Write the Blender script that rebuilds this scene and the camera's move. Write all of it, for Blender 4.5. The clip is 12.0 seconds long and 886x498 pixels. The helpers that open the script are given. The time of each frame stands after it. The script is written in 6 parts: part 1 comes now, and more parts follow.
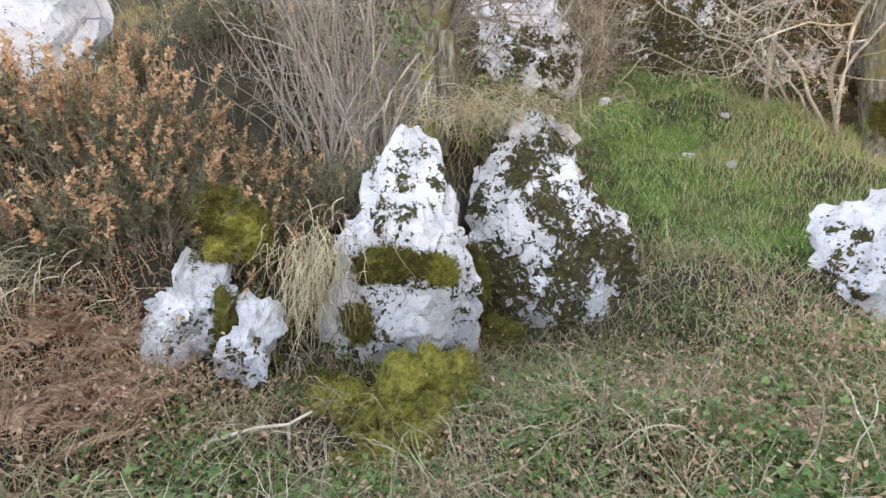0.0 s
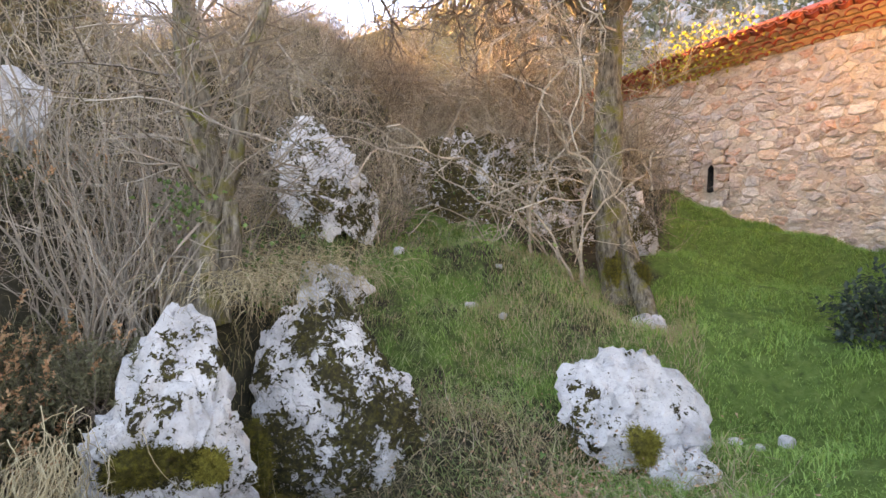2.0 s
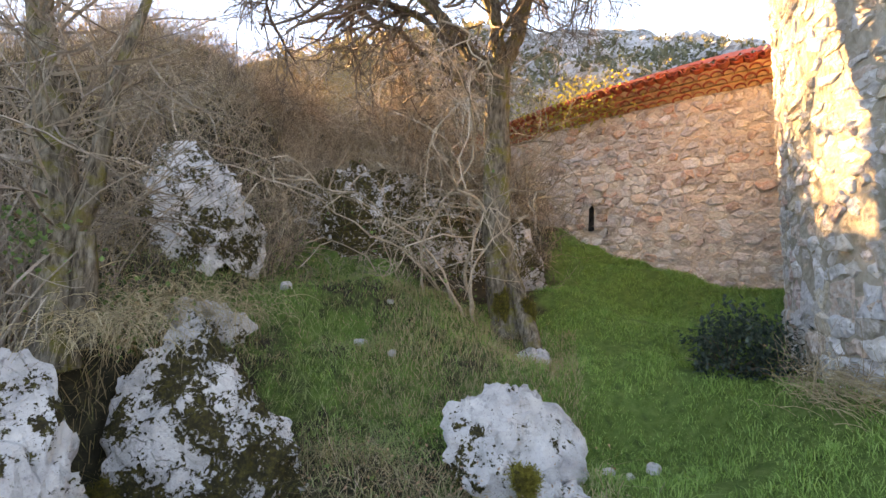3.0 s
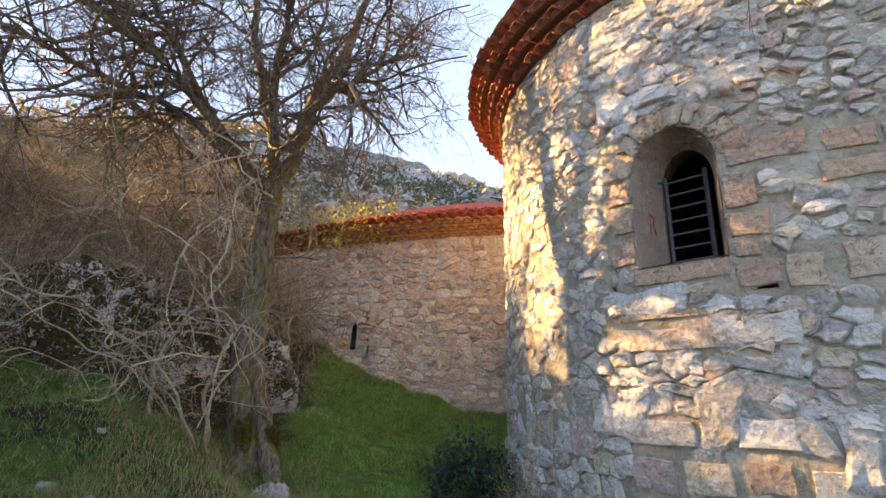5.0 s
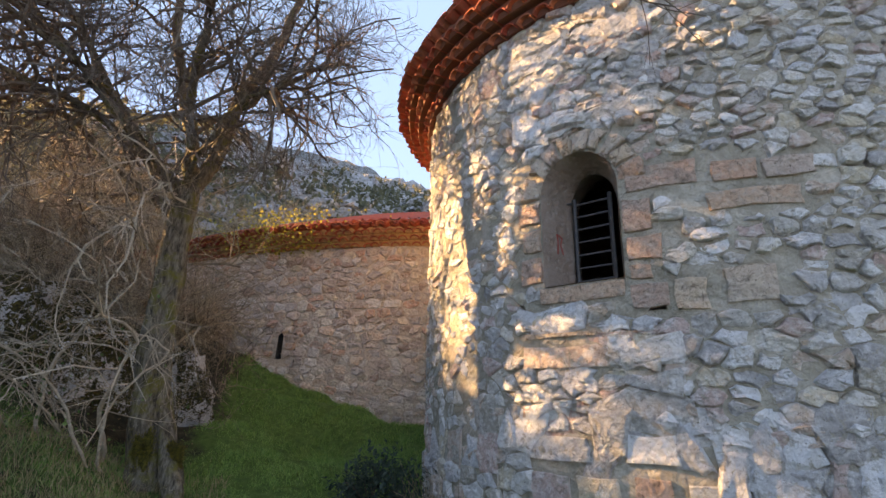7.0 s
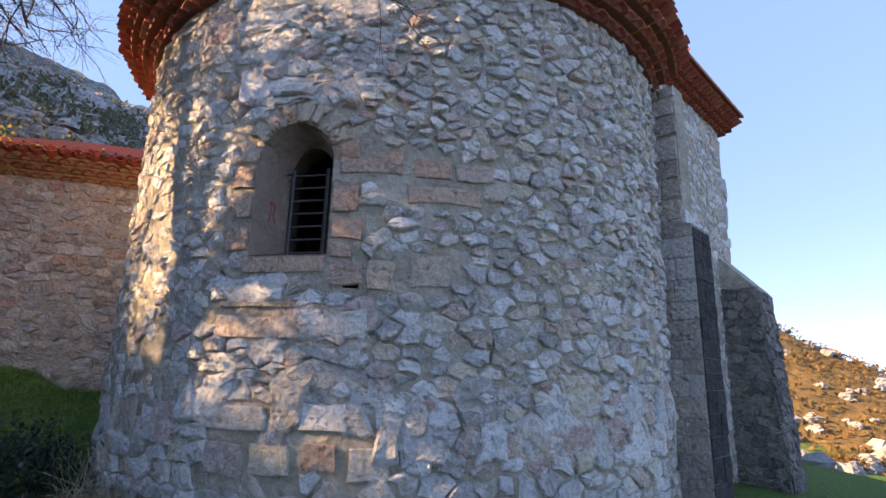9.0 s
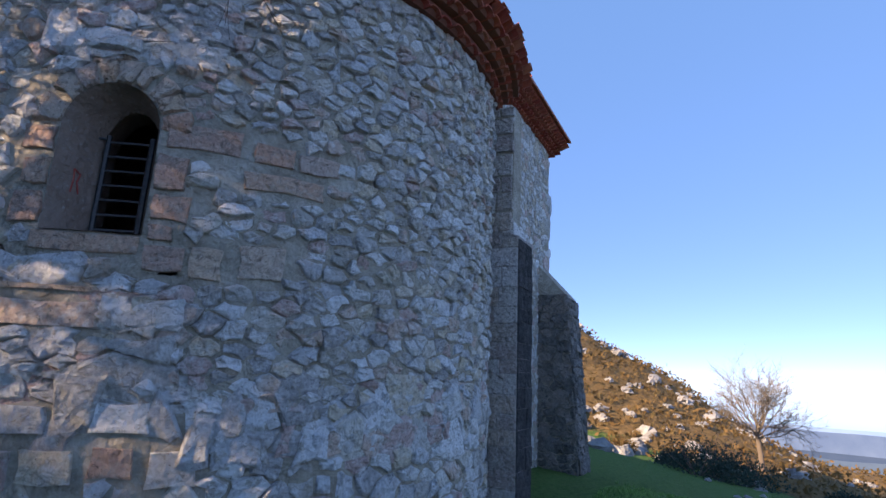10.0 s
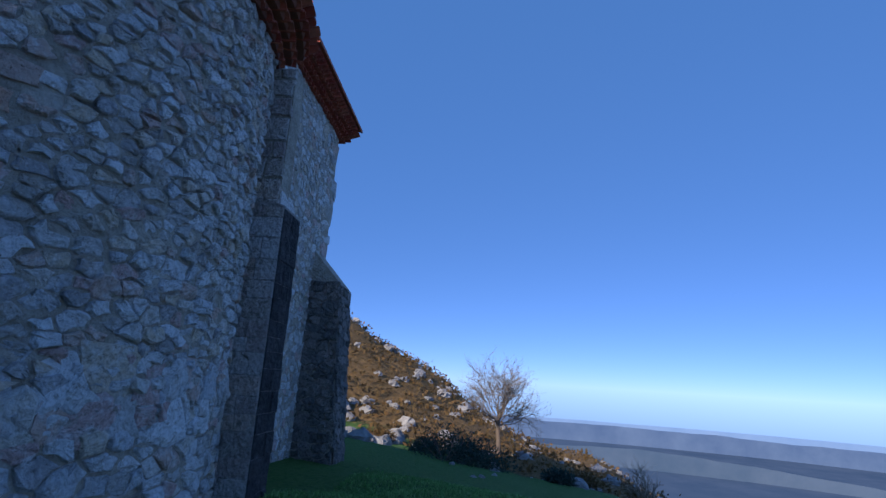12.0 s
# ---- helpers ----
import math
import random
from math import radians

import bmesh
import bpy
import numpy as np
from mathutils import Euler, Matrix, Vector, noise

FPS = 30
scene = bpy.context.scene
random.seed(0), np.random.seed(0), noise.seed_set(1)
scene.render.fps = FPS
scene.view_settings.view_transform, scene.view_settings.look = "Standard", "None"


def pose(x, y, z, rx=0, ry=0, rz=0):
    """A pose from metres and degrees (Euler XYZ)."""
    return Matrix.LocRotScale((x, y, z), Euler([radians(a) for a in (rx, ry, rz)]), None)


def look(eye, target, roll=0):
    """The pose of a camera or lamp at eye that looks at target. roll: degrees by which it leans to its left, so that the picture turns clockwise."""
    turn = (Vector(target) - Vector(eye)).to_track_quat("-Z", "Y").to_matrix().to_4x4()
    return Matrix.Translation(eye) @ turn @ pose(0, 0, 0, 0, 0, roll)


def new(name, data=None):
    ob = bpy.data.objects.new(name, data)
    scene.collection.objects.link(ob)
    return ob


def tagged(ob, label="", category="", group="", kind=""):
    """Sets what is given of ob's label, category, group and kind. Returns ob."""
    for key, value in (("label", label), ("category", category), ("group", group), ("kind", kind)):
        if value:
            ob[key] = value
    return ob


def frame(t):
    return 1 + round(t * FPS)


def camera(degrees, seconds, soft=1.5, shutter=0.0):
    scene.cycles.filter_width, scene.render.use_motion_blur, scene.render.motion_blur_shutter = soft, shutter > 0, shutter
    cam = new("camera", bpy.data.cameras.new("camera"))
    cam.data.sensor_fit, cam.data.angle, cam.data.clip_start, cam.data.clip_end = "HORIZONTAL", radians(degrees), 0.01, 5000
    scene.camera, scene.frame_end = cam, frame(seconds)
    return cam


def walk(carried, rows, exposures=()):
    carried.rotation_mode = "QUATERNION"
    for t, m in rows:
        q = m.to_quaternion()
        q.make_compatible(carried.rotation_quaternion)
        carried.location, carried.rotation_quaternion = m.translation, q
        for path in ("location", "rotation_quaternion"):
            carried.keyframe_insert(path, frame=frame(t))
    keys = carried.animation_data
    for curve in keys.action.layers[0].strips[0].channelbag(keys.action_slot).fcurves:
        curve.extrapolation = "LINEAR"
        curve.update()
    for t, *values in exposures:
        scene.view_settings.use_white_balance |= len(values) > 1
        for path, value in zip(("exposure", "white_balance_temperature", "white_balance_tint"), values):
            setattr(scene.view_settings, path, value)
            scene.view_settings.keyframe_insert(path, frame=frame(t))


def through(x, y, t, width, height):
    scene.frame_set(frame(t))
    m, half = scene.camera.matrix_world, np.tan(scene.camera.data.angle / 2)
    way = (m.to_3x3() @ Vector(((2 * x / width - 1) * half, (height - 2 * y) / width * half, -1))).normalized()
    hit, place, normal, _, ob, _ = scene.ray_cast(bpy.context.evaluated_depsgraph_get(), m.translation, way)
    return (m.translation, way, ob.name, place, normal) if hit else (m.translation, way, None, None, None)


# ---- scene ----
cam = camera(80.20, 12.0)
# seconds, place, pitch, roll, yaw
PATH = [
    (0.0, 0.000, 0.000, 1.500, -9.43, 0.67, 40.90),
    (0.5, 0.099, 0.021, 1.672, -9.77, 0.89, 38.43),
    (1.0, 0.215, 0.072, 1.842, -8.94, 0.93, 34.57),
    (1.5, 0.313, 0.078, 1.991, -4.01, 0.74, 28.97),
    (2.0, 0.359, 0.113, 2.070, 0.96, 0.55, 22.64),
    (2.5, 0.393, 0.163, 2.080, 3.58, 0.55, 16.69),
    (2.7, 0.423, 0.197, 2.089, 3.97, 0.48, 14.70),
    (4.3, 0.541, 0.143, 2.261, 9.21, -0.55, -2.51),
    (4.5, 0.561, 0.129, 2.275, 11.60, -0.68, -5.74),
    (5.0, 0.646, 0.088, 2.324, 15.87, -0.79, -12.68),
    (5.5, 0.709, 0.036, 2.348, 16.77, -0.79, -14.70),
    (6.0, 0.778, 0.023, 2.350, 16.88, -0.77, -15.42),
    (6.5, 0.860, 0.012, 2.350, 16.89, -0.82, -16.32),
    (6.7, 0.901, 0.002, 2.368, 16.82, -0.80, -16.95),
    (8.3, 1.227, -0.231, 2.501, 15.28, -0.85, -34.29),
    (8.5, 1.258, -0.257, 2.494, 14.92, -1.02, -37.51),
    (9.0, 1.342, -0.311, 2.467, 13.51, -1.48, -45.36),
    (9.5, 1.364, -0.327, 2.491, 12.92, -1.94, -54.14),
    (10.0, 1.340, -0.351, 2.544, 13.10, -2.55, -63.10),
    (10.5, 1.385, -0.445, 2.563, 13.84, -2.85, -70.15),
    (11.0, 1.508, -0.491, 2.508, 14.25, -2.95, -76.37),
    (11.5, 1.650, -0.532, 2.439, 14.40, -3.11, -81.60),
    (12.0, 1.760, -0.551, 2.379, 13.86, -3.35, -86.63),
]
EXPOSURES = [(0.0, 5.25, 14200, 38), (1.5, 4.97, 14000, 40), (2.5, 4.45, 13000, 37), (4.5, 3.64, 12000, 34), (6.5, 3.2, 10700, 33), (8.5, 2.98, 9000, 36), (9.5, 2.42, 7200, 34), (10.5, 1.78, 6000, 29), (12.0, 1.05, 5150, 27)]
walk(cam, [(t, pose(x, y, z, 90 + pitch, roll, yaw)) for t, x, y, z, pitch, roll, yaw in PATH], EXPOSURES)

# ---- daylight ----
SUN_AZ, SUN_EL = 145.0, 23.3
world = bpy.data.worlds.new("sky")
scene.world = world
world.use_nodes = True
wn = world.node_tree.nodes
sky = wn.new("ShaderNodeTexSky")
sky.sky_type = "NISHITA"
sky.sun_disc = False
sky.sun_elevation = radians(SUN_EL)
sky.sun_rotation = radians(90 - SUN_AZ)
sky.altitude = 2500.0
sky.air_density = 0.6
sky.dust_density = 0.0
sky.ozone_density = 2.2
wn["Background"].inputs["Strength"].default_value = 0.078
# one flat blue blended in to even out the sky and lift shade
sky_mix = wn.new("ShaderNodeMix")
sky_mix.data_type = "RGBA"
sky_mix.inputs[0].default_value = 0.62
sky_mix.inputs[7].default_value = (0.66, 1.62, 3.0, 1)
world.node_tree.links.new(sky.outputs["Color"], sky_mix.inputs[6])
world.node_tree.links.new(sky_mix.outputs[2], wn["Background"].inputs["Color"])
sun_data = bpy.data.lights.new("sun", "SUN")
sun_data.energy = 2.8
sun_data.angle = radians(0.6)
sun_data.color = (1.0, 0.82, 0.50)
sun = new("sun", sun_data)
sun_dir = Vector((math.cos(radians(SUN_AZ)) * math.cos(radians(SUN_EL)), math.sin(radians(SUN_AZ)) * math.cos(radians(SUN_EL)), math.sin(radians(SUN_EL))))
sun.matrix_world = look(sun_dir * 60, (0, 0, 0))

# ---- helpers for building ----


def smooth01(a, b, x):
    t = min(1.0, max(0.0, (x - a) / (b - a)))
    return t * t * (3 - 2 * t)


def lerp(a, b, t):
    return a + (b - a) * t


def nz(x, y, z=0.0, octaves=4):
    return noise.fractal(Vector((x, y, z)), 1.0, 2.0, octaves)


def mesh_of(name, verts, faces, mat=None, smooth=False):
    me = bpy.data.meshes.new(name)
    me.from_pydata(verts, [], faces)
    if smooth:
        me.polygons.foreach_set("use_smooth", [True] * len(me.polygons))
    if mat:
        me.materials.append(mat)
    me.update()
    return me


def thing(name, label, category, at=(0, 0, 0), group="", kind=""):
    ob = new(name)
    ob.location = at
    ob.empty_display_size = 0.2
    return tagged(ob, label, category, group, kind)


def part(name, data, mat, parent, label="", at=None):
    """One mesh object under a thing; data is a bmesh or a mesh in the thing's own coordinates."""
    if isinstance(data, bmesh.types.BMesh):
        me = bpy.data.meshes.new(name)
        data.to_mesh(me)
        data.free()
    else:
        me = data
    if mat and not me.materials:
        me.materials.append(mat)
    ob = new(name, me)
    ob.parent = parent
    if at is not None:
        ob.location = at
    if label:
        tagged(ob, label)
    return ob


# ---- materials ----


class Mat:
    """A small builder for node materials."""

    def __init__(self, name, rough=0.85, spec=0.3):
        self.m = bpy.data.materials.new(name)
        self.m.use_nodes = True
        self.t = self.m.node_tree
        self.b = self.t.nodes["Principled BSDF"]
        self.b.inputs["Roughness"].default_value = rough
        self.b.inputs["Specular IOR Level"].default_value = spec
        self.co = self.t.nodes.new("ShaderNodeTexCoord").outputs["Object"]

    def node(self, kind, **sockets):
        n = self.t.nodes.new(kind)
        for k, v in sockets.items():
            k = k.replace("_", " ")
            if hasattr(v, "is_linked"):
                self.t.links.new(v, n.inputs[k])
            else:
                n.inputs[k].default_value = v
        return n

    def geo_pos(self):
        return self.t.nodes.new("ShaderNodeNewGeometry").outputs["Position"]

    def noise(self, scale, detail=5.0, rough=0.6, co=None, dist=0.0):
        return self.node("ShaderNodeTexNoise", Vector=co or self.co, Scale=scale, Detail=detail, Roughness=rough, Distortion=dist).outputs["Fac"]

    def voronoi(self, scale, feature="F1", co=None):
        n = self.node("ShaderNodeTexVoronoi", Vector=co or self.co, Scale=scale)
        n.feature = feature
        return n.outputs["Distance"]

    def ramp(self, fac, *stops):
        n = self.t.nodes.new("ShaderNodeValToRGB")
        e = n.color_ramp.elements
        while len(e) < len(stops):
            e.new(0.5)
        for el, (p, c) in zip(e, stops):
            el.position = p
            el.color = (*c, 1) if len(c) == 3 else c
        self.t.links.new(fac, n.inputs["Fac"])
        return n.outputs["Color"]

    def mix(self, fac, a, b, blend="MIX"):
        n = self.t.nodes.new("ShaderNodeMix")
        n.data_type = "RGBA"
        n.blend_type = blend
        for k, v in ((0, fac), (6, a), (7, b)):
            if hasattr(v, "is_linked"):
                self.t.links.new(v, n.inputs[k])
            else:
                n.inputs[k].default_value = v if k == 0 else ((*v, 1) if len(v) == 3 else v)
        return n.outputs[2]

    def math(self, op, a, b=0.0):
        n = self.t.nodes.new("ShaderNodeMath")
        n.operation = op
        for k, v in ((0, a), (1, b)):
            if hasattr(v, "is_linked"):
                self.t.links.new(v, n.inputs[k])
            else:
                n.inputs[k].default_value = v
        return n.outputs[0]

    def step(self, fac, lo, hi):
        n = self.t.nodes.new("ShaderNodeMapRange")
        self.t.links.new(fac, n.inputs["Value"])
        n.inputs["From Min"].default_value = lo
        n.inputs["From Max"].default_value = hi
        return n.outputs["Result"]

    def random(self, island=False):
        if island:
            return self.t.nodes.new("ShaderNodeNewGeometry").outputs["Random Per Island"]
        return self.t.nodes.new("ShaderNodeObjectInfo").outputs["Random"]

    def up(self):
        """How far the surface faces upwards, -1 to 1."""
        g = self.t.nodes.new("ShaderNodeNewGeometry").outputs["Normal"]
        s = self.t.nodes.new("ShaderNodeSeparateXYZ")
        self.t.links.new(g, s.inputs[0])
        return s.outputs["Z"]

    def color(self, c):
        if hasattr(c, "is_linked"):
            self.t.links.new(c, self.b.inputs["Base Color"])
        else:
            self.b.inputs["Base Color"].default_value = (*c, 1)
        return self

    def bump(self, fac, strength=0.5, distance=0.02):
        n = self.node("ShaderNodeBump", Height=fac, Strength=strength, Distance=distance)
        self.t.links.new(n.outputs["Normal"], self.b.inputs["Normal"])
        return self


def rough_material(name, c1, c2, c3, scale=6.0, bump=0.5, rough=0.9):
    m = Mat(name, rough)
    a = m.ramp(m.noise(scale), (0.3, c1), (0.5, c2), (0.7, c3))
    m.color(a).bump(m.noise(scale * 6), bump, 0.01)
    return m.m


def wall_relief(m, pos):
    a = m.math("MULTIPLY", m.noise(7.0, 9, 0.68, pos, 0.4), 1.3)
    b = m.math("MULTIPLY", m.voronoi(17.0, "F1", pos), 0.35)
    return m.math("ADD", m.math("ADD", a, b), m.math("MULTIPLY", m.noise(45.0, 4, 0.7, pos), 0.25))


def rubble_material(name, island, tones, dirt=(0.42, 0.375, 0.305), pale=(0.74, 0.735, 0.72), relief=0.085):
    """Broken stone: each piece its own tone, with pale lichen, dirt and chipped relief."""
    m = Mat(name, 0.92, 0.25)
    pos = m.geo_pos()
    n = len(tones)
    tone = m.ramp(m.random(island), *[(i / n, c) for i, c in enumerate(tones)])
    tone.node.color_ramp.interpolation = "CONSTANT"
    grain = m.noise(22.0, 6, 0.7, pos)
    c = m.mix(m.math("MULTIPLY", m.step(m.noise(9.0, 7, 0.7, pos), 0.46, 0.66), 0.75), tone, pale)
    c = m.mix(m.math("MULTIPLY", m.step(m.noise(8.0, 8, 0.75, pos, 1.0), 0.55, 0.62), 0.85), c, dirt)
    c = m.mix(m.step(m.noise(34.0, 4, 0.7, pos), 0.62, 0.70), c, (dirt[0] * 0.5, dirt[1] * 0.5, dirt[2] * 0.5))
    c = m.mix(0.45, c, m.ramp(grain, (0.25, (0.25, 0.25, 0.25)), (0.75, (0.8, 0.8, 0.8))), "OVERLAY")
    m.color(c)
    m.bump(wall_relief(m, pos), 1.0, relief)
    return m.m


GREYS = [(0.66, 0.65, 0.625), (0.52, 0.515, 0.51), (0.67, 0.62, 0.54), (0.58, 0.585, 0.59), (0.43, 0.39, 0.335), (0.72, 0.705, 0.68), (0.59, 0.445, 0.36), (0.55, 0.525, 0.485), (0.78, 0.775, 0.76), (0.40, 0.38, 0.365), (0.63, 0.54, 0.41), (0.56, 0.40, 0.355), (0.72, 0.715, 0.71), (0.46, 0.435, 0.40)]
PINKS = [(0.62, 0.50, 0.42), (0.50, 0.41, 0.36), (0.64, 0.48, 0.37), (0.58, 0.52, 0.48), (0.40, 0.29, 0.235), (0.68, 0.60, 0.51), (0.58, 0.35, 0.26), (0.46, 0.41, 0.38), (0.70, 0.64, 0.58), (0.44, 0.36, 0.31), (0.66, 0.56, 0.44)]
SANDS = [(0.626, 0.414, 0.300), (0.589, 0.363, 0.264), (0.639, 0.476, 0.351), (0.526, 0.351, 0.275), (0.602, 0.476, 0.376), (0.564, 0.426, 0.351)]
DARKS = [(0.18, 0.165, 0.15), (0.24, 0.215, 0.19), (0.14, 0.13, 0.12), (0.29, 0.25, 0.22), (0.21, 0.195, 0.185)]
M_RUBBLE = rubble_material("rubble_stone", False, GREYS)
M_RUBBLE_MANY = rubble_material("rubble_stones", True, GREYS)
M_PINK = rubble_material("pink_rubble", False, PINKS, (0.48, 0.385, 0.31), (0.66, 0.58, 0.50), 0.05)
M_PINK_MANY = rubble_material("pink_rubbles", True, PINKS, (0.48, 0.385, 0.31), (0.66, 0.58, 0.50), 0.05)
M_SAND = rubble_material("dressed_sandstone", False, SANDS, (0.24, 0.17, 0.13), (0.48, 0.41, 0.35))
M_NEAR_BLACK = rubble_material("near_black_stone", False, [(0.045, 0.043, 0.045), (0.06, 0.055, 0.055), (0.035, 0.034, 0.036)], (0.02, 0.02, 0.02), (0.10, 0.10, 0.10))
M_BROWN_ONE = rubble_material("brown_squared_stone", False, [(0.42, 0.37, 0.32), (0.50, 0.465, 0.43), (0.33, 0.29, 0.26), (0.48, 0.40, 0.335), (0.54, 0.515, 0.49), (0.38, 0.32, 0.29)], (0.20, 0.175, 0.15), (0.54, 0.51, 0.47))
M_DARK = rubble_material("weathered_ashlar", True, DARKS, (0.05, 0.05, 0.05), (0.26, 0.25, 0.24))
M_BROWN = rubble_material("brown_ashlar", True, [(0.30, 0.26, 0.225), (0.35, 0.32, 0.29), (0.25, 0.225, 0.20), (0.38, 0.33, 0.28), (0.32, 0.27, 0.25)], (0.15, 0.13, 0.115), (0.46, 0.43, 0.40))


def mortar_material(name, c1, c2, c3):
    m = Mat(name, 0.95, 0.15)
    pos = m.geo_pos()
    c = m.ramp(m.noise(4.0, 8, 0.7, pos), (0.30, c1), (0.5, c2), (0.68, c3))
    c = m.mix(m.step(m.noise(30.0, 4, 0.7, pos), 0.57, 0.75), c, (0.46, 0.43, 0.38))
    m.color(c).bump(wall_relief(m, pos), 1.0, 0.06)
    return m.m


M_MORTAR = mortar_material("lime_mortar", (0.28, 0.245, 0.19), (0.41, 0.367, 0.295), (0.54, 0.495, 0.42))
M_MORTAR_PINK = mortar_material("pink_mortar", (0.466, 0.382, 0.318), (0.572, 0.477, 0.392), (0.636, 0.541, 0.456))
M_PLASTER = mortar_material("old_plaster", (0.25, 0.185, 0.15), (0.33, 0.25, 0.205), (0.38, 0.30, 0.25))


def tile_material(name, island, tones):
    m = Mat(name, 0.85, 0.25)
    pos = m.geo_pos()
    t = m.ramp(m.random(island), *[(i / len(tones), c) for i, c in enumerate(tones)])
    t.node.color_ramp.interpolation = "CONSTANT"
    c = m.mix(m.step(m.noise(9.0, 6, 0.7, pos), 0.48, 0.72), t, (0.20, 0.075, 0.05))
    c = m.mix(m.step(m.noise(14.0, 4, 0.7, pos), 0.70, 0.82), c, (0.40, 0.24, 0.15))
    m.color(c).bump(m.noise(40.0, 5, 0.7, pos), 0.4, 0.008)
    return m.m


CLAYS = [(0.36, 0.075, 0.042), (0.42, 0.10, 0.05), (0.30, 0.055, 0.036), (0.40, 0.125, 0.068), (0.34, 0.085, 0.05)]
M_TILE = tile_material("clay_tile", False, CLAYS)
M_TILE_MANY = tile_material("clay_tiles", True, CLAYS)
# the dark gaps between tile mouths are put into this bed colour
M_TILE_BED = tile_material("clay_bed", False, [(0.17, 0.06, 0.04), (0.21, 0.08, 0.05), (0.24, 0.11, 0.07)])
M_TILE_OCHRE = tile_material("ochre_tiles", True, [(0.42, 0.22, 0.11), (0.38, 0.17, 0.08), (0.46, 0.27, 0.14), (0.36, 0.15, 0.08)])


def iron_material():
    m = Mat("painted_iron", 0.55, 0.5)
    c = m.ramp(m.noise(30.0), (0.4, (0.035, 0.038, 0.042)), (0.7, (0.075, 0.07, 0.065)))
    m.b.inputs["Metallic"].default_value = 0.3
    m.color(c).bump(m.noise(60.0), 0.3, 0.003)
    return m.m


M_IRON = iron_material()


def limestone_material():
    """Pale karst limestone with grey streaks, pits and patches of dark moss."""
    m = Mat("limestone", 0.9, 0.25)
    pos = m.geo_pos()
    c = m.ramp(m.noise(3.0, 8, 0.68, pos), (0.30, (0.30, 0.295, 0.29)), (0.48, (0.47, 0.462, 0.445)), (0.70, (0.60, 0.58, 0.55)))
    c = m.mix(m.step(m.noise(5.0, 6, 0.7, pos, 1.0), 0.56, 0.74), c, (0.40, 0.345, 0.32))
    c = m.mix(m.step(m.noise(26.0, 5, 0.7, pos), 0.60, 0.75), c, (0.30, 0.29, 0.27))
    c = m.mix(m.step(m.noise(55.0, 5, 0.75, pos), 0.60, 0.68), c, (0.16, 0.15, 0.14))
    c = m.mix(m.step(m.noise(8.0, 6, 0.75, pos, 0.5), 0.57, 0.66), c, (0.25, 0.245, 0.25))
    warp = m.mix(0.12, pos, m.node("ShaderNodeTexNoise", Vector=pos, Scale=4.0, Detail=4.0).outputs["Color"])
    crack = m.step(m.voronoi(5.5, "DISTANCE_TO_EDGE", warp), 0.035, 0.0)
    crack = m.math("MULTIPLY", crack, m.step(m.noise(3.5, 3, 0.6, pos), 0.53, 0.62))
    c = m.mix(m.math("MULTIPLY", crack, 0.45), c, (0.16, 0.145, 0.13))
    attr = m.t.nodes.new("ShaderNodeVertexColor")
    attr.layer_name = "moss"
    fleck = m.math("ADD", m.math("MULTIPLY", m.noise(11.0, 5, 0.7, pos, 0.8), 1.25), m.math("MULTIPLY", m.noise(38.0, 4, 0.7, pos), 0.75))
    edge = m.math("ADD", attr.outputs["Color"], m.math("MULTIPLY", m.math("SUBTRACT", fleck, 1.0), 1.9))
    moss = m.step(edge, 0.47, 0.53)
    mc = m.ramp(m.noise(24.0, 4, 0.7, pos), (0.3, (0.028, 0.022, 0.011)), (0.5, (0.06, 0.048, 0.017)), (0.7, (0.15, 0.13, 0.03)))
    m.color(m.mix(moss, c, mc))
    h = m.math("ADD", m.noise(12.0, 9, 0.72, pos), m.math("MULTIPLY", moss, m.noise(70.0, 4, 0.8, pos)))
    m.bump(m.math("SUBTRACT", h, m.math("MULTIPLY", crack, 0.3)), 1.0, 0.055)
    return m.m


M_LIME = limestone_material()


def moss_material(name, c1, c2, c3):
    m = Mat(name, 0.95, 0.1)
    pos = m.geo_pos()
    c = m.ramp(m.noise(28.0, 8, 0.8, pos), (0.36, c1), (0.5, c2), (0.64, c3))
    c = m.mix(m.step(m.noise(9.0, 5, 0.7, pos), 0.55, 0.68), c, (0.10, 0.075, 0.035))
    m.color(c).bump(m.math("ADD", m.noise(90.0, 5, 0.8, pos), m.noise(22.0, 5, 0.7, pos)), 1.0, 0.035)
    return m.m


M_MOSS = moss_material("cushion_moss", (0.12, 0.10, 0.026), (0.28, 0.24, 0.05), (0.46, 0.395, 0.09))
M_MOSS_DARK = moss_material("dark_moss", (0.056, 0.053, 0.018), (0.133, 0.113, 0.029), (0.246, 0.217, 0.038))


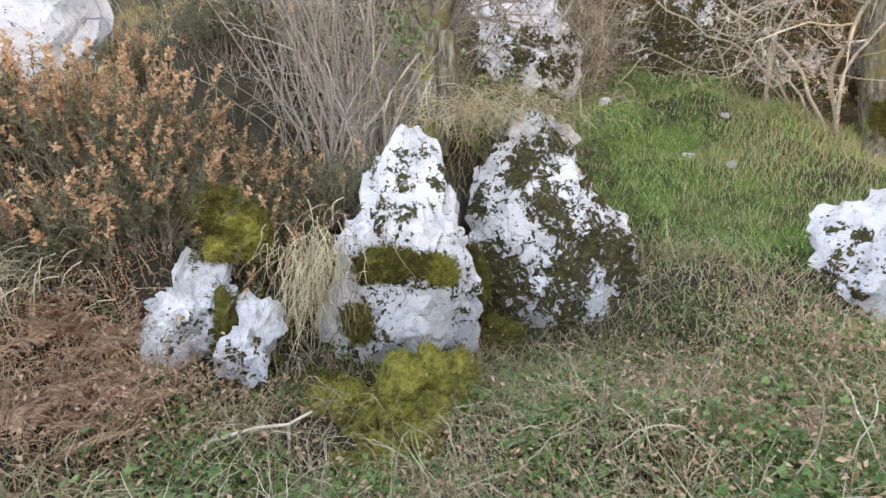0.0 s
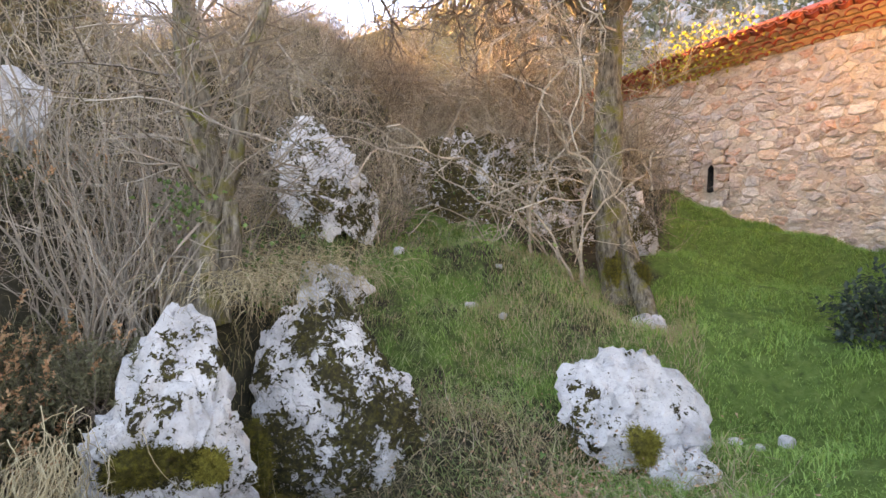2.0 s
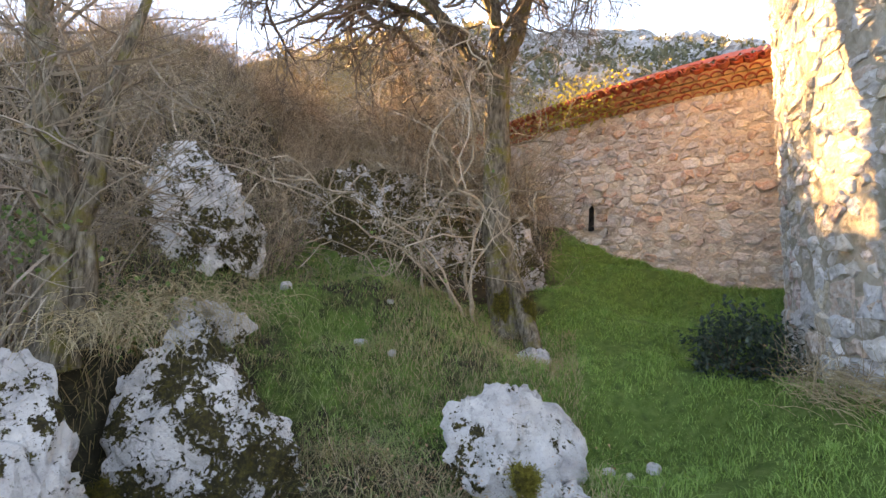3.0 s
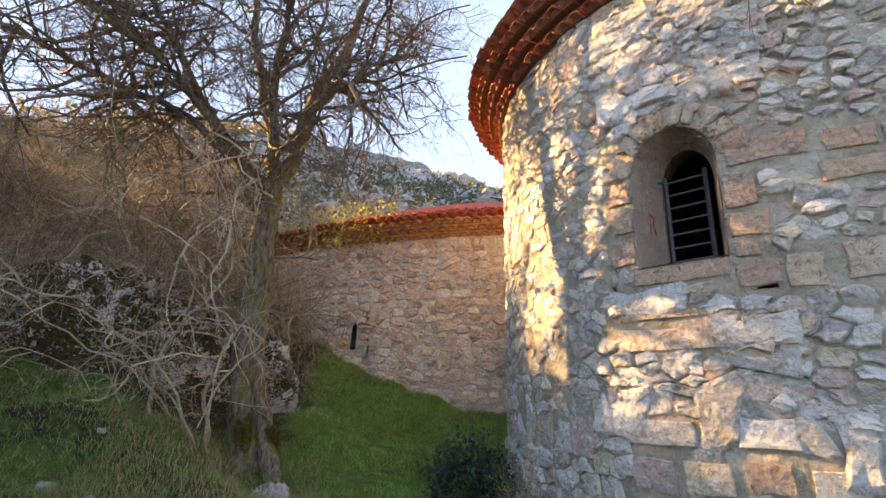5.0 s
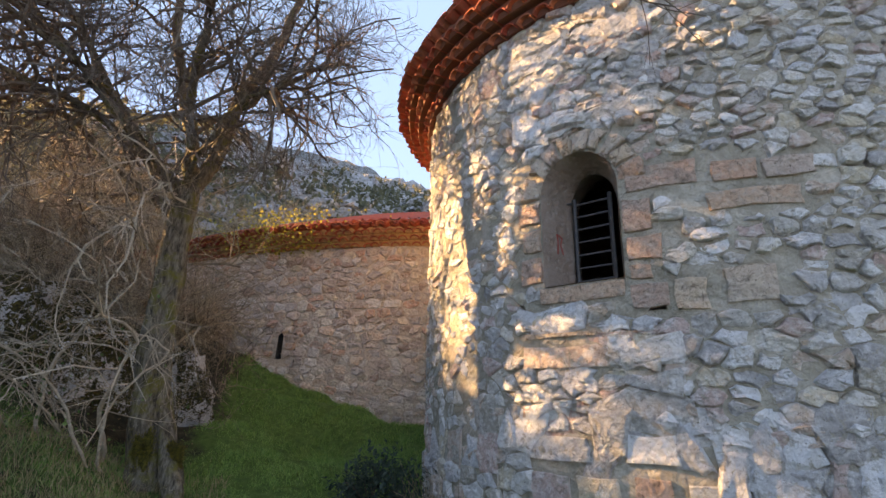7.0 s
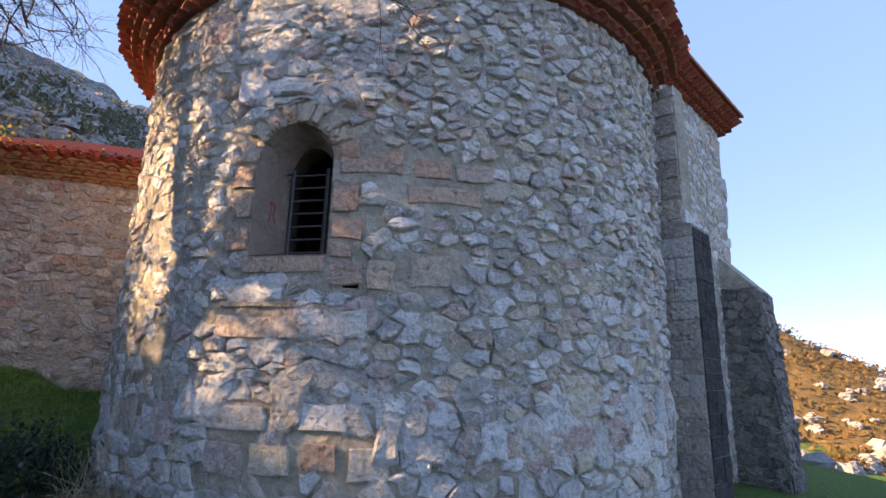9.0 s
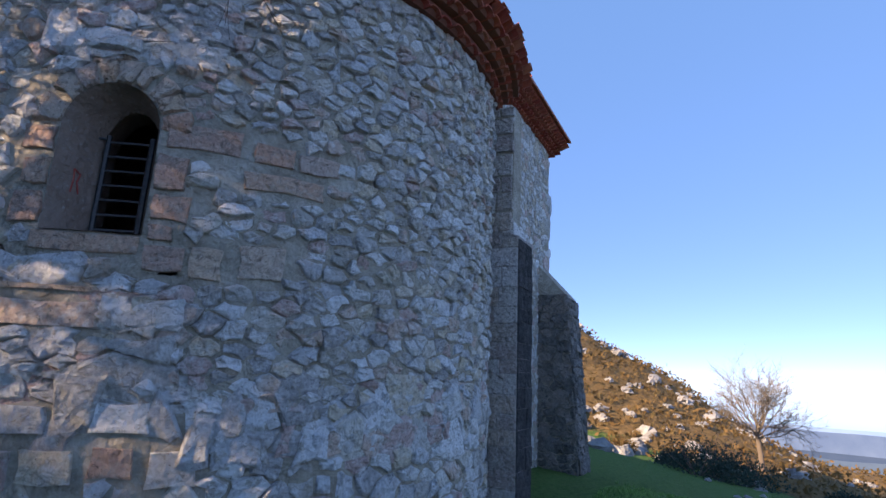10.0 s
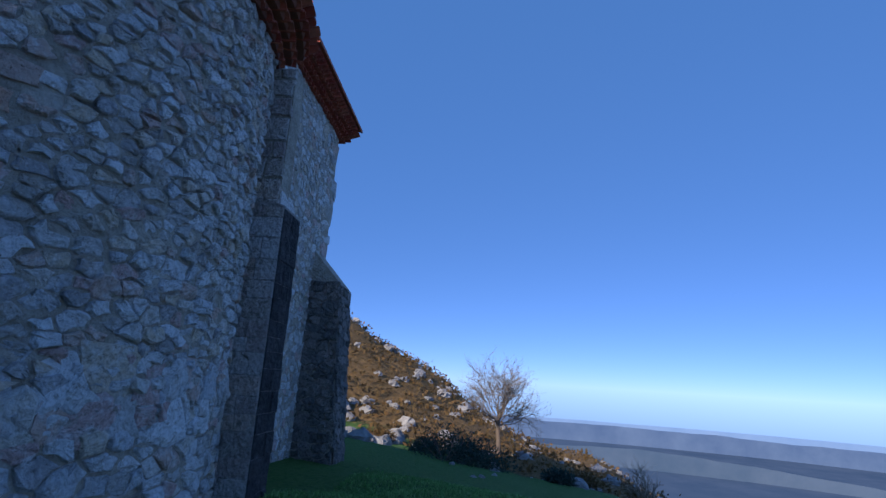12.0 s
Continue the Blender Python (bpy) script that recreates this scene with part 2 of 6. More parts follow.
def ground_material():
    m = Mat("turf", 0.95, 0.15)
    pos = m.geo_pos()
    earth = m.ramp(m.noise(6.0, 8, 0.7, pos), (0.3, (0.027, 0.023, 0.015)), (0.55, (0.059, 0.050, 0.031)), (0.75, (0.118, 0.100, 0.059)))
    turf = m.ramp(m.noise(9.0, 8, 0.75, pos), (0.28, (0.040, 0.070, 0.022)), (0.5, (0.085, 0.170, 0.040)), (0.72, (0.160, 0.250, 0.080)))
    dry = m.ramp(m.noise(2.2, 8, 0.72, pos), (0.3, (0.10, 0.075, 0.03)), (0.5, (0.20, 0.125, 0.05)), (0.7, (0.28, 0.19, 0.08)))
    attr = m.t.nodes.new("ShaderNodeVertexColor")
    attr.layer_name = "cover"
    s = m.t.nodes.new("ShaderNodeSeparateColor")
    m.t.links.new(attr.outputs["Color"], s.inputs[0])
    wob = m.math("MULTIPLY", m.math("SUBTRACT", m.noise(3.0, 7, 0.7, pos), 0.5), 1.2)
    c = m.mix(m.step(m.math("ADD", s.outputs[0], wob), 0.35, 0.65), earth, turf)
    c = m.mix(m.step(m.math("ADD", s.outputs[1], wob), 0.40, 0.60), c, dry)
    crag_c = m.ramp(m.noise(0.9, 9, 0.78, pos), (0.38, (0.055, 0.055, 0.035)), (0.47, (0.13, 0.12, 0.09)), (0.52, (0.30, 0.295, 0.28)), (0.66, (0.42, 0.415, 0.40)))
    c = m.mix(m.step(m.math("ADD", s.outputs[2], m.math("MULTIPLY", m.math("SUBTRACT", m.noise(0.12, 6, 0.7, pos), 0.5), 1.2)), 0.40, 0.60), c, crag_c)
    m.color(c).bump(m.math("ADD", m.noise(26.0, 8, 0.8, pos), m.math("MULTIPLY", m.math("MULTIPLY", m.noise(1.1, 8, 0.75, pos), s.outputs[2]), 12.0)), 1.0, 0.06)
    return m.m


M_SOIL = ground_material()


def bark_material():
    m = Mat("mossy_bark", 0.95, 0.15)
    pos = m.geo_pos()
    mp = m.node("ShaderNodeMapping", Vector=pos)
    mp.inputs["Scale"].default_value = (1, 1, 0.25)
    st = m.noise(26.0, 6, 0.7, mp.outputs[0])
    c = m.ramp(st, (0.36, (0.04, 0.031, 0.023)), (0.5, (0.13, 0.108, 0.08)), (0.66, (0.23, 0.20, 0.155)))
    c = m.mix(m.step(m.noise(5.0, 5, 0.7, pos), 0.50, 0.66), c, (0.13, 0.115, 0.025))
    c = m.mix(m.step(m.noise(14.0, 4, 0.7, pos), 0.64, 0.74), c, (0.27, 0.25, 0.21))
    m.color(c).bump(st, 1.0, 0.03)
    return m.m


def twig_material(name, c1, c2, c3, island=True):
    m = Mat(name, 0.85, 0.25)
    c = m.ramp(m.random(island), (0.0, c1), (0.5, c2), (1.0, c3))
    c = m.mix(m.step(m.noise(30.0, 3, 0.7, m.geo_pos()), 0.5, 0.75), c, (c3[0] * 1.25, c3[1] * 1.25, c3[2] * 1.2))
    m.color(c)
    return m.m


def leaf_material(name, c1, c2, c3, through=0.35):
    m = Mat(name, 0.65, 0.3)
    c = m.ramp(m.random(True), (0.0, c1), (0.5, c2), (1.0, c3))
    c = m.mix(m.step(m.noise(40.0, 3, 0.6, m.geo_pos()), 0.45, 0.8), c, c3)
    m.color(c)
    tr = m.t.nodes.new("ShaderNodeBsdfTranslucent")
    m.t.links.new(c, tr.inputs["Color"])
    mixs = m.t.nodes.new("ShaderNodeMixShader")
    mixs.inputs[0].default_value = through
    m.t.links.new(m.b.outputs[0], mixs.inputs[1])
    m.t.links.new(tr.outputs[0], mixs.inputs[2])
    m.t.links.new(mixs.outputs[0], m.t.nodes["Material Output"].inputs["Surface"])
    return m.m


M_BARK = bark_material()
M_STEM = twig_material("hazel_bark", (0.12, 0.09, 0.07), (0.20, 0.16, 0.125), (0.29, 0.24, 0.185))
M_BRANCH = twig_material("thorn_twigs", (0.06, 0.043, 0.034), (0.10, 0.075, 0.06), (0.17, 0.135, 0.105))
M_BRANCH_PALE = twig_material("pale_twigs", (0.12, 0.092, 0.066), (0.24, 0.19, 0.138), (0.40, 0.325, 0.245))
M_CANE = twig_material("bramble_canes", (0.13, 0.10, 0.072), (0.28, 0.222, 0.16), (0.48, 0.395, 0.29))
M_STALK = twig_material("dead_stalk", (0.18, 0.125, 0.085), (0.30, 0.225, 0.155), (0.44, 0.35, 0.25))
M_STRAW = leaf_material("dead_grass", (0.231, 0.165, 0.094), (0.363, 0.275, 0.160), (0.506, 0.407, 0.253))
M_GRASS = leaf_material("green_grass", (0.060, 0.165, 0.036), (0.130, 0.310, 0.066), (0.280, 0.460, 0.140))
M_MEADOW = leaf_material("rough_grass", (0.076, 0.097, 0.031), (0.153, 0.163, 0.063), (0.286, 0.250, 0.122))
M_TUFT = leaf_material("tufted_grass", (0.085, 0.160, 0.046), (0.180, 0.290, 0.092), (0.350, 0.415, 0.195))
M_IVY = leaf_material("ivy_leaves", (0.026, 0.06, 0.018), (0.058, 0.125, 0.036), (0.13, 0.22, 0.065))
M_BUSH = leaf_material("dark_leaves", (0.014, 0.032, 0.026), (0.028, 0.056, 0.044), (0.06, 0.10, 0.075))
M_HEATH = leaf_material("heather_green", (0.055, 0.058, 0.03), (0.10, 0.10, 0.052), (0.17, 0.155, 0.09))
M_BLOOM = leaf_material("dry_heather_bloom", (0.30, 0.13, 0.07), (0.45, 0.21, 0.11), (0.50, 0.31, 0.18))
M_BRACKEN = leaf_material("dead_bracken", (0.28, 0.13, 0.075), (0.40, 0.215, 0.13), (0.50, 0.31, 0.20))
M_WITHERED = leaf_material("withered_leaves", (0.15, 0.11, 0.06), (0.25, 0.19, 0.10), (0.36, 0.29, 0.165))
M_YELLOW = leaf_material("yellow_leaves", (0.20, 0.19, 0.03), (0.34, 0.30, 0.05), (0.44, 0.36, 0.07))
M_GORSE = leaf_material("gorse", (0.06, 0.05, 0.02), (0.13, 0.09, 0.035), (0.24, 0.14, 0.05))

# ---- ground ----
# heights of the near ground (x, y, z)
LAWN = [
    (0.0, 0.0, 0.2), (1.6, -0.5, 0.7), (0.0, -6.0, -0.2), (6.0, -6.0, -0.3), (0.1, 4.1, 0.4), (-1.2, 4.6, 0.75), (0.2, 6.7, 1.08), (1.2, 5.0, 0.58),
    (-1.7, 5.8, 1.5), (-0.2, 7.3, 1.65), (-0.1, 7.0, 1.42), (-0.6, 7.1, 1.8), (2.2, 6.4, 1.2), (2.0, 8.5, 1.6), (1.5, 10.7, 2.45), (2.6, 10.9, 2.35), (1.9, 11.3, 2.65), (1.2, 11.4, 3.0), (0.4, 11.9, 3.45), (-0.5, 12.7, 4.1), (3.6, 10.4, 2.0), (0.2, 9.3, 2.05), (-0.3, 11.2, 3.5),
    (3.1, 5.2, 1.2), (4.2, 3.0, 0.9), (6.0, 2.0, 0.7), (12.0, 2.5, 0.3), (15.4, 2.7, 0.1), (-0.3, 2.6, 0.15), (-1.3, 3.3, 0.0),
]
BANK = [
    (-2.15, 1.85, -0.52), (-1.2, 1.7, -0.1), (-2.6, 0.6, 0.0), (-6.0, -5.0, 0.5), (-3.3, 3.8, 1.85), (-3.6, 1.4, 1.1), (-4.4, 1.1, 1.75), (-5.2, 2.8, 3.2), (-6.4, 6.0, 5.3),
    (-2.45, 2.45, -0.12), (-2.80, 1.40, 0.02), (-3.0, 1.08, 0.25), (-2.1, 2.85, -0.1), (-2.6, 1.8, -0.05), (-2.75, 1.1, 0.1),
    (-3.05, 2.85, 1.5), (-2.35, 3.4, -0.1), (-1.9, 3.3, -0.15), (-2.9, 4.9, 1.5), (-4.1, 5.9, 2.6), (-4.7, 7.8, 5.3), (-2.4, 8.6, 3.8), (-2.6, 10.6, 5.4), (-5.2, 10.6, 6.2), (-6.7, 9.6, 7.4), (-8.0, 9.6, 8.2), (-8.5, 5.0, 7.2), (-1.9, 6.8, 2.3), (-2.7, 6.3, 2.2), (-1.1, 6.9, 2.1),
]


def near_height(x, y):
    s = w = 0.0
    for px, py, pz in LAWN + BANK:
        k = 1.0 / ((x - px) ** 2 + (y - py) ** 2 + 0.05) ** 1.45
        s += k * pz
        w += k
    return s / w


def far_height(x, y):
    """The hillside round the chapel: a mountain behind, a spur to the east and a drop to the south."""
    r = math.hypot(x - 2, y - 4)
    base = 0.6 - 0.05 * x + 0.16 * min(y, 12)
    mountain = max(0.0, y - 12) * 0.52 * smooth01(-60, -22, x)
    bank = max(0.0, min(-x - 4, 5)) * 0.9 * smooth01(-6, 3, y) - max(0.0, -x - 10) * 0.3
    e = max(0.0, min(x, 56) - 32)
    spur = e * max(-0.02, 0.125 + 0.0185 * min(y, 40)) if x > 32 else 0.0
    drop = -max(0.0, -12 - y) * 0.5 - max(0.0, x - 60) * 0.3
    lawn = -0.05 * min(max(x - 15, 0), 20) * 0.4
    z = base + mountain * (1 - smooth01(25, 60, x)) + bank + spur + drop + lawn
    # low hump added to block the sun from the side chapel
    shade = 0.5 * math.exp(-((x + 7.5) / 3.5) ** 2 - ((y - 17.5) / 3.5) ** 2)
    east = smooth01(20, 34, x)
    return z + shade + nz(x * 0.05, y * 0.05) * min(4.0, r * 0.03) * (0.35 + 0.65 * east) + (1 - east) * smooth01(20, 40, y) * 1.3 * nz(x * 0.22, y * 0.22, 4, 5)


def ground_z(x, y):
    r = math.hypot((x - 2) / 1.25, y - 4)
    k = smooth01(7.5, 13.0, r)
    z = 0.0
    if k < 1:
        z += (1 - k) * near_height(x, y)
    if k > 0:
        z += k * far_height(x, y)
    return z + 0.05 * nz(x * 1.3, y * 1.3) + 0.02 * nz(x * 5, y * 5)


def cover_at(x, y):
    """How much turf and how much dry growth the ground bears."""
    lawn = smooth01(-0.9, 0.5, x - 0.12 * (y - 5)) * smooth01(14, 9, -y)
    lawn = max(lawn, (0.52 + 0.45 * nz(x * 1.3, y * 1.3, 21)) * smooth01(3.6, 5.2, y) * smooth01(-4.4, -3.0, x) * smooth01(9, 7.4, y))
    dry = smooth01(28, 36, x - 0.35 * y)
    dry = max(dry, smooth01(12.5, 16, y) * 0.9, smooth01(-4.5, -6.5, x) * 0.45)
    # unseen south slope set pale and dry to bounce warm light at the apse
    dry = max(dry, 0.9 * smooth01(-3.0, -6.0, y) * smooth01(8, 4, x))
    patch = smooth01(0.25, 0.5, nz(x * 0.06 + 3, y * 0.06))
    if x > 28:
        lawn = max(lawn * (1 - dry), patch)
        dry *= 1 - 0.6 * patch * smooth01(4, -8, y)
    return lawn, dry


def ground_sheet():
    def axis(lo, mid0, mid1, hi, fine):
        a, out = mid0, []
        step = fine
        while a > lo:
            step *= 1.07
            a -= step
            out.append(a)
        out = out[::-1]
        k = int(round((mid1 - mid0) / fine))
        out += [mid0 + (mid1 - mid0) * i / k for i in range(k + 1)]
        a, step = mid1, fine
        while a < hi:
            step *= 1.07
            a += step
            out.append(a)
        return out

    xs = axis(-160, -7, 9, 330, 0.14)
    ys = axis(-260, -2, 12.5, 190, 0.14)
    verts = [(x, y, ground_z(x, y)) for y in ys for x in xs]
    n = len(xs)
    faces = [(j * n + i, j * n + i + 1, (j + 1) * n + i + 1, (j + 1) * n + i) for j in range(len(ys) - 1) for i in range(n - 1)]
    me = mesh_of("ground", verts, faces, M_SOIL, True)
    cover = me.color_attributes.new("cover", "FLOAT_COLOR", "POINT")
    for i, (x, y, z) in enumerate(verts):
        cover.data[i].color = (*cover_at(x, y), 0.85 * smooth01(24, 34, y) * smooth01(44, 30, x) + 0.25 * smooth01(30, 40, x), 1.0)
    ob = new("ground", me)
    return tagged(ob, "uneven grassy hillside with short green turf and earth", "ground", kind="structure")


ground = ground_sheet()

# ---- chapel: stonework ----
AX, AY, AR = 6.79, 6.0, 3.81
EAVE = 6.42
WIN = 213.1
chapel = thing("chapel", "old grey rubble chapel with round apse and red tiles", "chapel")


def round_map(cx, cy, r, mid):
    """From metres along the wall, height and depth out of it to the world."""
    def at(u, v, h=0.0):
        a = radians(mid) + u / r
        return Vector((cx + (r + h) * math.cos(a), cy + (r + h) * math.sin(a), v))
    return at


def flat_map(p, d, n):
    p, d, n = Vector(p), Vector(d).normalized(), Vector(n).normalized()

    def at(u, v, h=0.0):
        return p + d * u + n * h + Vector((0, 0, v))
    return at


def clip(poly, p, q):
    """Keep the side of poly nearer to p than to q."""
    mx, my, dx, dy = (p[0] + q[0]) / 2, (p[1] + q[1]) / 2, q[0] - p[0], q[1] - p[1]
    out = []
    for i, a in enumerate(poly):
        b = poly[(i + 1) % len(poly)]
        sa, sb = (a[0] - mx) * dx + (a[1] - my) * dy, (b[0] - mx) * dx + (b[1] - my) * dy
        if sa <= 0:
            out.append(a)
        if sa * sb < 0:
            t = sa / (sa - sb)
            out.append((a[0] + (b[0] - a[0]) * t, a[1] + (b[1] - a[1]) * t))
    return out


def rubble_cells(u0, u1, v0, v1, rows, widths, rng, flat=0.72):
    """Roughly coursed rubble: irregular cells with their middles."""
    seeds, v = [], v0
    while v < v1:
        h = rng.uniform(*rows)
        u = u0 + rng.uniform(-0.3, 0)
        while u < u1:
            w = rng.uniform(*widths) * rng.choice((0.7, 1, 1, 1.3))
            seeds.append(((u + w / 2) * flat, v + h / 2 + rng.gauss(0, h * 0.22)))
            u += w
        v += h
    cells = []
    size = 0.6
    grid = {}
    for s in seeds:
        grid.setdefault((int(s[0] // size), int(s[1] // size)), []).append(s)
    for s in seeds:
        poly = [(s[0] - 0.45, s[1] - 0.35), (s[0] + 0.45, s[1] - 0.35), (s[0] + 0.45, s[1] + 0.35), (s[0] - 0.45, s[1] + 0.35)]
        gx, gy = int(s[0] // size), int(s[1] // size)
        near = [q for i in (-1, 0, 1) for j in (-1, 0, 1) for q in grid.get((gx + i, gy + j), ()) if q is not s]
        near.sort(key=lambda q: (q[0] - s[0]) ** 2 + (q[1] - s[1]) ** 2)
        for q in near[:16]:
            poly = clip(poly, s, q)
        if len(poly) > 2:
            cells.append([(p[0] / flat, p[1]) for p in poly])
    return cells


def stone_from(poly, at, proud, rng, gap=0.016):
    """A rough stone with chipped edges, bedded in the mortar: points and faces round its own middle."""
    cx, cy = sum(p[0] for p in poly) / len(poly), sum(p[1] for p in poly) / len(poly)
    pts = []
    for i, a in enumerate(poly):
        b = poly[(i + 1) % len(poly)]
        if math.hypot(a[0] - b[0], a[1] - b[1]) < 0.02:
            continue
        j = 0.10 * math.hypot(a[0] - b[0], a[1] - b[1])
        pts.append((a[0] + rng.gauss(0, 0.006), a[1] + rng.gauss(0, 0.006)))
        k = rng.uniform(0.3, 0.7)
        pts.append((lerp(a[0], b[0], k) + rng.gauss(0, j), lerp(a[1], b[1], k) + rng.gauss(0, j)))
    if len(pts) < 3:
        return None
    n = len(pts)
    rad = max(0.03, min(math.hypot(p[0] - cx, p[1] - cy) for p in pts))
    s0 = 1 - min(0.5, gap / rad)
    mid = at(cx, cy, 0)
    tu, tv = rng.gauss(0, 0.18), rng.gauss(0, 0.20)
    verts, faces = [], []
    for s, h in ((s0 * 1.06, -0.035), (s0, proud * rng.uniform(0.35, 0.65)), (s0 * rng.uniform(0.74, 0.88), proud)):
        for p in pts:
            du, dv = (p[0] - cx) * s, (p[1] - cy) * s
            j = 0 if h < 0 else rng.gauss(0, 0.007) + max(-0.02, min(0.02, tu * du + tv * dv))
            verts.append(at(cx + du, cy + dv, h + j) - mid)
    verts.append(at(cx, cy, proud * 1.12 + rng.gauss(0, 0.006)) - mid)
    for k in (0, 1):
        for i in range(n):
            j = (i + 1) % n
            faces.append((k * n + i, k * n + j, (k + 1) * n + j, (k + 1) * n + i))
    for i in range(n):
        faces.append((2 * n + i, 2 * n + (i + 1) % n, 3 * n))
    return mid, verts, faces


def lay(parent, cells, at, rng, proud, one, many, chosen, skip, name="stone", limit=300, gaps=(0.002, 0.016), flush=None):
    """Stones where chosen() holds become parts of their own; the rest are joined."""
    V, F, count = [], [], 0
    for poly in cells:
        cx, cy = sum(p[0] for p in poly) / len(poly), sum(p[1] for p in poly) / len(poly)
        if skip(cx, cy):
            continue
        k = flush(cx, cy) if flush else 1.0
        if rng.random() > k + 0.35:
            continue
        got = stone_from(poly, at, rng.uniform(*proud) * k, rng, rng.uniform(*gaps))
        if not got:
            continue
        mid, v, f = got
        if count < limit and chosen(cx, cy):
            part(name, mesh_of(name, v, f, one), one, parent, at=mid)
            count += 1
        else:
            o = len(V)
            V += [q + mid for q in v]
            F += [tuple(i + o for i in q) for q in f]
    if V:
        ob = part("rubble", mesh_of("rubble", V, F, many), many, parent)
        tagged(ob, kind="stuff")
    return count


def blocks(parent, rects, at, rng, proud, mat, name="dressed_stone", e=0.02):
    """Squared stones from rectangles u0, u1, v0, v1."""
    for u0, u1, v0, v1 in rects:
        poly = [(u0 + rng.uniform(0, e), v0 + rng.uniform(0, e)), ((u0 + u1) / 2, v0 + rng.uniform(0, e)), (u1 - rng.uniform(0, e), v0 + rng.uniform(0, e)), (u1 - rng.uniform(0, e), (v0 + v1) / 2),
                (u1 - rng.uniform(0, e), v1 - rng.uniform(0, e)), ((u0 + u1) / 2, v1 - rng.uniform(0, e)), (u0 + rng.uniform(0, e), v1 - rng.uniform(0, e)), (u0 + rng.uniform(0, e), (v0 + v1) / 2)]
        n = len(poly)
        cx, cy = (u0 + u1) / 2, (v0 + v1) / 2
        mid = at(cx, cy, 0)
        verts, faces = [], []
        p = proud + rng.uniform(-0.006, 0.008)
        for s, h in ((1.0, -0.04), (0.992, p * 0.7), (0.95, p)):
            for a in poly:
                verts.append(at(cx + (a[0] - cx) * s, cy + (a[1] - cy) * s, h + (rng.gauss(0, 0.003) if h > 0 else 0)) - mid)
        verts.append(at(cx, cy, p) - mid)
        for k in (0, 1):
            for i in range(n):
                j = (i + 1) % n
                faces.append((k * n + i, k * n + j, (k + 1) * n + j, (k + 1) * n + i))
        for i in range(n):
            faces.append((2 * n + i, 2 * n + (i + 1) % n, 3 * n))
        part(name, mesh_of(name, verts, faces, mat), mat, parent, at=mid)


def wall_shell(at, u0, u1, v0, v1, hole, depth, step=0.16):
    """A wall with thickness, bumpy outside, and an opening (a closed line of u, v) that goes through it, splayed inwards."""
    bm = bmesh.new()
    hu0, hu1 = min(p[0] for p in hole) - 0.3, max(p[0] for p in hole) + 0.3
    hv0, hv1 = min(p[1] for p in hole) - 0.3, max(p[1] for p in hole) + 0.3

    def grid(a0, a1, b0, b1, h, flip):
        nu, nv = max(1, round((a1 - a0) / step)), max(1, round((b1 - b0) / step))
        rows = []
        for j in range(nv + 1):
            row = []
            for i in range(nu + 1):
                u, v = lerp(a0, a1, i / nu), lerp(b0, b1, j / nv)
                row.append(bm.verts.new(at(u, v, h + (0.022 * nz(u * 3.1, v * 3.1, 7) if h == 0 else 0))))
            rows.append(row)
        for j in range(nv):
            for i in range(nu):
                q = [rows[j][i], rows[j][i + 1], rows[j + 1][i + 1], rows[j + 1][i]]
                bm.faces.new(q[::-1] if flip else q)

    n = len(hole)
    cu, cv = sum(p[0] for p in hole) / n, sum(p[1] for p in hole) / n
    inner = [(cu + (p[0] - cu) * 0.70, cv + (p[1] - cv) * 0.90 - 0.02) for p in hole]
    back = [(cu + (p[0] - cu) * 1.2, cv + (p[1] - cv) * 1.06) for p in hole]

    def border(p):
        du, dv = p[0] - cu, p[1] - cv
        k = min(((hu1 - cu) if du > 0 else (cu - hu0)) / max(abs(du), 1e-6), ((hv1 - cv) if dv > 0 else (cv - hv0)) / max(abs(dv), 1e-6))
        return cu + du * k, cv + dv * k

    for h, flip, line in ((0, False, hole), (-depth, True, back)):
        grid(u0, hu0, v0, v1, h, flip)
        grid(hu1, u1, v0, v1, h, flip)
        grid(hu0, hu1, v0, hv0, h, flip)
        grid(hu0, hu1, hv1, v1, h, flip)
        a = [bm.verts.new(at(p[0], p[1], h)) for p in line]
        b = [bm.verts.new(at(*border(p), h)) for p in line]
        for i in range(n):
            j = (i + 1) % n
            q = [a[i], b[i], b[j], a[j]]
            bm.faces.new(q if flip else q[::-1])
    for (a0, b0), (a1, b1), h0, h1 in (((u0, v1), (u1, v1), 0, -depth), ((u0, v0), (u0, v1), 0, -depth), ((u1, v0), (u1, v1), 0, -depth)):
        k = 40 if a0 != a1 else 1
        for i in range(k):
            p, q = (lerp(a0, a1, i / k), lerp(b0, b1, i / k)), (lerp(a0, a1, (i + 1) / k), lerp(b0, b1, (i + 1) / k))
            bm.faces.new([bm.verts.new(at(*p, h0)), bm.verts.new(at(*q, h0)), bm.verts.new(at(*q, h1)), bm.verts.new(at(*p, h1))])
    bmesh.ops.recalc_face_normals(bm, faces=bm.faces)
    rv = bmesh.new()
    rings = []
    for k, h in ((0.0, 0.025), (0.3, -0.12), (1.0, -0.38)):
        rings.append([rv.verts.new(at(lerp(p[0], q[0], k), lerp(p[1], q[1], k), h)) for p, q in zip(hole, inner)])
    rings.append([rv.verts.new(at(p[0], p[1], -depth)) for p in back])
    for r0, r1 in zip(rings, rings[1:]):
        for i in range(n):
            rv.faces.new([r0[i], r0[(i + 1) % n], r1[(i + 1) % n], r1[i]])
    return bm, rv


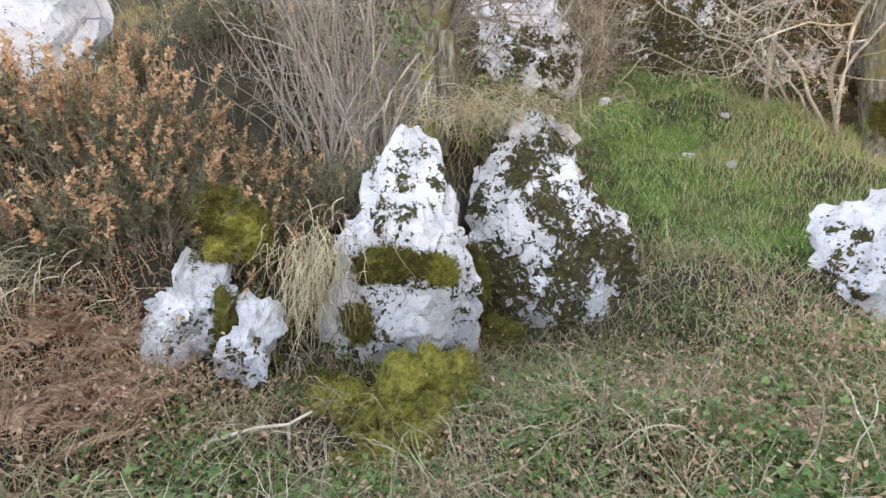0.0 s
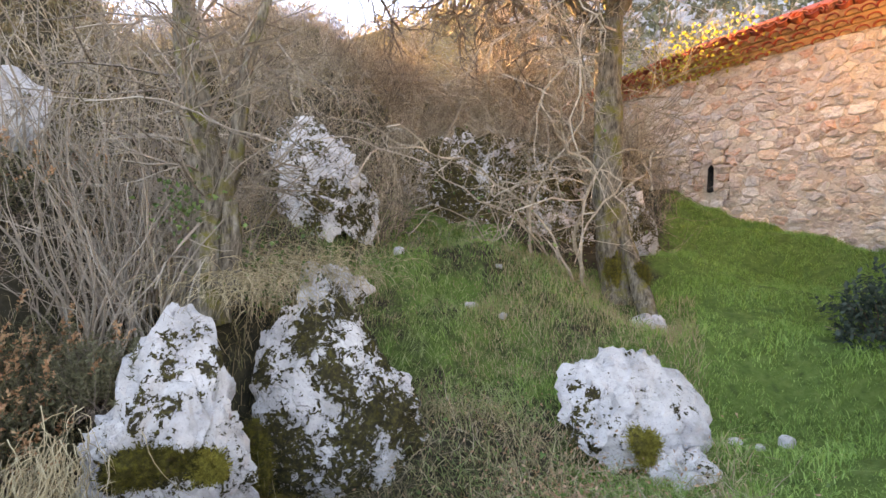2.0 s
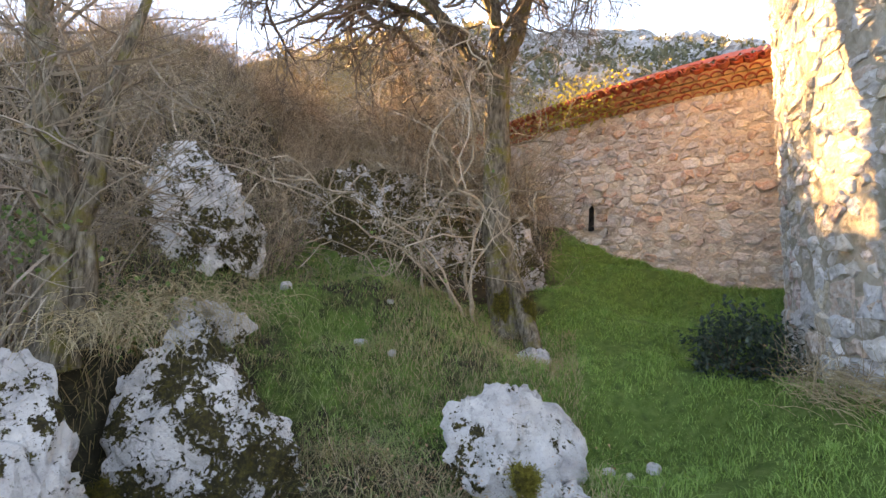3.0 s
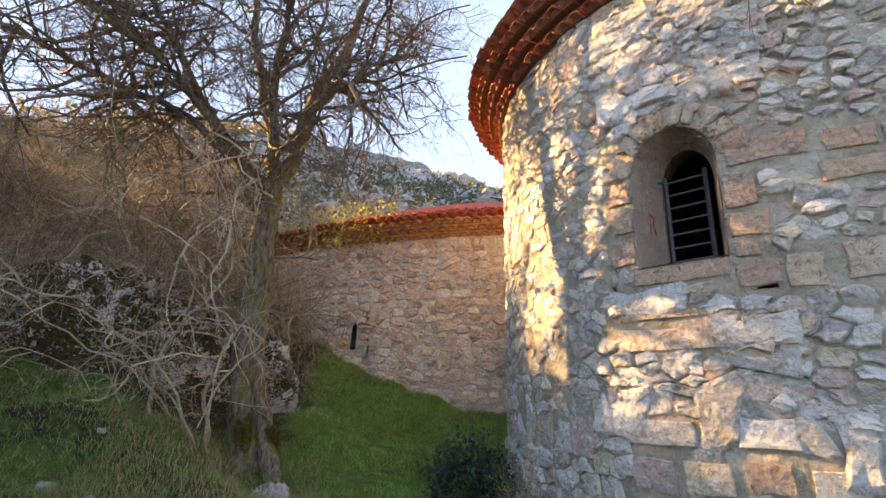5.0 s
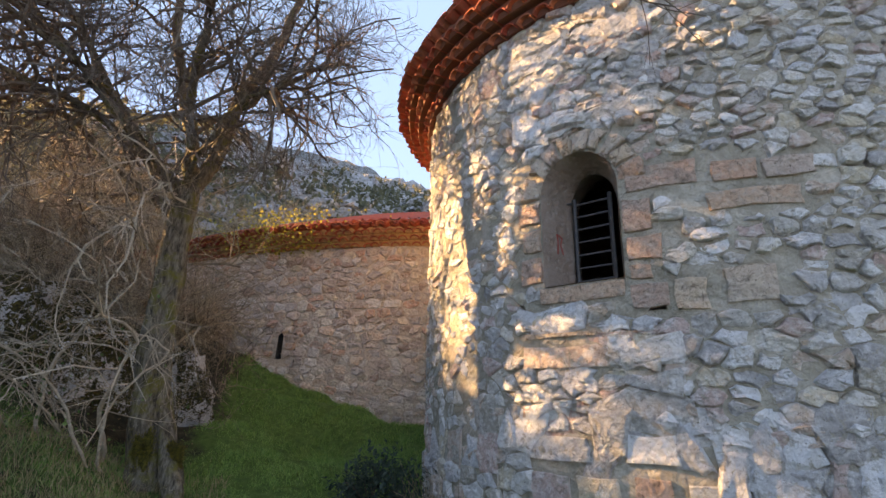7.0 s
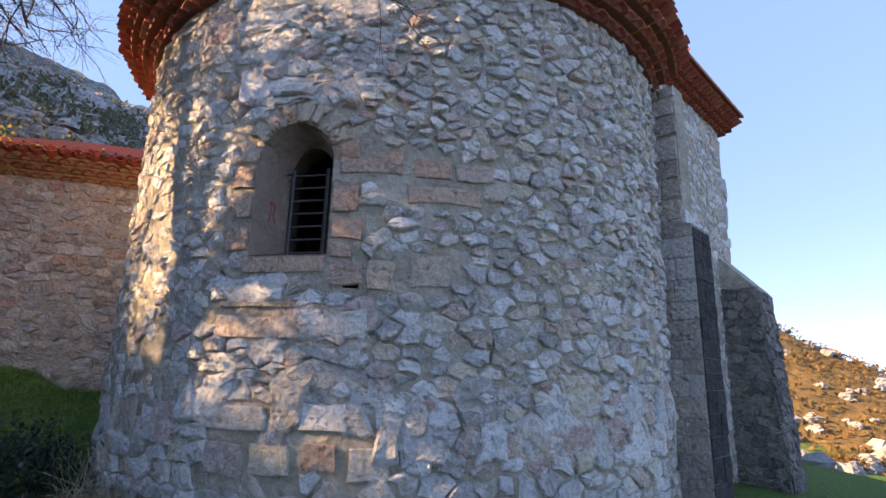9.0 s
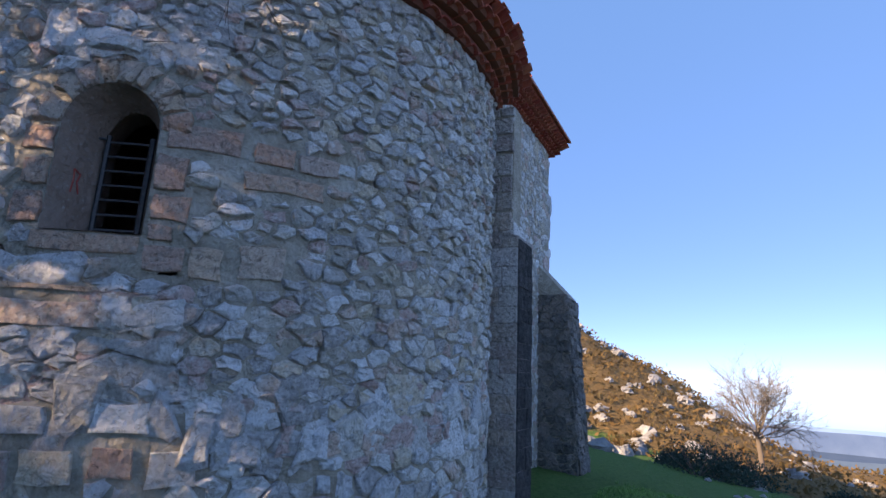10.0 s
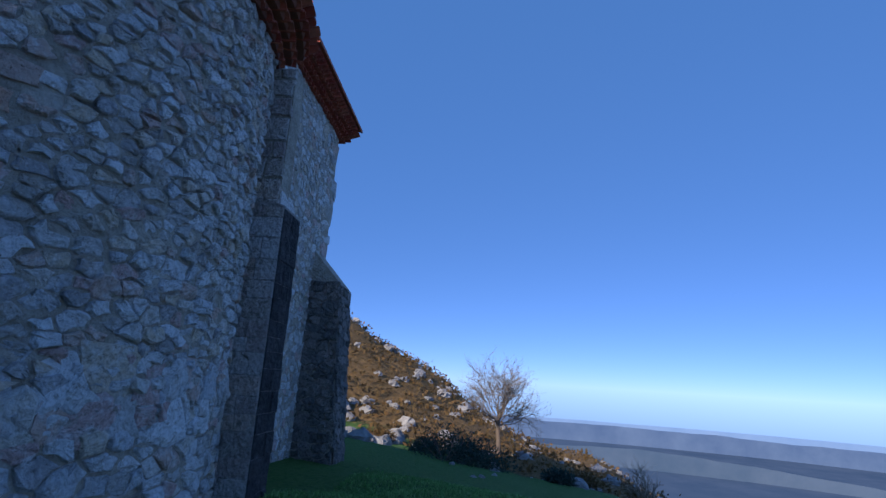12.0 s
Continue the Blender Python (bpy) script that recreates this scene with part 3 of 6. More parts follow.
def arch_line(half, v0, spring, rise, n=14):
    pts = [(half * math.cos(math.pi * i / n), spring + rise * math.sin(math.pi * i / n)) for i in range(n + 1)]
    pts += [(-half, lerp(spring, v0, k)) for k in (0.35, 0.7)]
    pts += [(lerp(-half, half, k / 6), v0) for k in range(7)]
    pts += [(half, lerp(v0, spring, k)) for k in (0.3, 0.65)]
    return pts


rng = random.Random(11)
apse_at = round_map(AX, AY, AR, WIN)
HALF, SILL, SPRING, RISE = 0.375, 3.48, 4.37, 0.38
shell, reveal = wall_shell(apse_at, -11.0, 5.3, -0.6, EAVE + 0.3, arch_line(HALF, SILL, SPRING, RISE), 0.8)
apse_wall = part("apse_wall", shell, M_MORTAR, chapel, "bumpy lime mortar bed of the round apse wall")
window = part("window", reveal, M_PLASTER, chapel, "small round-arched window with plastered splayed reveal")


def deg(a):
    return radians(a - WIN) * AR


SAND_BLOCKS = [(deg(a), deg(b), c, d) for a, b, c, d in (
    (219.6, 228.6, 4.22, 4.47), (229.8, 235.3, 4.20, 4.42), (235.6, 241.5, 4.20, 4.39), (229.0, 239.6, 3.96, 4.14), (224.1, 228.2, 3.16, 3.44),
    (229.8, 235.6, 3.19, 3.50), (206.3, 218.9, 3.30, 3.475), (219.1, 223.8, 3.20, 3.43), (219.0, 222.8, 3.86, 4.18), (219.1, 223.7, 3.60, 3.83),
    (203.3, 214.9, 2.99, 3.07), (217.4, 222.1, 1.68, 1.92), (203.2, 207.2, 3.52, 3.80), (203.9, 207.2, 3.84, 4.08), (202.9, 207.2, 4.12, 4.36),
    (219.2, 222.2, 3.45, 3.58))]
GREY_BLOCKS = [(deg(a), deg(b), c, d) for a, b, c, d in (
    (203.1, 212.7, 1.97, 2.20), (217.0, 223.1, 1.99, 2.23), (210.6, 216.4, 1.62, 1.90), (203.0, 216.2, 2.74, 2.95), (223.3, 228.6, 1.62, 1.90), (204.0, 209.8, 1.60, 1.88))]


def in_block(u, v):
    return any(a - 0.07 < u < b + 0.07 and c - 0.05 < v < d + 0.05 for a, b, c, d in SAND_BLOCKS + GREY_BLOCKS)


def near_window(u, v):
    if v < SPRING:
        return abs(u) < HALF + 0.05 and v > SILL - 0.02
    return math.hypot(u, v - SPRING) < HALF + 0.27


blocks(apse_wall, SAND_BLOCKS, apse_at, rng, 0.024, M_SAND, e=0.03)
blocks(apse_wall, GREY_BLOCKS, apse_at, rng, 0.035, M_RUBBLE, "stone", e=0.035)
# the ring of arch stones
cuts = [0, 0.11, 0.20, 0.31, 0.40, 0.52, 0.61, 0.72, 0.84, 1.0]
for k0, k1 in zip(cuts, cuts[1:]):
    a0, a1, w = math.pi * k0 + 0.015, math.pi * k1 - 0.015, rng.uniform(0.20, 0.27)
    line = []
    for r, order in ((HALF + 0.012, (0, 0.5, 1)), (HALF + w, (1, 0.5, 0))):
        line += [(r * math.cos(lerp(a0, a1, t)), SPRING + r * math.sin(lerp(a0, a1, t))) for t in order]
    got = stone_from(line, apse_at, 0.04, rng, 0.006)
    part("arch_stone", mesh_of("arch_stone", got[1], got[2], M_SAND), M_SAND, apse_wall, at=got[0])
cells = []
for u0, u1, v0, v1, rows, widths in ((-6.0, 5.2, 0.5, 2.05, (0.11, 0.21), (0.14, 0.34)), (-6.0, 0.1, 2.05, EAVE + 0.1, (0.07, 0.18), (0.12, 0.42)), (0.1, 5.2, 2.05, EAVE + 0.1, (0.065, 0.16), (0.10, 0.34))):
    cells += rubble_cells(u0, u1, v0, v1, rows, widths, rng, 0.66)


def bedded(u, v):
    """How far the stones stand out: the north side is smeared with mortar."""
    return lerp(0.40, 1.0, smooth01(-1.35, -0.75, u + 0.12 * nz(u * 2, v * 2, 3))) if v > 1.9 else 1.0


lay(apse_wall, cells, apse_at, rng, (0.006, 0.058), M_RUBBLE, M_RUBBLE_MANY, lambda u, v: -1.15 < u < 1.75 and 1.1 < v < 4.9,
    lambda u, v: in_block(u, v) or near_window(u, v), gaps=(0.003, 0.016), flush=bedded)

# iron grille in the window


def bar(bm, p, q, r, sides=6):
    p, q = Vector(p), Vector(q)
    m = (q - p).to_track_quat("Z", "Y").to_matrix().to_4x4()
    bmesh.ops.create_cone(bm, cap_ends=True, segments=sides, radius1=r, radius2=r, depth=(q - p).length, matrix=Matrix.Translation((p + q) / 2) @ m)


def iron(name, pts, r):
    bm = bmesh.new()
    for p, q in zip(pts, pts[1:]):
        bar(bm, p, q, r)
    return part(name, bm, M_IRON, window)


GD = -0.36
iron("grille_post", [apse_at(-0.215, SILL - 0.05, GD), apse_at(-0.215, 4.43, GD)], 0.022)
iron("grille_post", [apse_at(0.19, SILL - 0.05, GD), apse_at(0.19, 4.43, GD)], 0.024)
for k in range(7):
    iron("grille_bar", [apse_at(-0.215, 3.58 + 0.132 * k, GD), apse_at(0.19, 3.58 + 0.132 * k, GD)], 0.011)
iron("grille_stay", [apse_at(-0.38, 4.37, GD + 0.10), apse_at(-0.215, 4.40, GD)], 0.012)

# faded red paint strokes on the plaster of the window's side
M_PAINT = rough_material("faded_red_paint", (0.30, 0.05, 0.04), (0.38, 0.08, 0.06), (0.42, 0.12, 0.09), 30.0, 0.2)
for pts in ([(3.86, -0.16), (3.98, -0.17), (4.06, -0.16)], [(4.06, -0.16), (4.03, -0.22), (3.96, -0.20), (3.86, -0.23)]):
    bm = bmesh.new()
    P = [apse_at(-0.375 * (1 - 0.30 * (0.3 + 0.7 * (-d - 0.12) / 0.26)) + 0.004, v - 0.02, d) for v, d in pts]
    for p, q in zip(P, P[1:]):
        bar(bm, p, q, 0.007, 5)
    part("paint_mark", bm, M_PAINT, window)

# ---- tiled eaves ----


def tile_mesh(name, w0=0.20, w1=0.16, length=0.42, rise=0.075, th=0.016, seg=7):
    """A curved clay tile, its mouth at the origin, running along -x, hollow side down."""
    V, F = [], []
    for x, w, r in ((0, w0, rise), (-length, w1, rise * 0.85)):
        for t in (0, th):
            for i in range(seg + 1):
                a = math.pi * i / seg
                V.append((x, -math.cos(a) * (w / 2 - th + t), math.sin(a) * (r - th + t)))
    n = seg + 1
    for i in range(seg):
        F += [(i, i + 1, 2 * n + i + 1, 2 * n + i), (n + i, 3 * n + i, 3 * n + i + 1, n + i + 1), (i, n + i, n + i + 1, i + 1), (2 * n + i, 2 * n + i + 1, 3 * n + i + 1, 3 * n + i)]
    F += [(0, 2 * n, 3 * n, n), (seg, n + seg, 3 * n + seg, 2 * n + seg)]
    return V, F


TV, TF = tile_mesh("tile")
TILE_ONE = mesh_of("tile", TV, TF, M_TILE)


def radial(cx, cy, r, a, z, tilt=0.0, roll=0.0):
    """A pose whose x axis points out from the round wall at the angle a."""
    return Matrix.Translation((cx + r * math.cos(a), cy + r * math.sin(a), z)) @ Matrix.Rotation(a, 4, "Z") @ Matrix.Rotation(radians(tilt), 4, "Y") @ Matrix.Rotation(radians(roll), 4, "X")


def eaves(owner, cx, cy, r, a0, a1, z, rows, out, rise, pitch, single_rows, mat_many, mat_slab, rng):
    V, F = [], []
    courses = []
    for k in range(rows):
        SV, SF = [], []
        courses.append((SV, SF))
        rr = r + out * (k + 1)
        zz = z + rise * k
        # mortar bed over the row of tiles
        m = 90
        o = len(SV)
        for i in range(m + 1):
            a = lerp(a0, a1, i / m)
            for rad, h in ((r - 0.15, 0.0), (rr - 0.075, 0.0), (rr - 0.035, rise * 0.72), (rr - 0.03, rise + 0.004), (r - 0.15, rise + 0.004)):
                SV.append((cx + rad * math.cos(a), cy + rad * math.sin(a), zz + h))
        for i in range(m):
            for j in range(4):
                SF.append((o + i * 5 + j, o + (i + 1) * 5 + j, o + (i + 1) * 5 + j + 1, o + i * 5 + j + 1))
    bed = thing("eaves", "", "")
    bed.parent = owner
    for SV, SF in courses:
        part("mortar_course", mesh_of("mortar_course", SV, SF, mat_slab), mat_slab, bed)
    for k in range(rows):
        rr = r + out * (k + 1)
        n = int(abs(a1 - a0) * rr / pitch)
        zz = z + rise * k
        for i in range(n):
            a = lerp(a0, a1, (i + (0.5 if k % 2 else 0)) / n)
            m = radial(cx, cy, rr + rng.gauss(0, 0.012), a + rng.gauss(0, 0.002), zz + rng.gauss(0, 0.004), rng.gauss(0, 1.5), rng.gauss(0, 2.5))
            if k < single_rows:
                ob = part("tile", TILE_ONE, None, bed)
                ob.matrix_basis = m
            else:
                o = len(V)
                V += [m @ Vector(q) for q in TV]
                F += [tuple(q + o for q in f) for f in TF]
    # the edge of the roof: channels and covers, running up the slope
    rr = r + out * (rows + 0.75)
    n = int(abs(a1 - a0) * rr / pitch)
    top = z + rise * rows
    for i in range(n):
        a = lerp(a0, a1, i / n)
        h = abs(a1 - a0) / n / 2
        for c in range(3):
            d = rr - 0.33 * c
            s = d / rr
            up = 0.33 * c * 0.42
            if d < 0.5:
                continue
            m = radial(cx, cy, d + rng.gauss(0, 0.02), a + rng.gauss(0, 0.003), top + up + 0.05 + rng.gauss(0, 0.006), -23, rng.gauss(0, 3)) @ Matrix.Diagonal((1, s, 1, 1))
            o = len(V)
            V += [m @ Vector(q) for q in TV]
            F += [tuple(q + o for q in f) for f in TF]
            m = radial(cx, cy, d - 0.04 + rng.gauss(0, 0.02), a + h, top + up + 0.085, -23, 180 + rng.gauss(0, 3)) @ Matrix.Diagonal((1, s, 1, 1))
            o = len(V)
            V += [m @ Vector(q) for q in TV]
            F += [tuple(q + o for q in f) for f in TF]
    ob = part("roof_tiles", mesh_of("roof_tiles", V, F, mat_many), mat_many, owner, "weathered red curved clay roof tiles")
    tagged(ob, kind="stuff")
    return bed, rr, top


bed, rr, top = eaves(chapel, AX, AY, AR, radians(105), radians(291), EAVE, 3, 0.15, 0.125, 0.205, 3, M_TILE_MANY, M_TILE_BED, rng)


def cone_roof(owner, cx, cy, a0, a1, r, z, slope, r_in, mat, ribs):
    """The upper roof as ribbed tiling."""
    V, F = [], []
    n = ribs * 4
    for i in range(n + 1):
        a = lerp(a0, a1, i / n)
        b = 0.05 * max(0, math.sin(2 * math.pi * i / 4)) + 0.02
        for rad in (r, lerp(r, r_in, 0.5), r_in):
            V.append((cx + rad * math.cos(a), cy + rad * math.sin(a), z + (r - rad) * slope + b * rad / r))
    for i in range(n):
        for j in (0, 1):
            F.append((i * 3 + j, (i + 1) * 3 + j, (i + 1) * 3 + j + 1, i * 3 + j + 1))
    return part("roof", mesh_of("roof", V, F, mat), mat, owner)


cone_roof(chapel, AX, AY, 0.0, 2 * math.pi, rr - 0.55, top + 0.30, 0.42, 0.05, M_TILE, 110)
# unseen wall towards the nave, added to keep daylight out of the apse


def box(x0, x1, y0, y1, z0, z1):
    bm = bmesh.new()
    bmesh.ops.create_cube(bm, size=1)
    for q in bm.verts:
        q.co = Vector((lerp(x0, x1, q.co.x + 0.5), lerp(y0, y1, q.co.y + 0.5), lerp(z0, z1, q.co.z + 0.5)))
    return bm


part("cross_wall", box(8.36, 9.0, 2.9, 9.6, -0.6, 8.2), M_MORTAR, chapel)
# unseen slab added below the roof to stop sky light leaking in
bm = bmesh.new()
bmesh.ops.create_cone(bm, cap_ends=True, segments=48, radius1=AR - 0.25, radius2=AR - 0.25, depth=0.12, matrix=Matrix.Translation((AX, AY, EAVE + 0.20)))
part("apse_ceiling", bm, M_MORTAR, chapel)

# ---- chapel: pilaster, buttresses and nave ----


def prism(base, top):
    """A solid between two quadrilaterals given as four points each."""
    bm = bmesh.new()
    a, b = [bm.verts.new(p) for p in base], [bm.verts.new(p) for p in top]
    bm.faces.new(a[::-1])
    bm.faces.new(b)
    for i in range(4):
        j = (i + 1) % 4
        bm.faces.new((a[i], a[j], b[j], b[i]))
    return bm


def quad(x0, x1, y0, y1, z, z2=None):
    z2 = z if z2 is None else z2
    return [(x0, y0, z), (x1, y0, z), (x1, y1, z2), (x0, y1, z2)]


pilaster = part("pilaster", prism(quad(8.10, 8.42, 2.08, 3.3, -0.4), quad(8.10, 8.42, 2.08, 3.3, EAVE)), M_MORTAR, chapel, "flat pilaster of squared brown-grey stone")
west = flat_map((8.10, 2.08, 0), (0, 1, 0), (-1, 0, 0))
z, rows = -0.2, []
while z < EAVE - 0.1:
    h = rng.uniform(0.22, 0.36)
    cut = rng.uniform(0.15, 0.28)
    rows += [(-0.01, cut, z, min(z + h, EAVE)), (cut, 0.5, z, min(z + h, EAVE))] if rng.random() < 0.5 else [(-0.01, 0.5, z, min(z + h, EAVE))]
    z += h
blocks(pilaster, rows, west, rng, 0.03, M_BROWN_ONE, "squared_stone", 0.035)
butt = part("buttress", prism(quad(8.06, 8.66, 1.98, 3.0, -0.4), quad(8.06, 8.66, 1.98, 3.0, 4.42, 4.75)), M_BROWN, chapel, "weathered stone buttress, near-black on its south side")
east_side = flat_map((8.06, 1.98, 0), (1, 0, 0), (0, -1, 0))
west_side = flat_map((8.06, 1.98, 0), (0, 1, 0), (-1, 0, 0))
# south face laid in near-black stones, west face in brown
for at, w, mat, top in ((east_side, 0.60, M_NEAR_BLACK, 4.38), (west_side, 0.90, M_BROWN_ONE, 4.40)):
    z, rows = -0.3, []
    while z < top - 0.05:
        h = min(rng.uniform(0.16, 0.30), top - z)
        u = 0.0
        while u < w - 0.02:
            e = u + rng.uniform(0.22, 0.5)
            e = w if e > w - 0.12 else e
            rows.append((u, e, z, z + h))
            u = e
        z += h
    blocks(butt, rows, at, rng, 0.014, mat, "squared_stone", 0.003 if mat is M_NEAR_BLACK else 0.012)
cap = stone_from([(0.0, 0.0), (0.3, 0.02), (0.58, 0.0), (0.56, 0.4), (0.3, 0.5), (0.02, 0.4)], lambda u, v, h=0.0: Vector((8.07 + u, 2.02 + v, 4.42 + h)), 0.24, rng, 0.03)
part("cap_stone", mesh_of("cap_stone", cap[1], cap[2], M_RUBBLE), M_RUBBLE, butt, "pale lichened cap stone", at=cap[0])

NX0, NX1, NY, NZ = 8.9, 16.25, 3.88, 9.25
part("nave_wall", prism(quad(NX0, NX1, NY, 10.5, -0.6), quad(NX0, NX1, NY, 10.5, NZ)), M_MORTAR, chapel, "tall plain nave wall of grey rubble")
south = flat_map((NX0, NY, 0), (1, 0, 0), (0, -1, 0))
nave = chapel.children[-1]
lay(nave, rubble_cells(0.1, NX1 - NX0 - 0.6, -0.4, NZ - 0.1, (0.12, 0.24), (0.16, 0.40), rng), south, rng, (0.002, 0.014), M_RUBBLE, M_RUBBLE_MANY, lambda u, v: False, lambda u, v: False)
V, F = [], []
SB = bmesh.new()
for k in range(4):
    for i in range(36):
        m = Matrix.Translation((NX0 + 0.35 + 0.205 * (i + (0.5 if k % 2 else 0)), NY - 0.14 * (k + 1), NZ - 0.02 + 0.10 * k)) @ Matrix.Rotation(radians(-90 + rng.gauss(0, 2)), 4, "Z") @ Matrix.Rotation(rng.gauss(0, 0.03), 4, "X")
        if k == 3:
            m = m @ Matrix.Rotation(radians(-20), 4, "Y")
        o = len(V)
        V += [m @ Vector(q) for q in TV]
        F += [tuple(q + o for q in f) for f in TF]
tagged(part("eaves_tiles", mesh_of("eaves_tiles", V, F, M_TILE_MANY), M_TILE_MANY, chapel), kind="stuff")
for k in range(4):
    part("eaves_course", prism(quad(NX0, NX1 + 0.1, NY - 0.14 * (k + 1) + 0.05, NY + 0.2, NZ + 0.10 * k), quad(NX0, NX1 + 0.1, NY - 0.14 * (k + 1) + 0.03, NY + 0.2, NZ + 0.10 * k + 0.1)), M_TILE, chapel)
part("nave_roof", prism(quad(NX0, NX1 + 0.35, NY - 0.62, 7.2, NZ + 0.38, NZ + 1.75), quad(NX0, NX1 + 0.35, NY - 0.62, 7.2, NZ + 0.46, NZ + 1.85)), M_TILE, chapel)
part("nave_roof", prism(quad(NX0, NX1 + 0.35, 7.2, 11.1, NZ + 1.75, NZ + 0.38), quad(NX0, NX1 + 0.35, 7.2, 11.1, NZ + 1.85, NZ + 0.46)), M_TILE, chapel)
butt2 = part("buttress", prism([(15.2, 2.80, -0.6), (16.3, 2.80, -0.6), (16.3, 3.95, -0.6), (15.2, 3.95, -0.6)], [(15.25, 3.09, 4.65), (16.25, 3.09, 4.65), (16.25, 3.95, 5.6), (15.25, 3.95, 5.6)]), M_MORTAR, chapel, "weathered stone buttress, near-black on its south side with sloping top")
V, F = [], []
for at, w, zt in ((flat_map((15.2, 2.82, 0), (0, 1, 0), (-1, 0, 0)), 1.06, 4.7), (flat_map((15.2, 2.80, 0), (1, 0, 0), (0, -1, 0)), 1.1, 4.6)):
    for poly in rubble_cells(0.0, w, -0.4, zt, (0.14, 0.28), (0.2, 0.45), rng):
        poly = [(min(max(p[0], 0.0), w), min(p[1], zt)) for p in poly]
        lean = 0.055
        got = stone_from([(p[0] * (1 - lean * max(p[1], 0) / 5) + lean * max(p[1], 0), p[1]) for p in poly] if at(0, 0, 1).x < 15 else poly, at if at(0, 0, 1).x < 15 else (lambda u, v, h=0.0, at=at: at(u, v, h - 0.055 * max(v, 0))), rng.uniform(0.01, 0.035), rng, 0.006)
        if got:
            o = len(V)
            V += [q + got[0] for q in got[1]]
            F += [tuple(i + o for i in f) for f in got[2]]
tagged(part("rubble", mesh_of("rubble", V, F, M_DARK), M_DARK, butt2), kind="stuff")

# ---- side chapel ----


def circle3(a, b, c):
    m = Matrix(((2 * (b[0] - a[0]), 2 * (b[1] - a[1])), (2 * (c[0] - a[0]), 2 * (c[1] - a[1]))))
    r = Vector((b[0] ** 2 + b[1] ** 2 - a[0] ** 2 - a[1] ** 2, c[0] ** 2 + c[1] ** 2 - a[0] ** 2 - a[1] ** 2))
    p = m.inverted() @ r
    return p.x, p.y, math.hypot(p.x - a[0], p.y - a[1])


BX, BY, BR = circle3((4.15, 10.37), (1.78, 11.58), (-0.83, 13.74))
BMID = math.degrees(math.atan2(11.6 - BY, 1.4 - BX)) % 360
BEAVE = 5.72
annex = thing("side_chapel", "low round side chapel of pinkish rubble with tiled roof", "chapel")
annex_at = round_map(BX, BY, BR, BMID)
SLIT = [(u - 0.28, v) for u, v in ((0.055, 3.34), (0.06, 3.55), (0.07, 3.82), (0.03, 3.88), (-0.04, 3.82), (-0.055, 3.55), (-0.075, 3.34), (0.0, 3.32))]
shell, reveal = wall_shell(annex_at, -6.0, 5.5, 0.8, BEAVE + 0.25, SLIT, 0.7)
annex_wall = part("wall", shell, M_MORTAR_PINK, annex, "pinkish lime mortar bed of the curved wall")
# near-black stone on the reveal paints in the slit's inner darkness
part("slit_window", reveal, M_NEAR_BLACK, annex, "narrow dark slit window")
cells = rubble_cells(-4.2, 4.6, 1.4, BEAVE + 0.1, (0.08, 0.22), (0.13, 0.42), rng, 0.64)
lay(annex_wall, cells, annex_at, rng, (0.004, 0.05), M_PINK, M_PINK_MANY, lambda u, v: -1.2 < u < 2.2 and 2.2 < v < 4.7, lambda u, v: abs(u + 0.28) < 0.15 and 3.25 < v < 3.95, gaps=(0.004, 0.022))
A0, A1 = radians(BMID) - 6.0 / BR, radians(BMID) + 5.5 / BR
bed, rr, top = eaves(annex, BX, BY, BR, A0, A1, BEAVE, 3, 0.12, 0.115, 0.215, 2, M_TILE_MANY, M_TILE_OCHRE, rng)
cone_roof(annex, BX, BY, A0, A1, rr - 0.7, top + 0.36, 0.42, BR - 4.0, M_TILE, 52)

# ---- limestone rocks ----


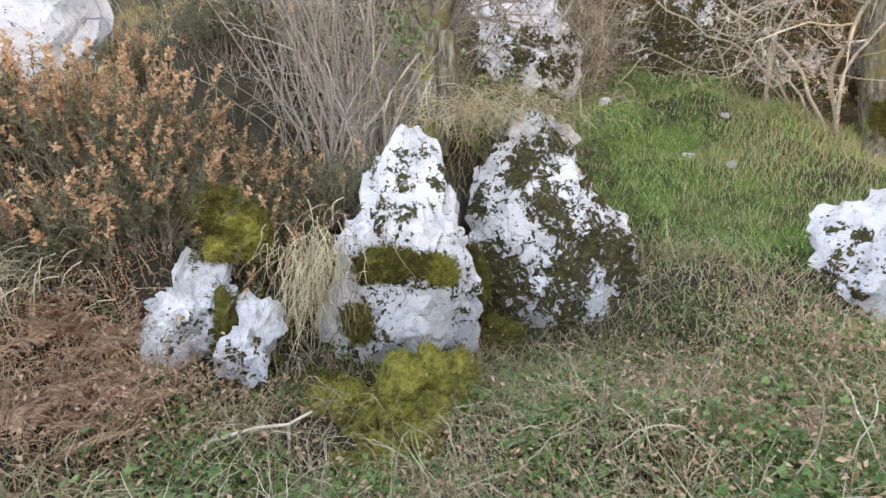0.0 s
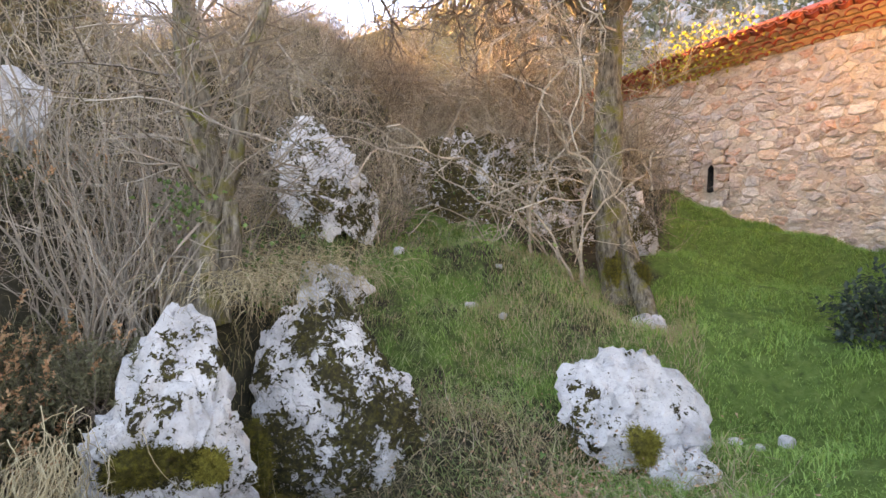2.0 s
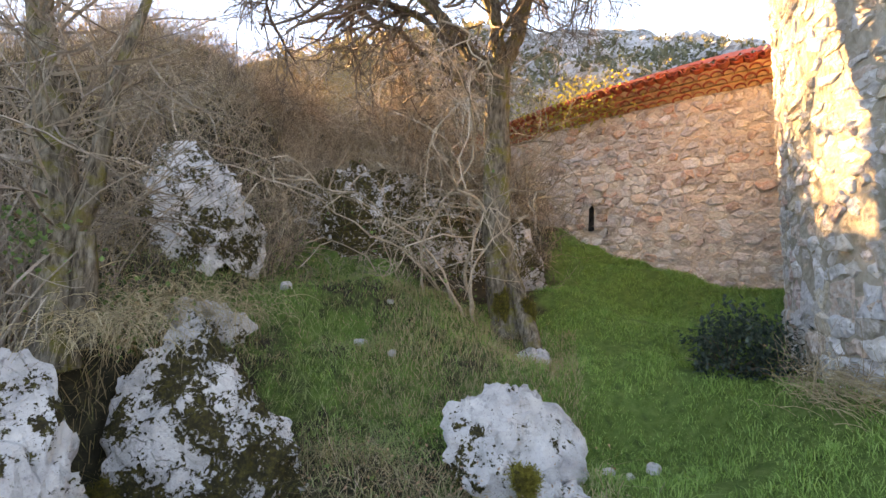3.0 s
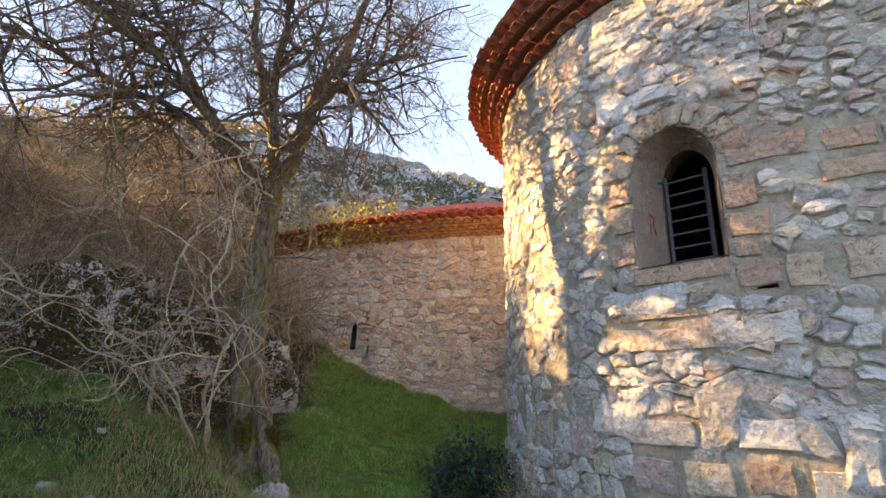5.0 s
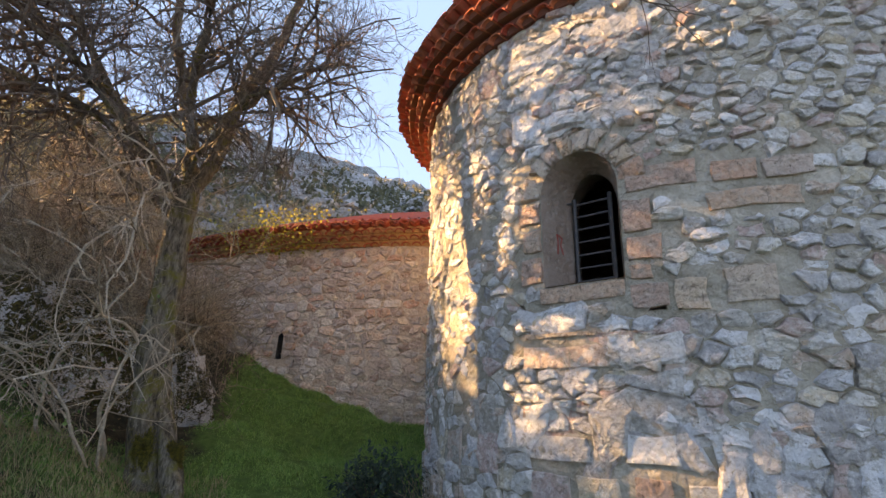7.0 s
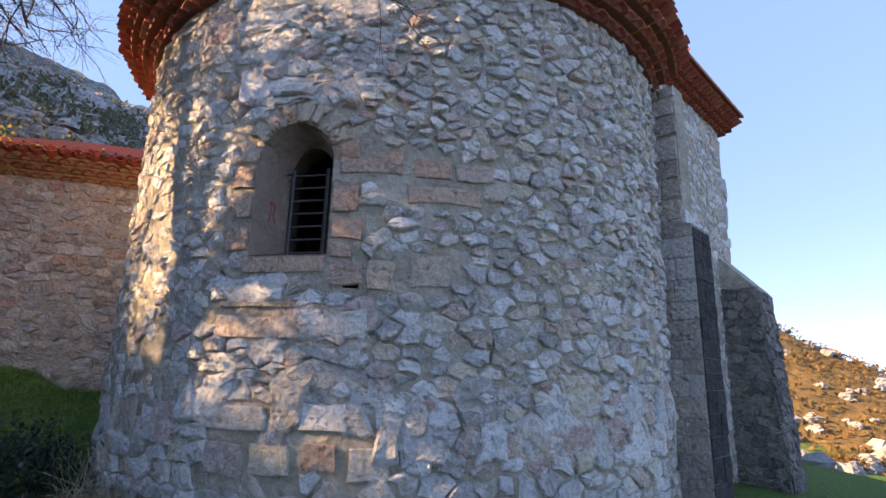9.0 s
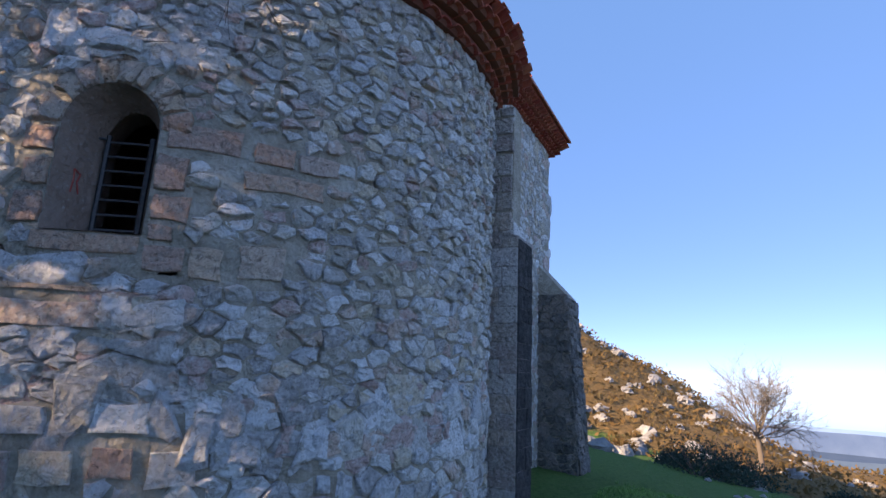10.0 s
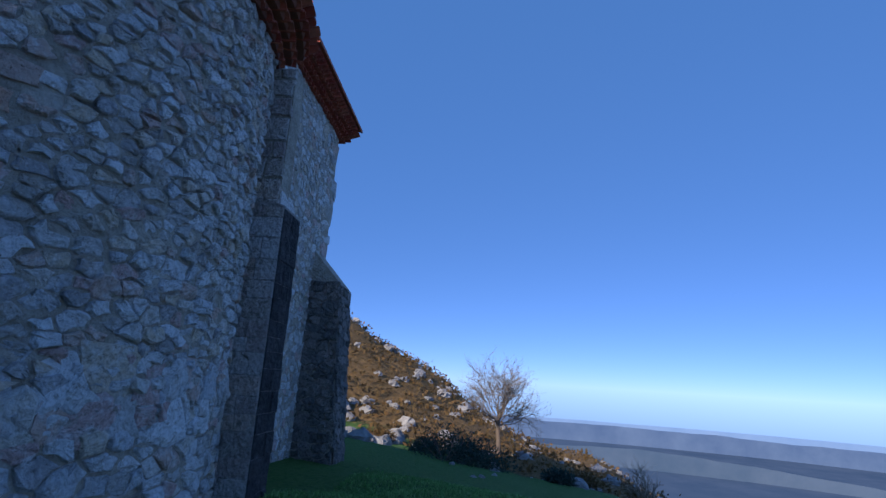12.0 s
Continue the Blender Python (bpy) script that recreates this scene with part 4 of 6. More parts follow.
def crag(outline, depth, lean, seed, rough=0.10, sub=5):
    """A weathered rock with the given upright outline (s across, z up), bulging to the front (-y) and running back."""
    n = len(outline)
    ang = sorted((math.atan2(z, s), math.hypot(s, z)) for s, z in outline)

    def reach(a):
        for i in range(n):
            a0, r0 = ang[i]
            a1, r1 = ang[(i + 1) % n]
            if i == n - 1:
                a1 += 2 * math.pi
                if a < a0:
                    a += 2 * math.pi
            if a0 <= a <= a1:
                return lerp(r0, r1, (a - a0) / max(a1 - a0, 1e-6))
        return ang[0][1]

    bm = bmesh.new()
    bmesh.ops.create_icosphere(bm, subdivisions=sub, radius=1)
    big = max(r for a, r in ang)
    r = random.Random(int(seed * 17))
    cuts = []
    for k in range(26):
        c = Vector((r.gauss(0, 0.45), -1.0, r.gauss(0.05, 0.4))).normalized()
        ext = math.sqrt((c.x * big * 0.7) ** 2 + (c.y * depth) ** 2 + (c.z * big * 0.7) ** 2)
        cuts.append((c, ext * r.uniform(0.66, 0.98)))
    breaks = []
    for k in range(16):
        c = Vector((r.gauss(0, 1), -abs(r.gauss(0, 0.6)), r.gauss(0.15, 0.9))).normalized()
        sup = max(p[0] * c.x + p[1] * c.z for p in outline)
        breaks.append((c, math.hypot(max(sup, 0.02), c.y * depth) * r.uniform(0.80, 0.97)))
    for q in bm.verts:
        a = math.atan2(q.co.z, q.co.x)
        rho = math.hypot(q.co.x, q.co.z)
        R = reach(a) * rho ** 0.55
        s, z = R * math.cos(a), R * math.sin(a)
        y = q.co.y * depth * (1.0 if q.co.y < 0 else 1.6)
        f = noise.turbulence(Vector((s * 1.9 + seed, y * 1.9, z * 1.5)), 4, True) - 0.45
        v = noise.voronoi(Vector((s * 2.6 + seed, y * 2.6, z * 1.9)))[0][0] - 0.35
        g = noise.fractal(Vector((s * 9, y * 9 + seed, z * 9)), 1.0, 2.0, 4)
        fissure = 1 - abs(noise.fractal(Vector((s * 4.2 + seed, y * 4.2, z * 1.7)), 1.0, 2.0, 3)) * 3.0
        chip = noise.cell(Vector((s * 7 + seed + 0.4 * g, y * 7, z * 6 + 0.4 * g))) - 0.5
        d = rough * (f * 0.75 - 0.8 * v + 0.42 * g - 0.45 * max(0.0, fissure) ** 2 + 0.13 * chip)
        out = Vector((s, y, z))
        for c, reach_to in cuts:
            over = out.dot(c) - reach_to
            if over > 0:
                out.y += over * 0.9
        for c, reach_to in breaks:
            over = out.dot(c) - reach_to
            if over > 0:
                out -= c * (over * 0.85)
        if out.length > 1e-4:
            out += out.normalized() * d
        out.y += lean * out.z
        q.co = out
    for f in bm.faces:
        f.smooth = False
    return bm


def rock(name, label, at, turn, outline, depth, lean, seed, moss=0.0, spots=(), rough=0.15, sub=5, category="rock"):
    """spots: moss patches s, z, radius. Faces at the front turn to the walk."""
    ob = thing(name, label, category, at)
    ob.rotation_euler = (0, 0, radians(turn))
    bm = crag(outline, depth, lean, seed, rough, sub)
    me = bpy.data.meshes.new("stone")
    bm.to_mesh(me)
    bm.free()
    me.materials.append(M_LIME)
    layer = me.color_attributes.new("moss", "FLOAT_COLOR", "POINT")
    for i, q in enumerate(me.vertices):
        p = q.co
        m = moss + 0.55 * noise.fractal(Vector((p.x * 3.5 + seed, p.y * 3.5, p.z * 2.6)), 1.0, 2.0, 3)
        for s, z, r in spots:
            m = max(m, 1.0 - math.hypot(p.x - s, (p.z - z)) / r * 0.55)
        m = min(1.0, max(0.0, m))
        layer.data[i].color = (m, m, m, 1)
    part("stone", me, M_LIME, ob)
    return ob


def cushion(owner, s, y, z, rx, ry, rz, mat, seed, label="soft yellow-green moss cushion"):
    """A spread of low moss pads grown together, with a fuzz of tips."""
    bm = bmesh.new()
    r = random.Random(int(seed * 10))
    for k in range(9):
        px, pz = r.uniform(-0.8, 0.8), r.uniform(-0.8, 0.8)
        if math.hypot(px, pz) > 1:
            px, pz = px * 0.6, pz * 0.6
        k2 = r.uniform(0.42, 0.68)
        c = Vector((s + px * rx, y + ry * (0.25 + r.uniform(-0.2, 0.2)), z + pz * rz))
        got = bmesh.ops.create_icosphere(bm, subdivisions=3, radius=1)["verts"]
        for q in got:
            p = q.co.copy()
            d = 1 + 0.45 * noise.fractal(Vector((p.x * 1.6 + seed + k, p.y * 1.6, p.z * 1.6)), 1.0, 2.0, 4)
            q.co = c + Vector((p.x * rx * k2, p.y * ry * 0.75, p.z * rz * k2)) * d
    for f in bm.faces:
        f.smooth = True
    bm.normal_update()
    base = [(q.co.copy(), q.normal.copy()) for q in bm.verts if q.normal.y < 0.4]
    for k in range(3600):
        p, n = base[r.randrange(len(base))]
        p = p + Vector((r.gauss(0, 0.02), r.gauss(0, 0.006), r.gauss(0, 0.02)))
        d = (n + Vector((r.gauss(0, 0.6), r.gauss(0, 0.6), r.gauss(0.2, 0.6)))).normalized()
        w = d.orthogonal().normalized() * 0.0045
        L = r.uniform(0.015, 0.042)
        bm.faces.new([bm.verts.new(p - w - n * 0.004), bm.verts.new(p + w - n * 0.004), bm.verts.new(p + d * L)])
    return part("moss", bm, mat, owner, label)


PALE = "pale weathered limestone outcrop with moss patches"
r1 = rock("rock_outcrop", "white limestone slab with mossy ledges leaning on the bank", (-2.60, 2.53, 0.80), 46,
          [(-0.10, 0.92), (0.10, 0.99), (0.27, 0.88), (0.36, 0.69), (0.45, 0.27), (0.53, -0.20), (0.63, -0.80), (0.33, -0.76), (0.10, -0.70), (-0.31, -0.86), (-0.63, -0.48), (-0.59, -0.26), (-0.43, -0.06), (-0.43, 0.29), (-0.28, 0.42)],
          0.26, 0.18, 1.0, 0.12, [(-0.22, 0.02, 0.13), (-0.05, 0.0, 0.14), (0.22, 0.0, 0.10), (0.34, -0.06, 0.07), (-0.12, 0.33, 0.07), (0.04, 0.36, 0.07), (0.17, 0.37, 0.06), (-0.30, -0.36, 0.09), (0.27, 0.55, 0.07), (0.33, 0.62, 0.06)])
cushion(r1, -0.12, -0.22, 0.03, 0.15, 0.08, 0.08, M_MOSS_DARK, 3.0, "dark green moss cushion")
cushion(r1, 0.09, -0.21, 0.05, 0.11, 0.05, 0.045, M_MOSS_DARK, 3.5, "dark green moss cushion")
cushion(r1, 0.26, -0.20, -0.01, 0.07, 0.06, 0.08, M_MOSS, 4.0)
cushion(r1, -0.31, -0.22, -0.37, 0.08, 0.06, 0.10, M_MOSS_DARK, 5.0, "dark green moss cushion")
r2 = rock("rock_outcrop", "white limestone slab mottled with dark brown moss", (-2.10, 3.83, 0.85), 29,
          [(-0.25, 1.17), (-0.02, 0.86), (0.26, 0.57), (0.44, 0.29), (0.65, 0.14), (0.60, -0.08), (0.72, -0.34), (0.65, -0.74), (0.08, -0.84), (-0.24, -0.85), (-0.48, -0.98), (-0.62, -0.64), (-0.70, -0.02), (-0.72, 0.63), (-0.42, 0.87)],
          0.28, 0.15, 2.0, 0.53, [(-0.62, -0.2, 0.12), (-0.60, -0.6, 0.2), (-0.40, -0.75, 0.22), (-0.1, 0.35, 0.16), (0.0, 0.2, 0.13), (-0.66, 0.3, 0.1), (-0.35, -0.4, 0.12), (0.55, -0.25, 0.12), (0.1, -0.6, 0.14)])
for i, (px, pz, w, h) in enumerate(((-0.62, -0.35, 0.10, 0.26), (-0.48, -0.72, 0.18, 0.14))):
    cushion(r2, px, -0.24 + 0.15 * pz, pz, w, 0.05, h, M_MOSS_DARK, 30.0 + i, "dark brown-green moss patch")
r3 = rock("rock_outcrop", PALE, (-3.16, 1.29, 0.63), 68, [(0.04, 0.45), (0.34, 0.33), (0.24, 0.06), (0.10, -0.40), (-0.11, -0.31), (-0.27, -0.34), (-0.29, 0.00), (-0.07, 0.20)], 0.18, 0.15, 3.0, 0.08, [(0.2, -0.2, 0.1)])
cushion(r3, 0.24, -0.10, -0.18, 0.08, 0.08, 0.26, M_MOSS_DARK, 6.0, "dark green moss cushion")
r4 = rock("rock_outcrop", PALE, (-2.86, 1.53, 0.44), 62, [(0.06, 0.30), (0.15, 0.23), (0.11, -0.12), (-0.05, -0.34), (-0.16, -0.15), (-0.12, 0.09)], 0.14, 0.1, 4.0, 0.04, [(0.03, 0.02, 0.03)])
cushion(r3, 0.30, 0.10, 0.44, 0.17, 0.10, 0.13, M_MOSS, 9.0)
cushion(r3, 0.16, 0.14, 0.58, 0.17, 0.08, 0.11, M_MOSS_DARK, 9.2)
cushion(r3, 0.40, 0.12, 0.45, 0.13, 0.08, 0.16, M_MOSS_DARK, 9.5)
m1 = thing("moss_mound", "yellow-green cushion moss over stones at the foot of the bank", "moss", (-2.33, 2.09, -0.09))
m1.rotation_euler = (0, 0, radians(48))
for s, y, z, rx, ry, rz, k in ((0.16, 0.0, 0.02, 0.30, 0.2, 0.34, 1), (-0.26, 0.02, -0.08, 0.24, 0.16, 0.28, 2), (-0.02, -0.04, -0.22, 0.30, 0.16, 0.18, 3), (0.42, 0.03, 0.16, 0.16, 0.14, 0.22, 5), (-0.6, 0.06, -0.16, 0.2, 0.12, 0.16, 6), (-0.42, 0.12, 0.03, 0.18, 0.14, 0.2, 4), (0.10, -0.24, -0.20, 0.26, 0.16, 0.22, 7), (-0.16, -0.26, -0.26, 0.20, 0.14, 0.20, 8)):
    cushion(m1, s, y, z, rx, ry, rz, M_MOSS if k != 4 else M_MOSS_DARK, 10.0 + k)
rock("small_stone", "small white limestone lump in ivy", (-2.02, 2.0, -0.36), 48, [(-0.06, 0.05), (0.04, 0.06), (0.07, -0.03), (-0.04, -0.06)], 0.06, 0, 5.0, 0, sub=3, rough=0.03, category="stone")
r5 = rock("rock_outcrop", "tall white limestone crag with dark moss on its face", (-3.85, 5.95, 3.15), 36,
          [(-0.47, 0.95), (-0.04, 0.99), (0.30, 0.62), (0.46, 0.18), (0.77, -0.10), (0.68, -0.95), (0.32, -0.73), (-0.15, -0.95), (-0.57, -0.57), (-0.54, 0.13), (-0.75, 0.43)],
          0.42, 0.3, 6.0, 0.34, [(0.1, -0.15, 0.12), (0.3, -0.25, 0.14), (0.0, -0.4, 0.15), (0.35, -0.55, 0.16), (-0.1, -0.65, 0.14), (0.6, -0.35, 0.08), (0.0, 0.85, 0.08), (0.15, 0.7, 0.08)], rough=0.16)
rock("rock_outcrop", PALE, (-2.95, 4.92, 1.75), 35, [(-0.29, 0.26), (-0.02, 0.29), (0.26, 0.17), (0.51, -0.07), (0.15, -0.25), (-0.18, -0.33), (-0.42, -0.21)], 0.25, 0.2, 7.0, 0.30, [(-0.05, 0.0, 0.1)], sub=4)
r6 = rock("rock_outcrop", "dark mossy rock face below a bramble thicket", (-2.26, 7.98, 2.98), 19,
          [(-1.90, 0.60), (-1.30, 1.05), (-0.55, 1.15), (0.10, 0.98), (0.61, 1.02), (1.30, 0.72), (1.84, 0.50), (1.73, -0.88), (0.41, -0.95), (-1.30, -0.94), (-1.90, -0.68)],
          0.40, 0.1, 8.0, 0.65, [(-0.4, 0.0, 0.3), (0.3, -0.4, 0.4), (-1.2, -0.3, 0.4), (0.6, 0.3, 0.3), (-0.7, 0.7, 0.3)], rough=0.30)
rock("rock_outcrop", "mottled limestone lump with moss beside the tree foot", (-0.10, 9.32, 2.60), 5, [(-0.40, 0.70), (-0.11, 0.83), (0.21, 0.28), (0.48, -0.50), (0.06, -0.75), (-0.34, -0.65)], 0.35, 0.1, 9.0, 0.5, rough=0.16, sub=4)
b1 = rock("boulder", "big white limestone boulder with moss in the grass", (0.08, 4.50, 0.84), 4,
          [(-0.59, 0.10), (-0.34, 0.42), (0.00, 0.50), (0.34, 0.33), (0.60, 0.10), (0.62, -0.22), (0.41, -0.52), (0.00, -0.56), (-0.22, -0.40), (-0.38, -0.18), (-0.52, -0.04)],
          0.36, 0.35, 10.0, 0.0, [(-0.42, 0.18, 0.05), (-0.24, 0.14, 0.05), (0.36, 0.05, 0.05), (0.1, -0.15, 0.09), (0.0, -0.42, 0.09), (0.4, -0.25, 0.06), (-0.25, -0.22, 0.06), (0.03, 0.46, 0.04)], category="boulder")
cushion(b1, 0.12, -0.34, -0.15, 0.07, 0.06, 0.10, M_MOSS, 15.0)
rock("boulder", "low white limestone ledge in the grass", (0.47, 4.16, 0.55), -1, [(-0.32, 0.16), (0.02, 0.11), (0.31, 0.00), (0.20, -0.16), (-0.21, -0.16)], 0.16, 0.2, 11.0, 0.02, sub=4, category="boulder")
rock("boulder", "rounded white limestone boulder in short grass", (0.19, 6.72, 1.20), 2, [(-0.28, 0.11), (0.04, 0.20), (0.24, 0.09), (0.19, -0.22), (-0.17, -0.24)], 0.22, 0.2, 12.0, 0.12, sub=4, rough=0.06, category="boulder")
rock("small_stone", "small white limestone lump in short grass", (-0.30, 6.26, 1.19), 7, [(-0.16, 0.06), (0.01, 0.13), (0.16, 0.00), (0.10, -0.12), (-0.10, -0.12)], 0.12, 0.2, 13.0, 0.05, sub=4, rough=0.04, category="stone")
rock("rock_outcrop", "pale limestone shelf behind the flowering heather", (-5.29, 1.08, 2.90), 70, [(-0.45, 0.50), (0.20, 0.55), (0.62, 0.20), (0.66, -0.35), (0.30, -0.75), (-0.40, -0.80), (-0.60, -0.1)], 0.3, 0.3, 23.0, 0.03, sub=4)
rock("rock_outcrop", "pale limestone block high on the heather bank", (-5.15, 2.89, 3.50), 63, [(-0.24, 0.42), (0.23, 0.48), (0.44, -0.05), (0.15, -0.45), (-0.25, -0.45), (-0.36, 0.03)], 0.3, 0.3, 14.0, 0.03, sub=4)
for x, y, s, k in ((1.21, 4.99, 0.08, 15), (-1.71, 5.82, 0.09, 16), (-1.25, 5.55, 0.06, 17), (0.85, 4.75, 0.07, 18), (1.02, 4.62, 0.05, 19), (-1.5, 6.4, 0.06, 20), (-2.7, 6.1, 0.10, 21)):
    rock("small_stone", "small pale limestone piece lying in grass", (x, y, ground_z(x, y) + 0.02), k * 40, [(-s, 0.2 * s), (-0.2 * s, 0.7 * s), (0.8 * s, 0.4 * s), (s, -0.4 * s), (-0.6 * s, -0.6 * s)], s * 0.8, 0, k, 0, sub=3, rough=0.03, category="stone")

# ---- plants ----


class Bag:
    """Collects many small pieces into one mesh."""

    def __init__(self):
        self.v, self.f = [], []

    def blade(self, p, lean, length, width, turn, bend=0.5):
        c, s = math.cos(turn) * width / 2, math.sin(turn) * width / 2
        o = len(self.v)
        m = (p[0] + lean[0] * length * 0.35, p[1] + lean[1] * length * 0.35, p[2] + length * 0.62)
        t = (p[0] + lean[0] * length * (0.7 + bend), p[1] + lean[1] * length * (0.7 + bend), p[2] + length * (1.0 - 0.35 * bend))
        self.v += [(p[0] - c, p[1] - s, p[2]), (p[0] + c, p[1] + s, p[2]), (m[0] + c * 0.8, m[1] + s * 0.8, m[2]), (m[0] - c * 0.8, m[1] - s * 0.8, m[2]), t]
        self.f += [(o, o + 1, o + 2, o + 3), (o + 3, o + 2, o + 4)]

    def tube(self, pts, r0, r1, sides=3):
        o = len(self.v)
        n = len(pts)
        for i, p in enumerate(pts):
            d = (pts[min(i + 1, n - 1)] - pts[max(i - 1, 0)])
            d = d.normalized() if d.length > 1e-6 else Vector((0, 0, 1))
            a = d.orthogonal().normalized()
            b = d.cross(a)
            r = lerp(r0, r1, i / (n - 1))
            for k in range(sides):
                t = 2 * math.pi * k / sides
                self.v.append(p + (a * math.cos(t) + b * math.sin(t)) * r)
        for i in range(n - 1):
            for k in range(sides):
                j = (k + 1) % sides
                self.f.append((o + i * sides + k, o + i * sides + j, o + (i + 1) * sides + j, o + (i + 1) * sides + k))

    def leaf(self, p, d, up, size, wide=0.6):
        d = d.normalized()
        s = d.cross(up)
        s = s.normalized() if s.length > 1e-5 else Vector((1, 0, 0))
        n = s.cross(d)
        o = len(self.v)
        self.v += [p, p + d * size * 0.5 + s * size * wide * 0.5 + n * size * 0.08, p + d * size - n * size * 0.06, p + d * size * 0.5 - s * size * wide * 0.5 + n * size * 0.08]
        self.f += [(o, o + 1, o + 2), (o, o + 2, o + 3)]

    def ivy_leaf(self, p, d, up, size):
        """A lobed leaf, slightly folded."""
        d = d.normalized()
        s = d.cross(up)
        s = s.normalized() if s.length > 1e-5 else Vector((1, 0, 0))
        n = s.cross(d)
        o = len(self.v)
        self.v += [p + d * size * a + s * size * b + n * size * c for a, b, c in ((0.1, 0, 0), (-0.06, 0.26, 0.05), (0.34, 0.50, 0.10), (0.50, 0.24, 0.05), (1.0, 0, -0.08), (0.50, -0.24, 0.05), (0.34, -0.50, 0.10), (-0.06, -0.26, 0.05))]
        self.f += [(o, o + 1, o + 2, o + 3), (o, o + 3, o + 4), (o, o + 4, o + 5), (o, o + 5, o + 6, o + 7)]

    def mesh(self, name, mat, smooth=False):
        return mesh_of(name, self.v, self.f, mat, smooth)


def rand_dir(rng, up=0.0):
    v = Vector((rng.gauss(0, 1), rng.gauss(0, 1), rng.gauss(0, 1)))
    v = v.normalized()
    v.z += up
    return v.normalized()


def crooked(p, d, length, n, rng, wild=0.25, pull=Vector((0, 0, 0))):
    pts = [p.copy()]
    for i in range(n):
        d = (d + rand_dir(rng) * wild + pull).normalized()
        p = p + d * (length / n)
        pts.append(p.copy())
    return pts, d


def boughs(bag, p, d, length, r, level, rng, wild=0.28, droop=0.0, many=(3, 5), spread=0.9, thin=0.45):
    """A branch that divides again and again into finer ones."""
    n = 6 if r > 0.02 else 4 if level > 0 else 2
    pts, end = crooked(p, d, length, n, rng, wild, Vector((0, 0, droop)))
    bag.tube(pts, r, r * 0.55, 4 if r > 0.02 else 3)
    if level <= 0:
        return
    for k in range(rng.randint(*many)):
        t = rng.uniform(0.25, 1.0)
        i = min(int(t * n), n - 1)
        q = pts[i].lerp(pts[i + 1], t * n - i)
        boughs(bag, q, (end + rand_dir(rng) * spread).normalized(), length * rng.uniform(0.45, 0.75), max(0.0019, r * thin * rng.uniform(0.8, 1.2)), level - 1, rng, wild, droop, many, spread, thin)


def stuff(name, bag, mat, label, category):
    ob = new(name, bag.mesh(name, mat))
    return tagged(ob, label, category, kind="stuff")


def trunk_mesh(pts, radii, seed, sides=14, flare=True):
    """A gnarled stem with buttressed foot through the given points."""
    bm = bmesh.new()
    dense, rr = [], []
    for i in range(len(pts) - 1):
        for k in range(6):
            t = k / 6
            dense.append(Vector(pts[i]).lerp(Vector(pts[i + 1]), t))
            rr.append(lerp(radii[i], radii[i + 1], t))
    dense.append(Vector(pts[-1]))
    rr.append(radii[-1])
    rings = []
    for i, (p, r) in enumerate(zip(dense, rr)):
        ring = []
        for k in range(sides):
            a = 2 * math.pi * k / sides
            g = 1 + 0.16 * math.sin(3 * a + seed + i * 0.12) + 0.20 * noise.fractal(Vector((math.cos(a) * 1.5, math.sin(a) * 1.5, p.z * 2 + seed)), 1.0, 2.0, 3)
            ring.append(bm.verts.new(p + Vector((math.cos(a), math.sin(a), 0)) * r * g))
        rings.append(ring)
    for a, b in zip(rings, rings[1:]):
        for k in range(sides):
            bm.faces.new((a[k], a[(k + 1) % sides], b[(k + 1) % sides], b[k]))
    for f in bm.faces:
        f.smooth = True
    return bm


prng = random.Random(5)
V3 = Vector

# the bare thorn tree in front of the apse
tree = thing("thorn_tree", "gnarled bare hawthorn with mossy trunk on the lawn", "tree")
part("trunk", trunk_mesh([(-0.12, 7.26, 1.15), (-0.20, 7.29, 1.95), (-0.30, 7.28, 2.9), (-0.27, 7.27, 4.2), (-0.22, 7.27, 5.2)], [0.36, 0.26, 0.19, 0.165, 0.17], 1.0), M_BARK, tree, "furrowed grey trunk with yellow moss at its foot")
part("root", trunk_mesh([(-0.10, 7.22, 2.35), (0.02, 7.12, 1.95), (0.14, 7.0, 1.55), (0.26, 6.86, 1.1)], [0.07, 0.10, 0.12, 0.12], 2.0, 10), M_BARK, tree)
